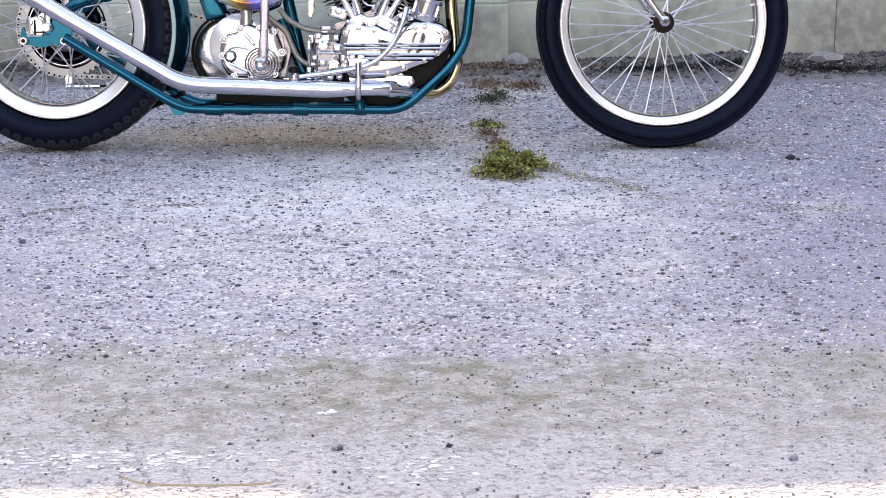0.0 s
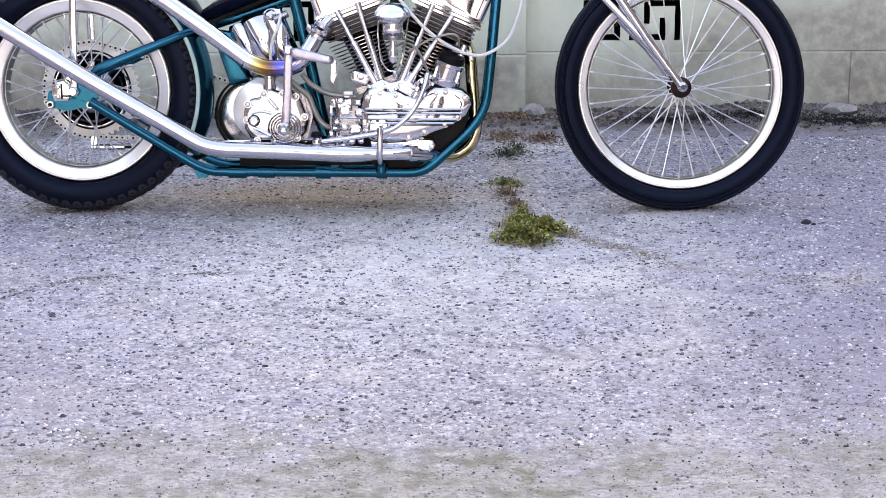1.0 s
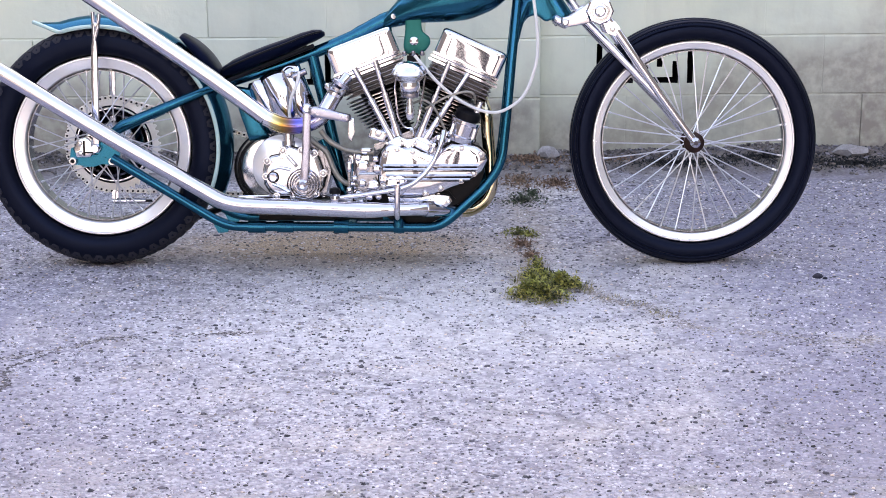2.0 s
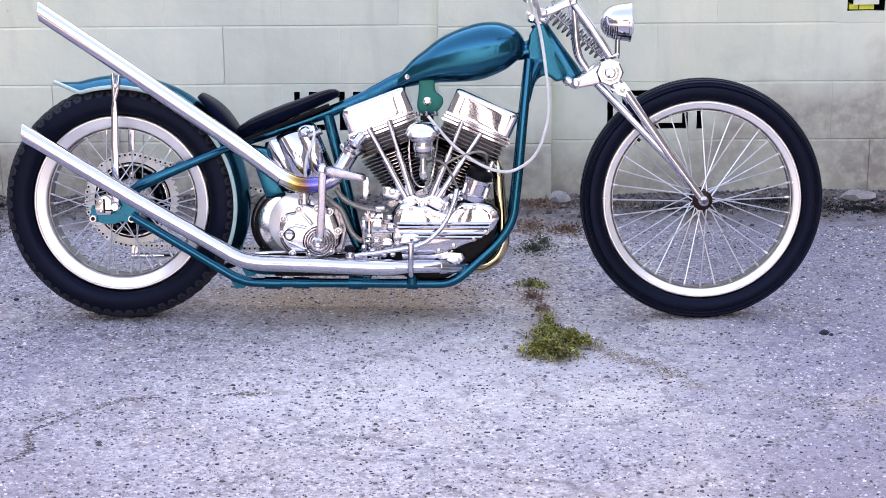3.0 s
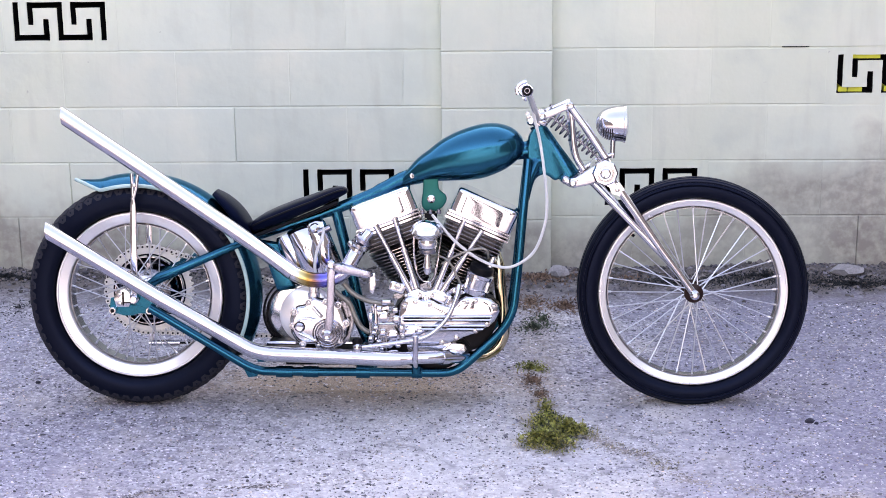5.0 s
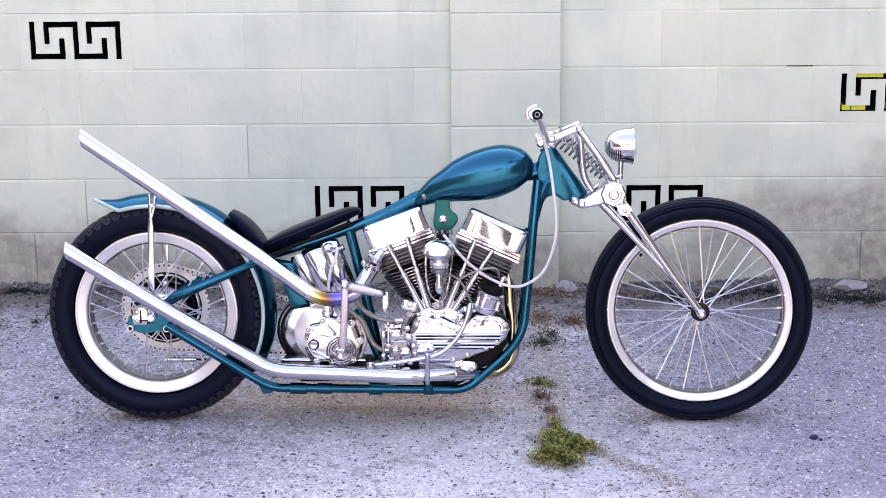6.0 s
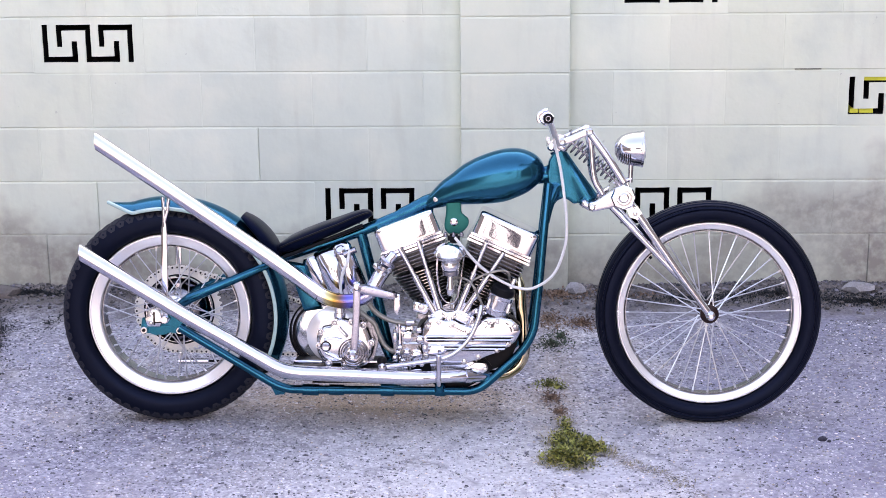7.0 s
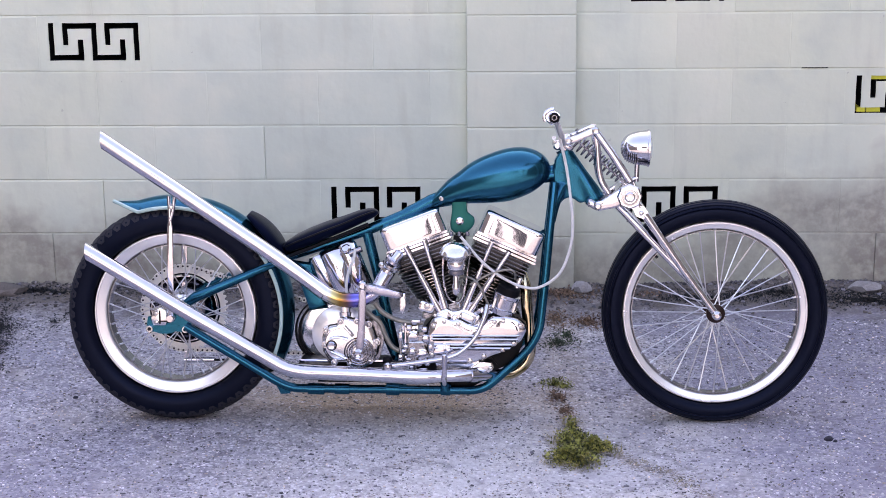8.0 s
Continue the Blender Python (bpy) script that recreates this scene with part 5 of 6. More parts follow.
# gearbox, kick start, clutch and belt
gear = plate([(0.362, 0.315), (0.46, 0.335), (0.515, 0.318), (0.525, 0.25), (0.51, 0.19), (0.36, 0.185), (0.355, 0.25)], -0.10, 0.07, 0.012)
gearbox = part("gearbox", gear, CAST, bike, "polished alloy gearbox")
kc = [(0.352, 0.262), (0.358, 0.285), (0.372, 0.296), (0.392, 0.300), (0.404, 0.318), (0.420, 0.322), (0.440, 0.315), (0.47, 0.316), (0.488, 0.306), (0.497, 0.285), (0.505, 0.262), (0.512, 0.24), (0.506, 0.215), (0.490, 0.196), (0.455, 0.188), (0.425, 0.190), (0.392, 0.190), (0.368, 0.20), (0.354, 0.222)]
# black rim behind the kicker cover, in place of the gap's shade
part("gap_outline", plate([(0.432 + (x - 0.432) * 1.04, 0.255 + (z - 0.255) * 1.045) for x, z in kc], -0.110, -0.095, 0.002), BLACK, gearbox)
kcover = part("kicker_cover", plate(kc, -0.120, -0.098, dome=0.011), POLISHED, gearbox, "polished kick-start cover")
for x, z in ((0.358, 0.245), (0.362, 0.285), (0.404, 0.312), (0.452, 0.312), (0.486, 0.304), (0.508, 0.252), (0.488, 0.198), (0.430, 0.190), (0.385, 0.192)):
    part("cover_lug", lathe([(0.0105, -0.02), (0.0105, 0.002), (0.009, 0.004)], (x, -0.128, z), (0, -1, 0), 14), POLISHED, kcover)
    part("screw_recess", lathe([(0.0078, -0.002), (0.0078, 0.0012), (0.003, 0.0014)], (x, -0.1315, z), (0, -1, 0), 12), CAST, kcover)
    part("cover_screw", bolt((x, -0.132, z), 0.0055, 0.005), STEEL, kcover)
for pts in ([(0.372, -0.136, 0.262), (0.395, -0.139, 0.268), (0.425, -0.139, 0.262)], [(0.376, -0.135, 0.225), (0.40, -0.138, 0.215), (0.42, -0.138, 0.205)], [(0.415, -0.138, 0.30), (0.432, -0.139, 0.28), (0.440, -0.138, 0.27)]):
    part("cover_rib", tube(glide(pts, 4), 0.0045, 8), POLISHED, kcover)
part("shaft_cap", lathe([(0.0125, 0), (0.0125, 0.008), (0.009, 0.011), (0.004, 0.0105)], (0.378, -0.131, 0.243), (0, -1, 0), 18), CHROME, kcover)
part("cap_groove", lathe([(0.0155, 0), (0.0155, 0.0025), (0.012, 0.003)], (0.378, -0.131, 0.243), (0, -1, 0), 18), BLACK, kcover)
part("cover_swell", lathe([(0.05, 0), (0.046, 0.004), (0.03, 0.006), (0.01, 0.0065)], (0.405, -0.127, 0.245), (0, -1, 0), 30), POLISHED, kcover)
for k, r in enumerate((0.041, 0.034, 0.027, 0.020)):
    part("kick_spring", lathe([(r, 0.0), (r + 0.0022, 0.002), (r, 0.0045), (r - 0.0022, 0.002)], (0.456, -0.132 - 0.003 * k, 0.223), (0, -1, 0), 36, True), CHROME, kcover)
part("spring_seat", lathe([(0.046, 0), (0.045, 0.003), (0.012, 0.0035)], (0.456, -0.127, 0.223), (0, -1, 0), 36), CAST, kcover)
part("kick_boss", lathe([(0.0155, 0.003), (0.015, 0.03), (0.012, 0.034)], (0.456, -0.127, 0.223), (0, -1, 0), 30), POLISHED, kcover)
kick = part("kick_lever", plate([(0.449, 0.222), (0.470, 0.222), (0.478, 0.30), (0.484, 0.424), (0.474, 0.438), (0.462, 0.432), (0.458, 0.31)], -0.168, -0.160, dome=0.006), SATIN, bike, "satin steel kick-start lever")
part("lever_boss", lathe([(0.015, 0), (0.015, 0.02), (0.009, 0.024), (0.005, 0.022)], (0.458, -0.155, 0.226), (0, -1, 0), 20), CHROME, kick)
part("lever_joint", lathe([(0.0125, 0), (0.0125, 0.02), (0.008, 0.024)], (0.473, -0.155, 0.424), (0, -1, 0), 16), CHROME, kick)
part("kick_pedal", plate([(0.478, 0.428), (0.495, 0.430), (0.584, 0.408), (0.588, 0.394), (0.575, 0.389), (0.492, 0.404), (0.478, 0.412)], -0.186, -0.165, dome=0.007), SATIN, kick, "flat satin steel kick pedal")
part("pedal_drop", plate([(0.576, 0.400), (0.592, 0.398), (0.594, 0.36), (0.585, 0.335), (0.576, 0.345)], -0.146, -0.135, dome=0.005), POLISHED, kick)
part("inner_cover", lathe([(0.083, -0.004), (0.082, 0.004), (0.072, 0.010), (0.05, 0.014), (0.02, 0.015)], (0.400, -0.088, 0.268), (0, -1, 0), 48), RIM, gearbox, "round polished inner cover")
part("clutch_drum", lathe([(0.07, -0.02), (0.082, -0.018), (0.082, 0.02), (0.06, 0.022)], (0.352, 0.075, 0.246), (0, 1, 0), 44), POLISHED, gearbox, "pale polished clutch drum")
part("drive_belt", lathe([(0.087, -0.024), (0.094, -0.024), (0.094, 0.024), (0.087, 0.024)], (0.352, 0.075, 0.246), (0, 1, 0), 56, True), BLACK, gearbox, "black toothed drive belt")
part("drive_belt", lathe([(0.100, -0.014), (0.105, -0.014), (0.105, 0.014), (0.100, 0.014)], (0.352, 0.075, 0.246), (0, 1, 0), 56, True), BLACK, gearbox)
part("gear_neck", lathe([(0.016, 0), (0.016, 0.05), (0.013, 0.054)], (0.415, -0.09, 0.30), (0, 0, 1), 18), POLISHED, gearbox)
part("neck_ring", lathe([(0.020, 0), (0.020, 0.012)], (0.415, -0.09, 0.322), (0, 0, 1), 18), CHROME, gearbox)
part("neck_ring", lathe([(0.019, 0), (0.019, 0.01)], (0.415, -0.09, 0.352), (0, 0, 1), 18), CHROME, gearbox)
# added black strip, standing for the shade between low pipe and rail
part("pipe_shade_strip", plate([(0.33, 0.152), (0.60, 0.146), (0.66, 0.138), (0.66, 0.122), (0.33, 0.122)], -0.075, -0.065, 0.002), BLACK, frame_body, "black strip for the shade under the low pipe")
part("gearbox_plate", box((0.40, -0.03, 0.168), (0.26, 0.19, 0.012), None, 0.003), BLACK, frame_body)
part("linkage_rod", tube([(0.275, -0.06, 0.182), (0.60, -0.06, 0.182)], 0.005, 10), CHROME, bike)

# oil tank behind the seat tube
oil = bmesh.new()
for x, z0, z1, r, t in ((0.330, 0.352, 0.500, 0.034, 0.052), (0.386, 0.350, 0.522, 0.045, 0.044), (0.430, 0.356, 0.538, 0.036, 0.042)):
    lathe([(r * 0.7, 0), (r, 0.012), (r, z1 - z0 - 0.012), (r * 0.75, z1 - z0)], (x + t, -0.03, z0), (-0.36, 0, 0.93), 28, bm=oil)
oil_tank = part("oil_tank", oil, CHROME, bike, "chrome oil tank between seat and gearbox", 50)
part("oil_cap", lathe([(0.014, 0), (0.014, 0.008), (0.010, 0.012), (0.004, 0.013)], (0.418, -0.062, 0.510), (-0.2, -0.7, 0.5), 20), CHROME, oil_tank)
part("oil_vent", tube(glide([(0.445, -0.075, 0.515), (0.438, -0.085, 0.48), (0.425, -0.085, 0.45), (0.418, -0.085, 0.41), (0.42, -0.085, 0.385)], 5), 0.0042, 10), CABLE, oil_tank)
part("oil_union", tube([(0.428, -0.07, 0.50), (0.462, -0.07, 0.515)], 0.0095, 12), CAST, oil_tank)
part("battery_plate", plate([(0.262, 0.478), (0.312, 0.470), (0.330, 0.40), (0.362, 0.338), (0.308, 0.330), (0.285, 0.40)], -0.054, -0.046, dome=0.012), TEAL, frame_body)
part("engine_stay", tube([(0.50, -0.055, 0.335), (0.555, -0.06, 0.20)], 0.013, 14), TEAL, frame_body)

# foot lever, peg stalk and stand
lever = part("foot_lever", tube(glide([(0.545, -0.17, 0.192), (0.63, -0.17, 0.202), (0.72, -0.17, 0.218), (0.765, -0.17, 0.245), (0.796, -0.165, 0.283), (0.817, -0.155, 0.33), (0.825, -0.14, 0.362)], 6), [0.0062] * 30 + [0.0075] * 7, 12), CHROME, bike, "curved chrome foot lever")
part("lever_ball", lathe([(0.006, -0.014), (0.0125, -0.008), (0.014, 0), (0.0125, 0.008), (0.006, 0.014)], (0.542, -0.172, 0.190), (0, 0, 1), 22), CHROME, lever)
part("lever_cap", lathe([(0.014, 0), (0.015, 0.006), (0.012, 0.014), (0.004, 0.016)], (0.541, -0.165, 0.203), (0, 0, 1), 20), BLACK, lever)
part("peg_stalk", tube(rounded([(0.703, -0.11, 0.122), (0.703, -0.190, 0.146), (0.704, -0.190, 0.228)], 0.02), 0.0075, 12), CHROME, bike)
part("peg_foot", lathe([(0.0135, 0), (0.0135, 0.02), (0.009, 0.024)], (0.703, -0.122, 0.108), (0, 0, 1), 16), TEAL, frame_body)
part("side_stand", tube([(0.22, 0.09, 0.14), (0.12, 0.13, 0.10), (-0.03, 0.20, 0.004)], [0.01, 0.009, 0.008], 10), BLACK, bike, "dark side stand on the far side")

# ---- fork, bars and headlamp ----
fork = part("fork", tube([(1.226, -0.075, 0.672), (1.275, -0.078, 0.612), (1.389, -0.08, 0.448), (1.478, -0.082, 0.328)], [0.0135, 0.0125, 0.0105, 0.010], 16), CHROME, bike, "chrome springer fork")
part("fork_leg", tube([(1.226, 0.075, 0.672), (1.275, 0.078, 0.612), (1.389, 0.08, 0.448), (1.478, 0.082, 0.328)], [0.0135, 0.0125, 0.0105, 0.010], 16), CHROME, fork)
for s in (-1, 1):
    part("fork_leg", tube([(1.196, s * 0.058, 0.640), (1.30, s * 0.066, 0.530), (1.405, s * 0.072, 0.420), (1.462, s * 0.078, 0.350)], [0.0115, 0.0115, 0.010, 0.008], 14), CHROME, fork)
    part("fork_end", lathe([(0.0125, -0.012), (0.0145, 0), (0.0125, 0.012), (0.006, 0.017)], (1.481, s * 0.088, 0.324), (0, s, 0), 20), CHROME, fork)
    part("upper_strut", tube([(1.131, s * 0.055, 0.852), (1.178, s * 0.06, 0.788), (1.232, s * 0.066, 0.706)], 0.0115, 14), CHROME, fork)
    part("upper_strut", tube(glide([(1.131, s * 0.050, 0.850), (1.138, s * 0.05, 0.81), (1.143, s * 0.05, 0.745), (1.152, s * 0.052, 0.705), (1.172, s * 0.054, 0.672)], 4), 0.0095, 14), CHROME, fork)
    part("top_arm", plate([(1.044, 0.830), (1.062, 0.834), (1.126, 0.862), (1.140, 0.859), (1.141, 0.846), (1.130, 0.842), (1.066, 0.815), (1.048, 0.815)], s * 0.062 - 0.004, s * 0.062 + 0.006, dome=0.005), CHROME, fork)
    for x, z in ((1.054, 0.824), (1.132, 0.852)):
        part("pivot_bolt", lathe([(0.011, 0), (0.011, 0.008), (0.007, 0.011), (0.003, 0.010)], (x, s * 0.068, z), (0, s, 0), 14), STEEL, fork)
    pivot = part("fork_pivot", lathe([(0.034, -0.012), (0.0365, -0.006), (0.0365, 0.006), (0.032, 0.011), (0.026, 0.011)], (1.229, s * 0.082, 0.666), (0, s, 0), 8), CHROME, fork, "faceted chrome pivot boss", 15)
    part("pivot_ring", lathe([(0.026, 0.010), (0.025, 0.014), (0.021, 0.0145), (0.020, 0.0115), (0.015, 0.0112)], (1.229, s * 0.082, 0.666), (0, s, 0), 36), STEEL, pivot)
    part("pivot_cap", lathe([(0.0145, 0.011), (0.0145, 0.019), (0.011, 0.022), (0.0065, 0.0215), (0.006, 0.018)], (1.229, s * 0.082, 0.666), (0, s, 0), 28), CHROME, pivot)
    part("lower_link", plate([(1.130, 0.650), (1.148, 0.654), (1.205, 0.690), (1.225, 0.684), (1.222, 0.650), (1.196, 0.634), (1.142, 0.624), (1.128, 0.634)], s * 0.072 - 0.004, s * 0.072 + 0.007, dome=0.006), CHROME, fork)
    part("link_bolt", lathe([(0.010, 0), (0.010, 0.006), (0.006, 0.010)], (1.140, s * 0.079, 0.638), (0, s, 0), 14), STEEL, fork)
    part("fender_tab", plate([(1.238, 0.634), (1.268, 0.640), (1.282, 0.622), (1.270, 0.602), (1.248, 0.61)], s * 0.088 - 0.005, s * 0.088 + 0.005, 0.004), CHROME, fork)
    part("tab_bolt", bolt((1.262, s * 0.093, 0.620), 0.007, 0.008, (0, s, 0)), STEEL, fork)
part("fork_yoke", pillow((1.128, 0, 0.640), (0.05, 0.13, 0.026), Matrix.Rotation(radians(30), 4, "Y"), 4.0, 8), CHROME, fork)
part("fork_yoke", pillow((1.215, 0, 0.672), (0.045, 0.15, 0.035), Matrix.Rotation(radians(30), 4, "Y"), 4.0, 8), CHROME, fork)
part("top_yoke", pillow((1.050, 0, 0.808), (0.05, 0.12, 0.022), Matrix.Rotation(radians(30), 4, "Y"), 4.0, 8), CHROME, fork)
part("axle", tube([(1.484, -0.095, 0.320), (1.484, 0.095, 0.320)], 0.0085, 14), CHROME, fork)


def spring(a, b, r, wire, turns):
    a, b = Vector(a), Vector(b)
    d = (b - a).normalized()
    u = d.orthogonal().normalized()
    v = d.cross(u)
    n = int(turns * 14)
    pts = [a + (b - a) * (k / n) + (u * math.cos(2 * math.pi * turns * k / n) + v * math.sin(2 * math.pi * turns * k / n)) * r * (1 - 0.38 * k / n) for k in range(n + 1)]
    return tube(pts, wire, 8)


part("fork_spring", spring((1.066, -0.02, 0.834), (1.208, -0.02, 0.712), 0.0255, 0.0030, 12), CAST, fork, "tapering steel coil spring")
part("spring_rod", tube([(1.062, -0.02, 0.838), (1.214, -0.02, 0.704)], 0.0032, 10), CAST, fork)

bars = part("handlebar", tube(glide([(1.046, 0, 0.812), (1.044, -0.06, 0.815), (1.034, -0.14, 0.842), (1.018, -0.23, 0.884), (1.008, -0.30, 0.904)], 5), 0.0080, 14), RIM, bike, "narrow chrome handlebar")
part("handlebar_half", tube(glide([(1.046, 0, 0.812), (1.044, 0.06, 0.815), (1.036, 0.13, 0.835), (1.026, 0.19, 0.860), (1.018, 0.30, 0.870)], 5), 0.0105, 14), CHROME, bars)
for s in (-1, 1):
    part("riser", tube([(1.046, s * 0.045, 0.80), (1.030, s * 0.05, 0.812)], [0.014, 0.012], 14), CHROME, bars)
    part("riser_cap", lathe([(0.006, -0.018), (0.0105, -0.013), (0.0125, 0), (0.0105, 0.013), (0.006, 0.018)], (1.024, s * 0.05, 0.808), (0, 1, 0), 18), CHROME, bars)
    part("riser_bolt", bolt((1.018, s * 0.068, 0.822), 0.0065, 0.007, (0, s, 0)), STEEL, bars)
    grip = part("grip", lathe([(0.0135, 0), (0.015, 0.004), (0.015, 0.10), (0.0165, 0.103), (0.0165, 0.112), (0.0135, 0.116), (0.008, 0.114), (0.007, 0.108), (0.002, 0.108)], (1.008 if s < 0 else 1.018, s * 0.195, 0.900 if s < 0 else 0.863), (0, s, 0.06), 24), CHROME, bars, "chrome grip")
    part("grip_end", lathe([(0.0125, 0), (0.0135, 0.003), (0.008, 0.005), (0.003, 0.002)], (1.008 if s < 0 else 1.018, s * 0.311, 0.906 if s < 0 else 0.869), (0, s, 0.06), 24), BLACK, grip, "black grip end")
    part("grip_ring", lathe([(0.0072, 0.0045), (0.0072, 0.0062), (0.0056, 0.0062), (0.0056, 0.0045)], (1.008 if s < 0 else 1.018, s * 0.311, 0.906 if s < 0 else 0.869), (0, s, 0.06), 20, True), CAST, grip)
part("throttle_housing", lathe([(0.012, -0.03), (0.0175, -0.024), (0.0195, -0.012), (0.019, 0.004), (0.016, 0.010)], (1.002, -0.288, 0.908), (0, -1, 0.06), 28), CHROME, bars, "round chrome throttle housing")
part("brake_lever", tube(glide([(1.006, -0.296, 0.930), (0.990, -0.30, 0.924), (0.980, -0.303, 0.909), (0.985, -0.304, 0.896)], 5), [0.006] * 8 + [0.0048] * 8, 10), CHROME, bars, "curved chrome brake lever")
part("throttle_cable", tube(glide([(1.020, -0.20, 0.882), (1.029, -0.14, 0.835), (1.047, -0.12, 0.76), (1.060, -0.12, 0.67), (1.067, -0.12, 0.588), (1.060, -0.12, 0.523), (1.030, -0.12, 0.450), (0.974, -0.12, 0.411), (0.925, -0.12, 0.412), (0.877, -0.12, 0.433), (0.837, -0.12, 0.461), (0.80, -0.12, 0.495), (0.749, -0.115, 0.556)], 6), 0.0042, 10), CABLE, bike, "pale looping throttle cable")
part("spark_lead", tube(glide([(0.83, -0.115, 0.355), (0.80, -0.13, 0.42), (0.77, -0.12, 0.44), (0.74, -0.1, 0.43)], 5), 0.0032, 8), HOSE, bike)
part("spark_lead", tube(glide([(0.905, -0.1, 0.43), (0.902, -0.125, 0.455), (0.88, -0.125, 0.462), (0.83, -0.12, 0.448), (0.775, -0.118, 0.418)], 5), 0.0032, 8), HOSE, bike)
part("spark_plug", tube([(0.918, -0.095, 0.432), (0.905, -0.1, 0.400)], [0.008, 0.0075], 10), CHROME, bike)
part("rear_union", tube([(0.546, -0.1, 0.474), (0.572, -0.085, 0.50)], [0.012, 0.016], 14), CHROME, bike)

lamp = part("headlamp", lathe([(0.004, -0.079), (0.016, -0.0775), (0.028, -0.071), (0.038, -0.060), (0.0445, -0.046), (0.0485, -0.030), (0.0505, -0.012), (0.0512, -0.004), (0.0535, -0.003), (0.0535, 0.003), (0.050, 0.0045), (0.046, 0.004)], (1.287, 0, 0.797), (1, 0, -0.015), 56), CHROME, bike, "chrome bullet headlamp")
part("lens", lathe([(0.047, 0.0), (0.03, 0.008), (0.004, 0.011)], (1.289, 0, 0.797), (1, 0, -0.015), 40), LENS, lamp, "clear headlamp glass")
for k in range(6):
    # louvres pressed into the lower back of the shell
    h = -0.067 + 0.0058 * k
    r = (0.0318, 0.0374, 0.0404, 0.0430, 0.0452, 0.0467)[k]
    line = [(1.287 + h, -(r + 0.0005) * math.cos(radians(q)), 0.797 + (r + 0.0005) * math.sin(radians(q))) for q in range(-78, -6, 8)]
    part("louvre", tube(line, 0.0017, 6), CHROME, lamp)
    part("louvre_slot", tube([(x + 0.0026, y, z) for x, y, z in line], 0.0012, 6), BLACK, lamp)
part("lamp_stem", tube([(1.256, 0, 0.752), (1.254, 0, 0.700)], [0.008, 0.0075], 12), CHROME, lamp)
part("lamp_foot", tube([(1.226, 0, 0.70), (1.258, 0, 0.712)], 0.008, 12), CHROME, lamp)


# ---- weeds, litter and gravel ----
rng = np.random.default_rng(7)


def leaf_mass(name, spots, count, size, height, material, label, category, spread_up=0.8):
    """Many small folded leaves over a few overlapping patches (x, y, radius x, radius y)."""
    verts, faces = [], []
    for _ in range(count):
        sx, sy, rx, ry, w = spots[rng.choice(len(spots), p=np.array([s[4] for s in spots]) / sum(s[4] for s in spots))]
        a, r = rng.uniform(0, 2 * math.pi), min(abs(rng.normal()) * 0.54, 1.4)
        x, y = sx + rx * r * math.cos(a), sy + ry * r * math.sin(a)
        top = height * max(1 - r * r * 0.75, 0.12) * (0.7 + 0.6 * noise.noise(Vector((x * 22, y * 22, 5))))
        z = ground_height(x, y) + max(rng.uniform(0, 1) * top, 0.001)
        L = size * rng.uniform(0.5, 1.4)
        d = Vector((rng.normal(), rng.normal(), rng.normal() * 0.5 + spread_up * 0.5)).normalized()
        s = d.cross(Vector((rng.normal(), rng.normal(), 1.2))).normalized()
        up = d.cross(s)
        p = Vector((x, y, z))
        i = len(verts)
        verts += [p[:], (p + d * L * 0.5 + s * L * 0.24 + up * L * 0.08)[:], (p + d * L)[:], (p + d * L * 0.5 - s * L * 0.24 + up * L * 0.08)[:]]
        faces += [(i, i + 1, i + 2), (i, i + 2, i + 3)]
    ob = new(name, raw_mesh(name, verts, faces, material))
    return tagged(ob, label, category, kind="stuff")


def stems(name, spots, count, length, material, label, category, parent=None):
    """Thin bent blades."""
    verts, faces = [], []
    for _ in range(count):
        sx, sy, rx, ry, w = spots[rng.integers(len(spots))]
        a, r = rng.uniform(0, 2 * math.pi), rng.uniform(0, 1) ** 0.5
        x, y = sx + rx * r * math.cos(a), sy + ry * r * math.sin(a)
        p = Vector((x, y, ground_height(x, y) - 0.002))
        d = Vector((rng.normal() * 0.8, rng.normal() * 0.8, rng.uniform(0.15, 1.0))).normalized()
        L = length * rng.uniform(0.4, 1.2)
        s = d.cross(Vector((0.2, 0.3, 1))).normalized() * 0.0011
        q, e = p + d * L * 0.55, p + d * L + Vector((d.x * L * 0.3, d.y * L * 0.3, -L * 0.25))
        e.z = max(e.z, 0.003)
        i = len(verts)
        verts += [(p - s)[:], (p + s)[:], (q + s)[:], (q - s)[:], e[:]]
        faces += [(i, i + 1, i + 2, i + 3), (i + 3, i + 2, i + 4)]
    ob = new(name, raw_mesh(name, verts, faces, material))
    return tagged(ob, label, category, kind="stuff")


CLUMP = [(1.072, -0.17, 0.025, 0.05, 0.3), (1.07, -0.27, 0.05, 0.075, 2.6), (1.125, -0.32, 0.055, 0.045, 2.2), (1.045, -0.39, 0.055, 0.045, 2.2), (1.085, -0.41, 0.05, 0.05, 2)]
FRAY = [(1.06, -0.12, 0.03, 0.04, 0.5), (1.02, -0.41, 0.05, 0.05, 1.4), (1.09, -0.44, 0.06, 0.05, 1.4), (1.16, -0.34, 0.05, 0.04, 1), (1.03, -0.28, 0.04, 0.08, 1)]
leaf_mass("weed", CLUMP, 1500, 0.0105, 0.032, DEEP_LEAF, "dark green inner leaves of the weed clump", "weed")
leaf_mass("weed", CLUMP, 3200, 0.0115, 0.050, LEAF, "low yellow-green weed clump growing in a crack", "weed")
leaf_mass("weed", FRAY + CLUMP, 1000, 0.0085, 0.042, FRINGE, "yellowed dry leaves round the weed clump", "weed")
stems("weed_stalk", FRAY, 300, 0.042, STRAW, "dry straw stalks round the weed clump", "weed")
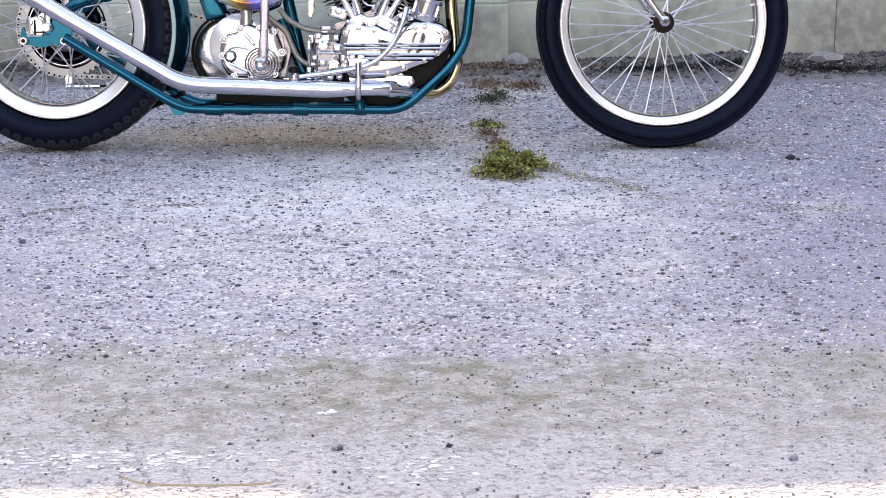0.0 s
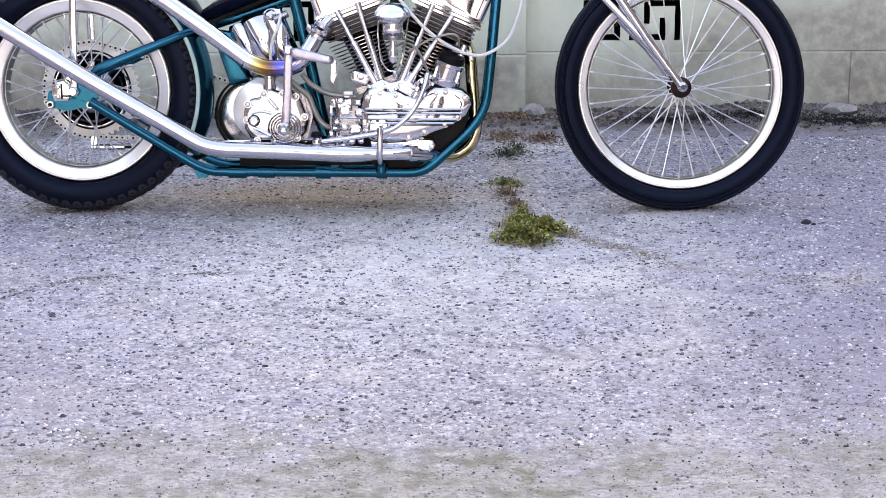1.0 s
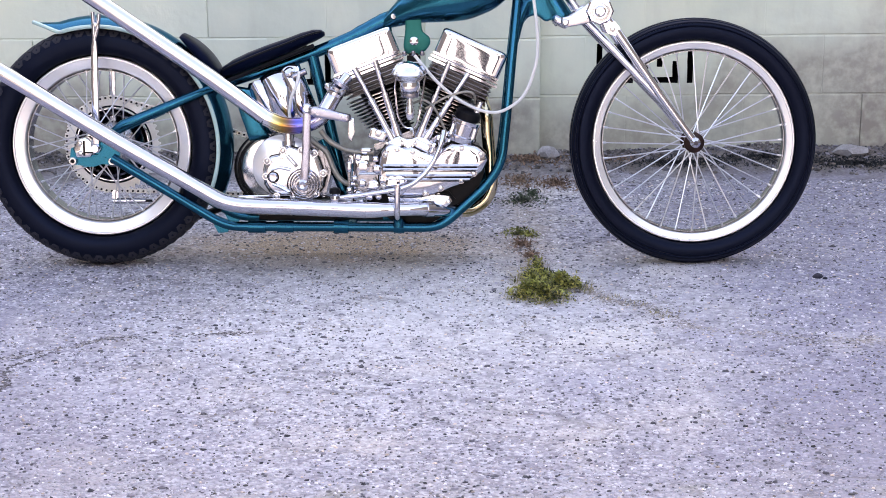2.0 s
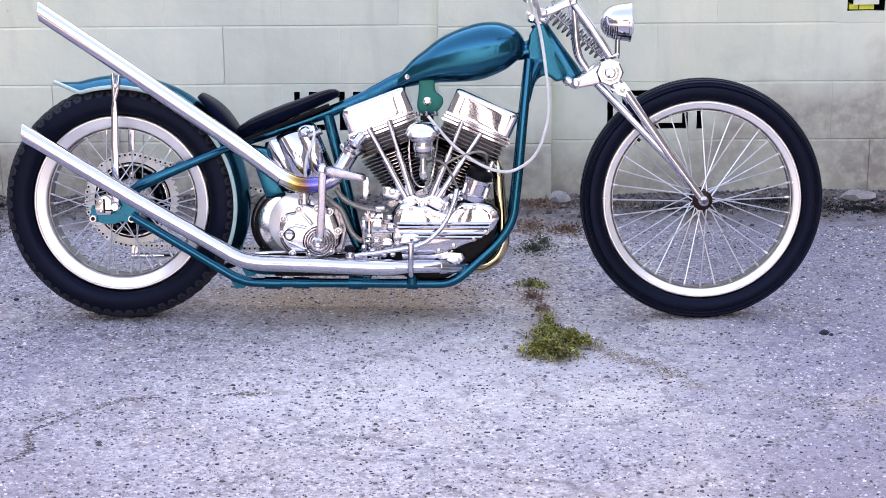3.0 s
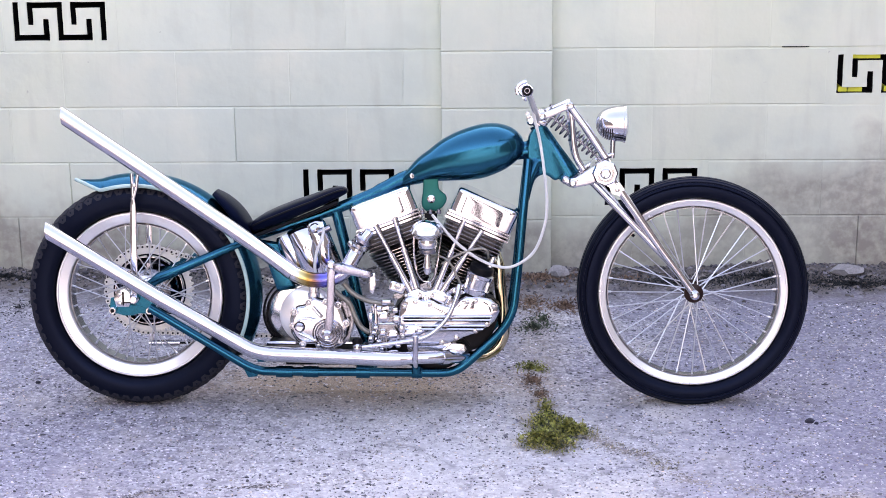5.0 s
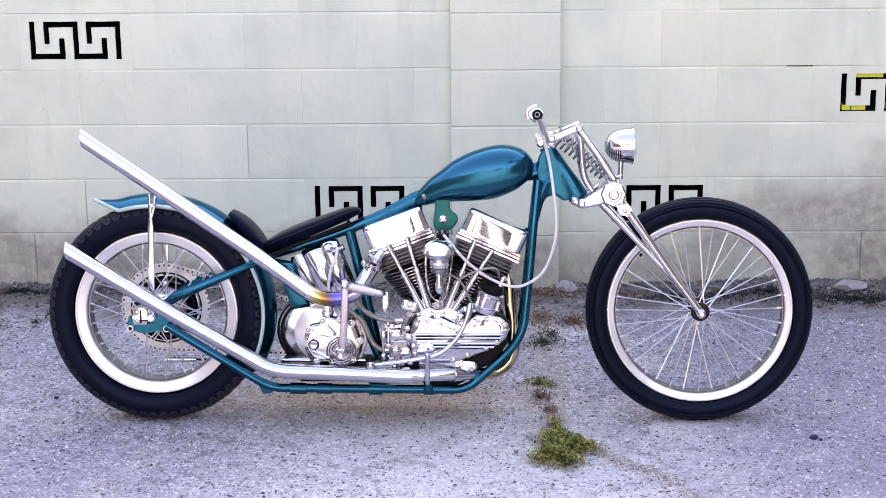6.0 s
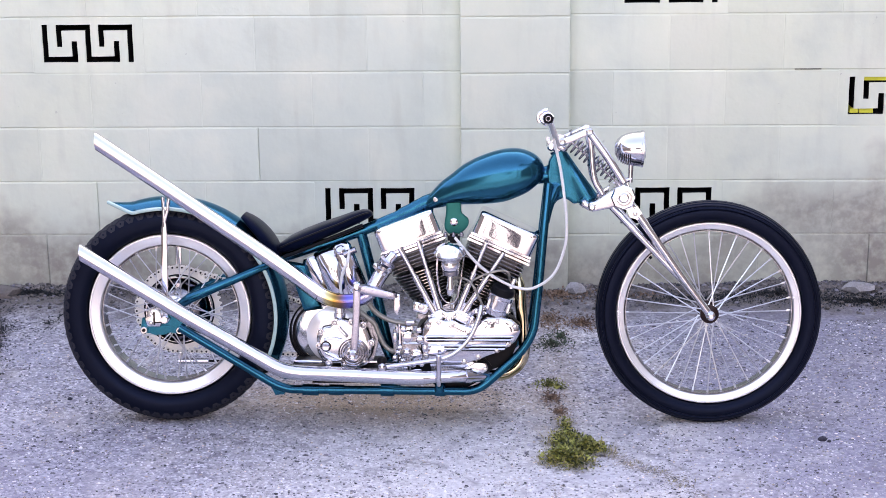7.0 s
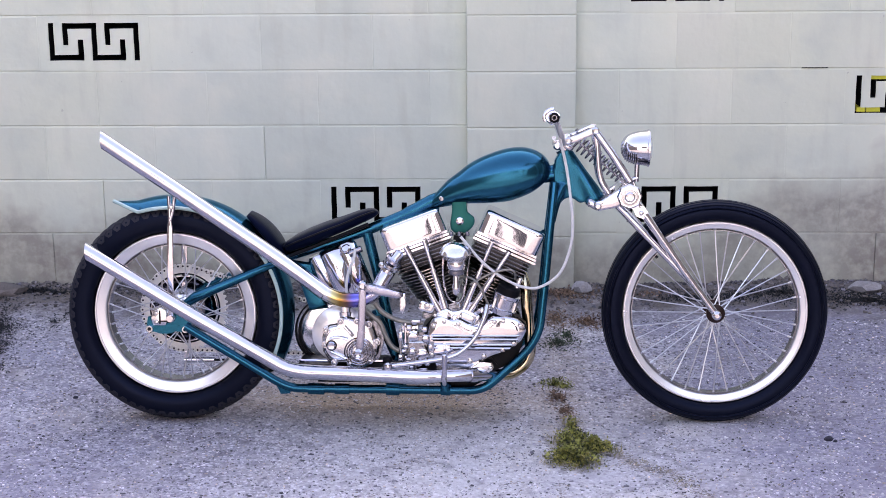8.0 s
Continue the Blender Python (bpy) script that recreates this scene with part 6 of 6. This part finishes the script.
leaf_mass("weed", [(1.03, 0.225, 0.055, 0.045, 2), (1.06, 0.20, 0.03, 0.04, 1)], 420, 0.010, 0.020, LEAF, "sparse green weed tuft in the pavement crack", "weed")
leaf_mass("leaf_litter", [(1.035, 0.10, 0.04, 0.065, 3), (1.055, -0.02, 0.03, 0.05, 2)], 700, 0.009, 0.010, DRY, "reddish dead leaves in the pavement crack", "litter")
leaf_mass("weed", [(1.05, 0.62, 0.075, 0.09, 2), (1.085, 0.70, 0.04, 0.06, 1)], 520, 0.011, 0.018, DARK_LEAF, "dull green weed patch near the wall", "weed")
leaf_mass("leaf_litter", [(1.165, 0.855, 0.085, 0.11, 3), (1.05, 0.90, 0.08, 0.12, 2.5), (1.10, 1.15, 0.2, 0.07, 5), (0.95, 1.12, 0.2, 0.08, 1), (1.4, 1.15, 0.2, 0.06, 1)], 2300, 0.012, 0.012, DRY, "brown dead leaves at the foot of the wall", "litter")
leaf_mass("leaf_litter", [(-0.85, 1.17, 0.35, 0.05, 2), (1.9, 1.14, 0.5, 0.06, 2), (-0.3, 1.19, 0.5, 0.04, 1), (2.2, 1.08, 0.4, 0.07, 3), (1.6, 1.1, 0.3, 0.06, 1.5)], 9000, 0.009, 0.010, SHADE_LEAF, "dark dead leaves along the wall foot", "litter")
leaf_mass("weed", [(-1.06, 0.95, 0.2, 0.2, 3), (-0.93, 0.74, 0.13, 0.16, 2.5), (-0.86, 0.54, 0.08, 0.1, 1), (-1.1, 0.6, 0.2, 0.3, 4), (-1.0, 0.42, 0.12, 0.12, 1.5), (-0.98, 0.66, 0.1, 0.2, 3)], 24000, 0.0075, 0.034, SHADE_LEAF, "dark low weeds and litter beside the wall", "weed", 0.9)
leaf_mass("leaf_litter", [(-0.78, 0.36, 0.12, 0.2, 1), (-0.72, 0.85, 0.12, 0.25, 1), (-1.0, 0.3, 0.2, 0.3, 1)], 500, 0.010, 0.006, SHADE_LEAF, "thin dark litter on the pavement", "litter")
stems("dry_grass", [(1.24, -0.42, 0.05, 0.02, 1), (1.30, -0.47, 0.04, 0.02, 1), (1.36, -0.56, 0.04, 0.03, 1), (1.20, -0.36, 0.03, 0.02, 1)], 110, 0.018, STRAW, "thin dry grass along a crack", "grass")


def crack(points, width, label, density=9, material=SOIL):
    """Soil packed in a crack: crumbs strewn along a wandering line, thicker here and there."""
    line = glide([(x, y, 0) for x, y in points], 40)
    verts, faces = [], []
    for p in line:
        thick = 0.5 + noise.noise(Vector((p.x * 9, p.y * 9, 4)))
        wander = Vector((0.018 * noise.noise(Vector((p.x * 13, p.y * 13, 9))), 0.018 * noise.noise(Vector((p.x * 13, p.y * 13, 2))), 0))
        for _ in range(int(max(thick, 0) * density)):
            c = p + wander + Vector((rng.normal() * width, rng.normal() * width, 0))
            r, i = rng.uniform(0.0009, 0.0034), len(verts)
            z = ground_height(c.x, c.y)
            for k in range(5):
                a = 2 * math.pi * (k + rng.uniform(-0.25, 0.25)) / 5
                verts.append((c.x + r * 1.5 * math.cos(a), c.y + r * math.sin(a), z + 0.0003))
            verts.append((c.x, c.y, z + r * 0.5))
            faces += [(i + k, i + (k + 1) % 5, i + 5) for k in range(5)]
    return tagged(new("crack_filling", raw_mesh("crack_filling", verts, faces, material)), label, "crack", kind="stuff")


crack([(1.06, -0.02), (1.03, 0.15), (1.05, 0.4), (1.06, 0.7), (1.08, 1.05)], 0.008, "brown soil packed in a pavement crack")
crack([(1.17, -0.34), (1.25, -0.43), (1.33, -0.50), (1.40, -0.63), (1.52, -0.69), (1.68, -0.75), (1.82, -0.76)], 0.015, "brown soil packed in a pavement crack", 12)
crack([(1.03, -0.42), (1.02, -0.62), (1.00, -0.86)], 0.009, "brown soil packed in a pavement crack", 3)
crack([(-0.35, -0.90), (-0.12, -0.85), (0.05, -0.74), (0.25, -0.71), (0.50, -0.66), (0.75, -0.63), (0.92, -0.55)], 0.0055, "brown soil packed in a pavement crack", 4)
crack([(-0.60, -0.96), (-0.35, -0.91), (-0.14, -0.86), (0.03, -0.75), (0.22, -0.72), (0.36, -0.70)], 0.008, "dark crumbs along a pavement crack", 6, DARK_SOIL)
crack([(-0.05, -0.83), (-0.13, -0.94), (-0.10, -1.06), (-0.22, -1.18)], 0.006, "dark crumbs along a pavement crack", 7, DARK_SOIL)
crack([(1.62, -0.72), (1.78, -0.86), (1.98, -0.92), (2.2, -1.0)], 0.012, "dark crumbs along a pavement crack", 8, DARK_SOIL)


def gravel(name, count, region, sizes, material, label, sink=0.35):
    """Loose angular stones, each a bent octahedron, in one mesh."""
    verts, faces = [], []
    base = np.array([(1, 0, 0), (-1, 0, 0), (0, 1, 0), (0, -1, 0), (0, 0, 1), (0, 0, -1)], float)
    tri = [(0, 2, 4), (2, 1, 4), (1, 3, 4), (3, 0, 4), (2, 0, 5), (1, 2, 5), (3, 1, 5), (0, 3, 5)]
    for _ in range(count):
        x, y = region()
        r = sizes[0] + (sizes[1] - sizes[0]) * rng.uniform(0, 1) ** 3
        m = Euler(rng.uniform(0, 6.3, 3)).to_matrix()
        pts = base * rng.uniform(0.6, 1.25, (6, 3)) * r
        i = len(verts)
        z = ground_height(x, y) + r * sink
        for q in pts:
            v = m @ Vector(q)
            verts.append((x + v.x, y + v.y, z + v.z * 0.7))
        faces += [(i + a, i + b, i + c) for a, b, c in tri]
    return tagged(new(name, raw_mesh(name, verts, faces, material)), label, "gravel", kind="stuff")


def aggregate(count, sizes, material, label, stretch=1.0, patchy=0.0):
    """Stones that stand proud of the worn binder, each a low five-sided crown; patchy: how far they gather in swarms."""
    x, y = rng.uniform(-0.9, 2.5, count), rng.uniform(-1.75, 0.9, count)
    swarm = np.array([noise.noise(Vector((a * 5, b * 5, 1))) + 0.7 * noise.noise(Vector((a * 22, b * 22, 5))) for a, b in zip(x, y)])
    keep = swarm * patchy + rng.uniform(0, 1, count) > 0.3 * (patchy > 0)
    x, y = x[keep], y[keep]
    count = len(x)
    r = sizes[0] + (sizes[1] - sizes[0]) * rng.uniform(0, 1, count) ** 2
    turn = rng.uniform(0, 6.3, count)[:, None] + np.arange(5)[None] * 2 * math.pi / 5
    out = r[:, None] * rng.uniform(0.65, 1.25, (count, 5))
    wide = rng.uniform(1.0, stretch, count)[:, None]
    lift = np.array([ground_height(a, b) for a, b in zip(x, y)])
    foot = np.stack((x[:, None] + wide * out * np.cos(turn), y[:, None] + out * np.sin(turn), np.repeat(lift[:, None] - 0.001, 5, 1)), 2)
    top = np.stack((x[:, None] + 0.6 * wide * out * np.cos(turn), y[:, None] + 0.6 * out * np.sin(turn), lift[:, None] + r[:, None] * rng.uniform(0.25, 0.8, (count, 5))), 2)
    verts = np.concatenate((foot, top), 1).reshape(-1, 3).tolist()
    faces = []
    for i in range(0, 10 * count, 10):
        faces += [(i + k, i + (k + 1) % 5, i + 5 + (k + 1) % 5, i + 5 + k) for k in range(5)]
        faces.append((i + 5, i + 6, i + 7, i + 8, i + 9))
    return tagged(new("aggregate", raw_mesh("aggregate", verts, faces, material)), label, "gravel", kind="stuff")


aggregate(42000, (0.0012, 0.0040), AGGREGATE, "grey stones standing proud of the worn pavement", 1.7, 1.0)
aggregate(20000, (0.0014, 0.0048), PALE_AGGREGATE, "pale stones standing proud of the worn pavement", 1.5)
aggregate(8000, (0.0012, 0.0040), WARM_AGGREGATE, "sandy stones standing proud of the worn pavement", 1.6)
aggregate(3600, (0.0026, 0.0060), GRIT, "dark stones standing proud of the worn pavement", 2.2, 1.6)
near = lambda: (rng.uniform(-1.3, 2.6), rng.uniform(-2.6, 1.1))
bank = lambda: (rng.uniform(-1.5, 2.9), min(1.245, 1.26 - abs(rng.normal()) * 0.11))
band = lambda: (rng.uniform(0.0, 1.9), rng.normal(-1.85, 0.12))
gravel("loose_gravel", 15000, near, (0.0010, 0.0036), GRIT, "dark grit scattered over the pavement")
gravel("loose_gravel", 9000, near, (0.001, 0.0042), STONE, "pale grit scattered over the pavement")
gravel("loose_gravel", 2600, band, (0.0008, 0.0030), GRIT, "dark grit lying in a sandy strip")
gravel("loose_gravel", 240, near, (0.0025, 0.0075), GRIT, "small dark clods scattered over the pavement", 0.2)
gravel("rubble", 4200, bank, (0.003, 0.015), RUBBLE, "grey rubble and gravel banked against the wall", 0.2)
gravel("rubble", 3600, bank, (0.003, 0.011), GRIT, "dark rubble banked against the wall", 0.2)


def stone(x, y, size, label, material=STONE):
    bm = bmesh.new()
    bmesh.ops.create_icosphere(bm, subdivisions=2, radius=1)
    for v in bm.verts:
        v.co *= 1 + 0.3 * noise.noise(v.co * 1.3 + Vector((x * 9, y * 9, 0)))
        v.co = Vector((v.co.x * size[0], v.co.y * size[1], max(v.co.z, -0.35) * size[2]))
    ob = new("stone", finish("stone", bm, material, 25))
    ob.location = (x, y, ground_height(x, y) + 0.3 * size[2])
    return tagged(ob, label, "stone")


stone(1.155, 1.165, (0.04, 0.03, 0.032), "pale broken block lump against the wall")
stone(2.19, 1.17, (0.06, 0.04, 0.026), "grey stone against the wall foot")
stone(-1.0, 1.16, (0.09, 0.05, 0.03), "flat grey stone at the foot of the wall", RUBBLE)
stone(1.795, -0.24, (0.013, 0.010, 0.010), "small dark clod lying on the pavement", CLOD)
stone(1.812, -0.252, (0.006, 0.005, 0.005), "crumb of a dark clod on the pavement", CLOD)
stone(-0.45, 0.08, (0.008, 0.007, 0.006), "small dark clod lying on the pavement", CLOD)
stone(0.775, -2.14, (0.009, 0.008, 0.006), "small dark pebble on the sandy pavement", GRIT)
stone(1.225, -2.16, (0.009, 0.007, 0.006), "small grey pebble on the sandy pavement", STONE)
stone(1.41, -2.19, (0.007, 0.006, 0.005), "small dark pebble on the sandy pavement", GRIT)

def paint_patch(spots):
    """Worn old white paint: many small ragged flakes, thinning out from a few middles (x, y, reach x, reach y, flakes)."""
    verts, faces, n = [], [], 14
    for sx, sy, wx, wy, count in spots:
        for _ in range(count):
            x, y = sx + wx * rng.normal() * 0.5, sy + wy * rng.normal() * 0.5
            rx, ry, seed = rng.uniform(0.003, 0.013), rng.uniform(0.002, 0.008), rng.uniform(0, 50)
            i = len(verts)
            for k in range(n):
                a = 2 * math.pi * k / n
                r = 0.5 + 0.9 * abs(noise.noise(Vector((math.cos(a) * 1.7 + seed, math.sin(a) * 1.7, seed))))
                px, py = x + rx * r * math.cos(a), y + ry * r * math.sin(a)
                verts.append((px, py, ground_height(px, py) + 0.0005 + 0.0004 * rng.uniform()))
            faces.append(tuple(range(i, i + n)))
    me = raw_mesh("paint_patch", verts, faces, WHITE_STAIN)
    return tagged(new("paint_patch", me), "worn flakes of white paint on the pavement", "paint patch", kind="structure")


paint_patch([(0.40, -2.185, 0.16, 0.045, 90), (0.55, -2.17, 0.09, 0.03, 30), (0.88, -2.20, 0.09, 0.05, 26), (0.75, -2.0, 0.018, 0.010, 7)])

twig = tube(glide([(0.49, -2.265, 0.006), (0.53, -2.29, 0.006), (0.60, -2.297, 0.006), (0.67, -2.295, 0.006), (0.70, -2.287, 0.006)], 5), 0.0014, 7)
tagged(new("twig", finish("twig", twig, STRAW)), "thin grey twig lying on the sandy pavement", "twig")


# ---- wall pieces ----
def block_mesh(w, h, depth):
    """A block with eased front edges; its face looks along -y, its foot corner at the origin."""
    ex, ez, ey, g = 0.0018, 0.0058, 0.0026, 0.0006
    x0, x1, z0, z1 = g, w - g, g, h - g
    v = [(x0 + ex, 0, z0 + ez * 0.6), (x1 - ex, 0, z0 + ez * 0.6), (x1 - ex, 0, z1 - ez), (x0 + ex, 0, z1 - ez), (x0, ey, z0), (x1, ey, z0), (x1, ey, z1), (x0, ey, z1),
         (x0, depth, z0), (x1, depth, z0), (x1, depth, z1), (x0, depth, z1)]
    f = [(0, 1, 2, 3), (11, 10, 9, 8)]
    for a, b in ((0, 4), (4, 8)):
        for k in range(4):
            j = (k + 1) % 4
            f.append((a + k, b + k, b + j, a + j))
    return raw_mesh("block", v, f, WALL)


KEY_X = [0.0000, 0.0201, 0.0516, 0.0716, 0.1060, 0.1270, 0.1576, 0.1776, 0.2063, 0.2263, 0.2607, 0.2808, 0.3113, 0.3314]
KEY_Z = [0.0, 0.0215, 0.056, 0.077, 0.1155, 0.137]


def key_slots(c, r):
    """Whether a cell of the fretwork is open; rows count upwards."""
    for s in (0, 6):
        if c == s or c == s + 6:
            return True
        if s < c < s + 6:
            k = c - s
            if r == 0 and k <= 4 or r == 4 and k >= 2:
                return True
            if k == 4 and r <= 2 or k == 2 and r >= 2:
                return True
    return False


def key_block_mesh(w, h, depth):
    """A screen block with a two-fold Greek key cut through its face."""
    g = 0.0008
    mx, mz = (w - KEY_X[-1]) / 2, (h - KEY_Z[-1]) / 2 + 0.006
    xs = [g] + [mx + k for k in KEY_X] + [w - g]
    zs = [g] + [mz + k for k in KEY_Z] + [h - g]
    solid = lambda c, r: 0 <= c < len(xs) - 1 and 0 <= r < len(zs) - 1 and (c in (0, len(xs) - 2) or r in (0, len(zs) - 2) or not key_slots(c - 1, r - 1))
    verts, faces, deep, at = [], [], [], {}

    def v(i, y, j):
        if (i, y, j) not in at:
            at[i, y, j] = len(verts)
            wob = 0.0006 * math.sin(i * 7.3 + j * 4.1)
            inside = 0 < i < len(xs) - 1 and 0 < j < len(zs) - 1
            verts.append((xs[i] + (wob if inside else 0), y, zs[j] + (wob if inside else 0)))
        return at[i, y, j]

    for c in range(len(xs) - 1):
        for r in range(len(zs) - 1):
            if not solid(c, r):
                continue
            faces.append((v(c, 0, r), v(c + 1, 0, r), v(c + 1, 0, r + 1), v(c, 0, r + 1)))
            for dc, dr, a, b in ((1, 0, (c + 1, r), (c + 1, r + 1)), (-1, 0, (c, r + 1), (c, r)), (0, 1, (c + 1, r + 1), (c, r + 1)), (0, -1, (c, r), (c + 1, r))):
                if not solid(c + dc, r + dr):
                    faces.append((v(a[0], 0, a[1]), v(a[0], 0.007, a[1]), v(b[0], 0.007, b[1]), v(b[0], 0, b[1])))
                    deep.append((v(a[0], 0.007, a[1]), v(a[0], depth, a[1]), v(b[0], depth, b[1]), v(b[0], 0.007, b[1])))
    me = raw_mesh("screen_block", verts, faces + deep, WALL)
    me.materials.append(HOLLOW)  # near-black inside: the slots' shade put into the colour
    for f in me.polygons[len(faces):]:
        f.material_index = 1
    return me


DEPTH = 0.185
mortar = bmesh.new()
block_data, key_data = block_mesh(BLOCK, COURSE, DEPTH), key_block_mesh(BLOCK, COURSE, DEPTH)
cut_data = {}
SCREENS = {(5, -0.823), (2, 0.193), (2, 1.286), (6, 1.286), (4, 2.087)}
OPEN_JOINTS = {(3, -0.010), (2, -0.62), (1, -0.823), (1, 2.239)}


def lay(row, x0, x1, first):
    """One course between two ends, its joints one block apart from the joint named first."""
    z = LOW + row * COURSE
    x = first - math.ceil((first - x0) / BLOCK) * BLOCK
    while x < x1 - 0.004:
        a, b = max(x, x0), min(x + BLOCK, x1)
        if b - a > 0.02:
            w = round(b - a, 3)
            if any(r == row and abs(k - x) < 0.03 for r, k in SCREENS):
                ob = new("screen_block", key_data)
                # near-black sheet behind the slots, standing in for their shade
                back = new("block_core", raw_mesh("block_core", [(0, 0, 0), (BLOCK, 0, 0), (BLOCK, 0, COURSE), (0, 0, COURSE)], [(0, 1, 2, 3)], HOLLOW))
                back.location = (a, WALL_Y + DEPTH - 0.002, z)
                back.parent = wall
            elif abs(w - BLOCK) < 0.003:
                ob = new("block", block_data)
            else:
                if w not in cut_data:
                    cut_data[w] = block_mesh(w, COURSE, DEPTH)
                ob = new("block", cut_data[w])
            ob.location = (a, WALL_Y + rng.uniform(-0.0005, 0.0005), z)
            ob.parent = wall
            if not any(r == row and abs(k - a) < 0.03 for r, k in OPEN_JOINTS):
                box((a, WALL_Y + 0.0935, z + COURSE / 2), (0.0042, DEPTH, COURSE), bm=mortar)
        x += BLOCK
    box(((x0 + x1) / 2, WALL_Y + 0.0957, z), (x1 - x0, DEPTH, 0.0042), bm=mortar)


for row in range(11):
    lay(row, -1.5, PIL_X0, -0.62 if row % 2 == 0 else -0.823)
    lay(row, PIL_X1, 2.7, 1.286 if row % 2 == 0 else (2.239 if row == 1 else 1.489))
part("mortar", mortar, MORTAR, wall, "painted mortar joints")

pil_data = block_mesh(PIL_X1 - PIL_X0, COURSE, 0.2)
for row in range(11):
    ob = new("pilaster_block", pil_data)
    ob.location = (PIL_X0, PIL_Y, LOW + row * COURSE)
    ob.parent = wall
part("pilaster_core", box(((PIL_X0 + PIL_X1) / 2, PIL_Y + 0.125, (LOW + WALL_TOP) / 2), (PIL_X1 - PIL_X0 - 0.012, 0.24, WALL_TOP - LOW - 0.01)), MORTAR, wall)

part("open_joint", box((1.986, WALL_Y + 0.02, LOW + 5 * COURSE + 0.002), (0.095, 0.042, 0.0026)), HOLLOW, wall, "open mortar joint")

# yellow strips in the slots of one screen block, standing for sunlit leaves beyond
x, z = 2.087 + (BLOCK - KEY_X[-1]) / 2, LOW + 4 * COURSE + (COURSE - KEY_Z[-1]) / 2
bm = box((x + 0.112, WALL_Y + 0.055, z + 0.1355), (0.100, 0.09, 0.0150))
for x0, x1, top in ((0.020, 0.050, 0.024), (0.054, 0.104, 0.0265), (0.181, 0.262, 0.0265)):
    box((x + (x0 + x1) / 2, WALL_Y + 0.055, z + 0.006 + top / 2), (x1 - x0, 0.09, top - 0.008), bm=bm)
part("leaf_glimpse", bm, YELLOW, wall, "bright yellow strips in the slots, standing for sunlit leaves beyond")
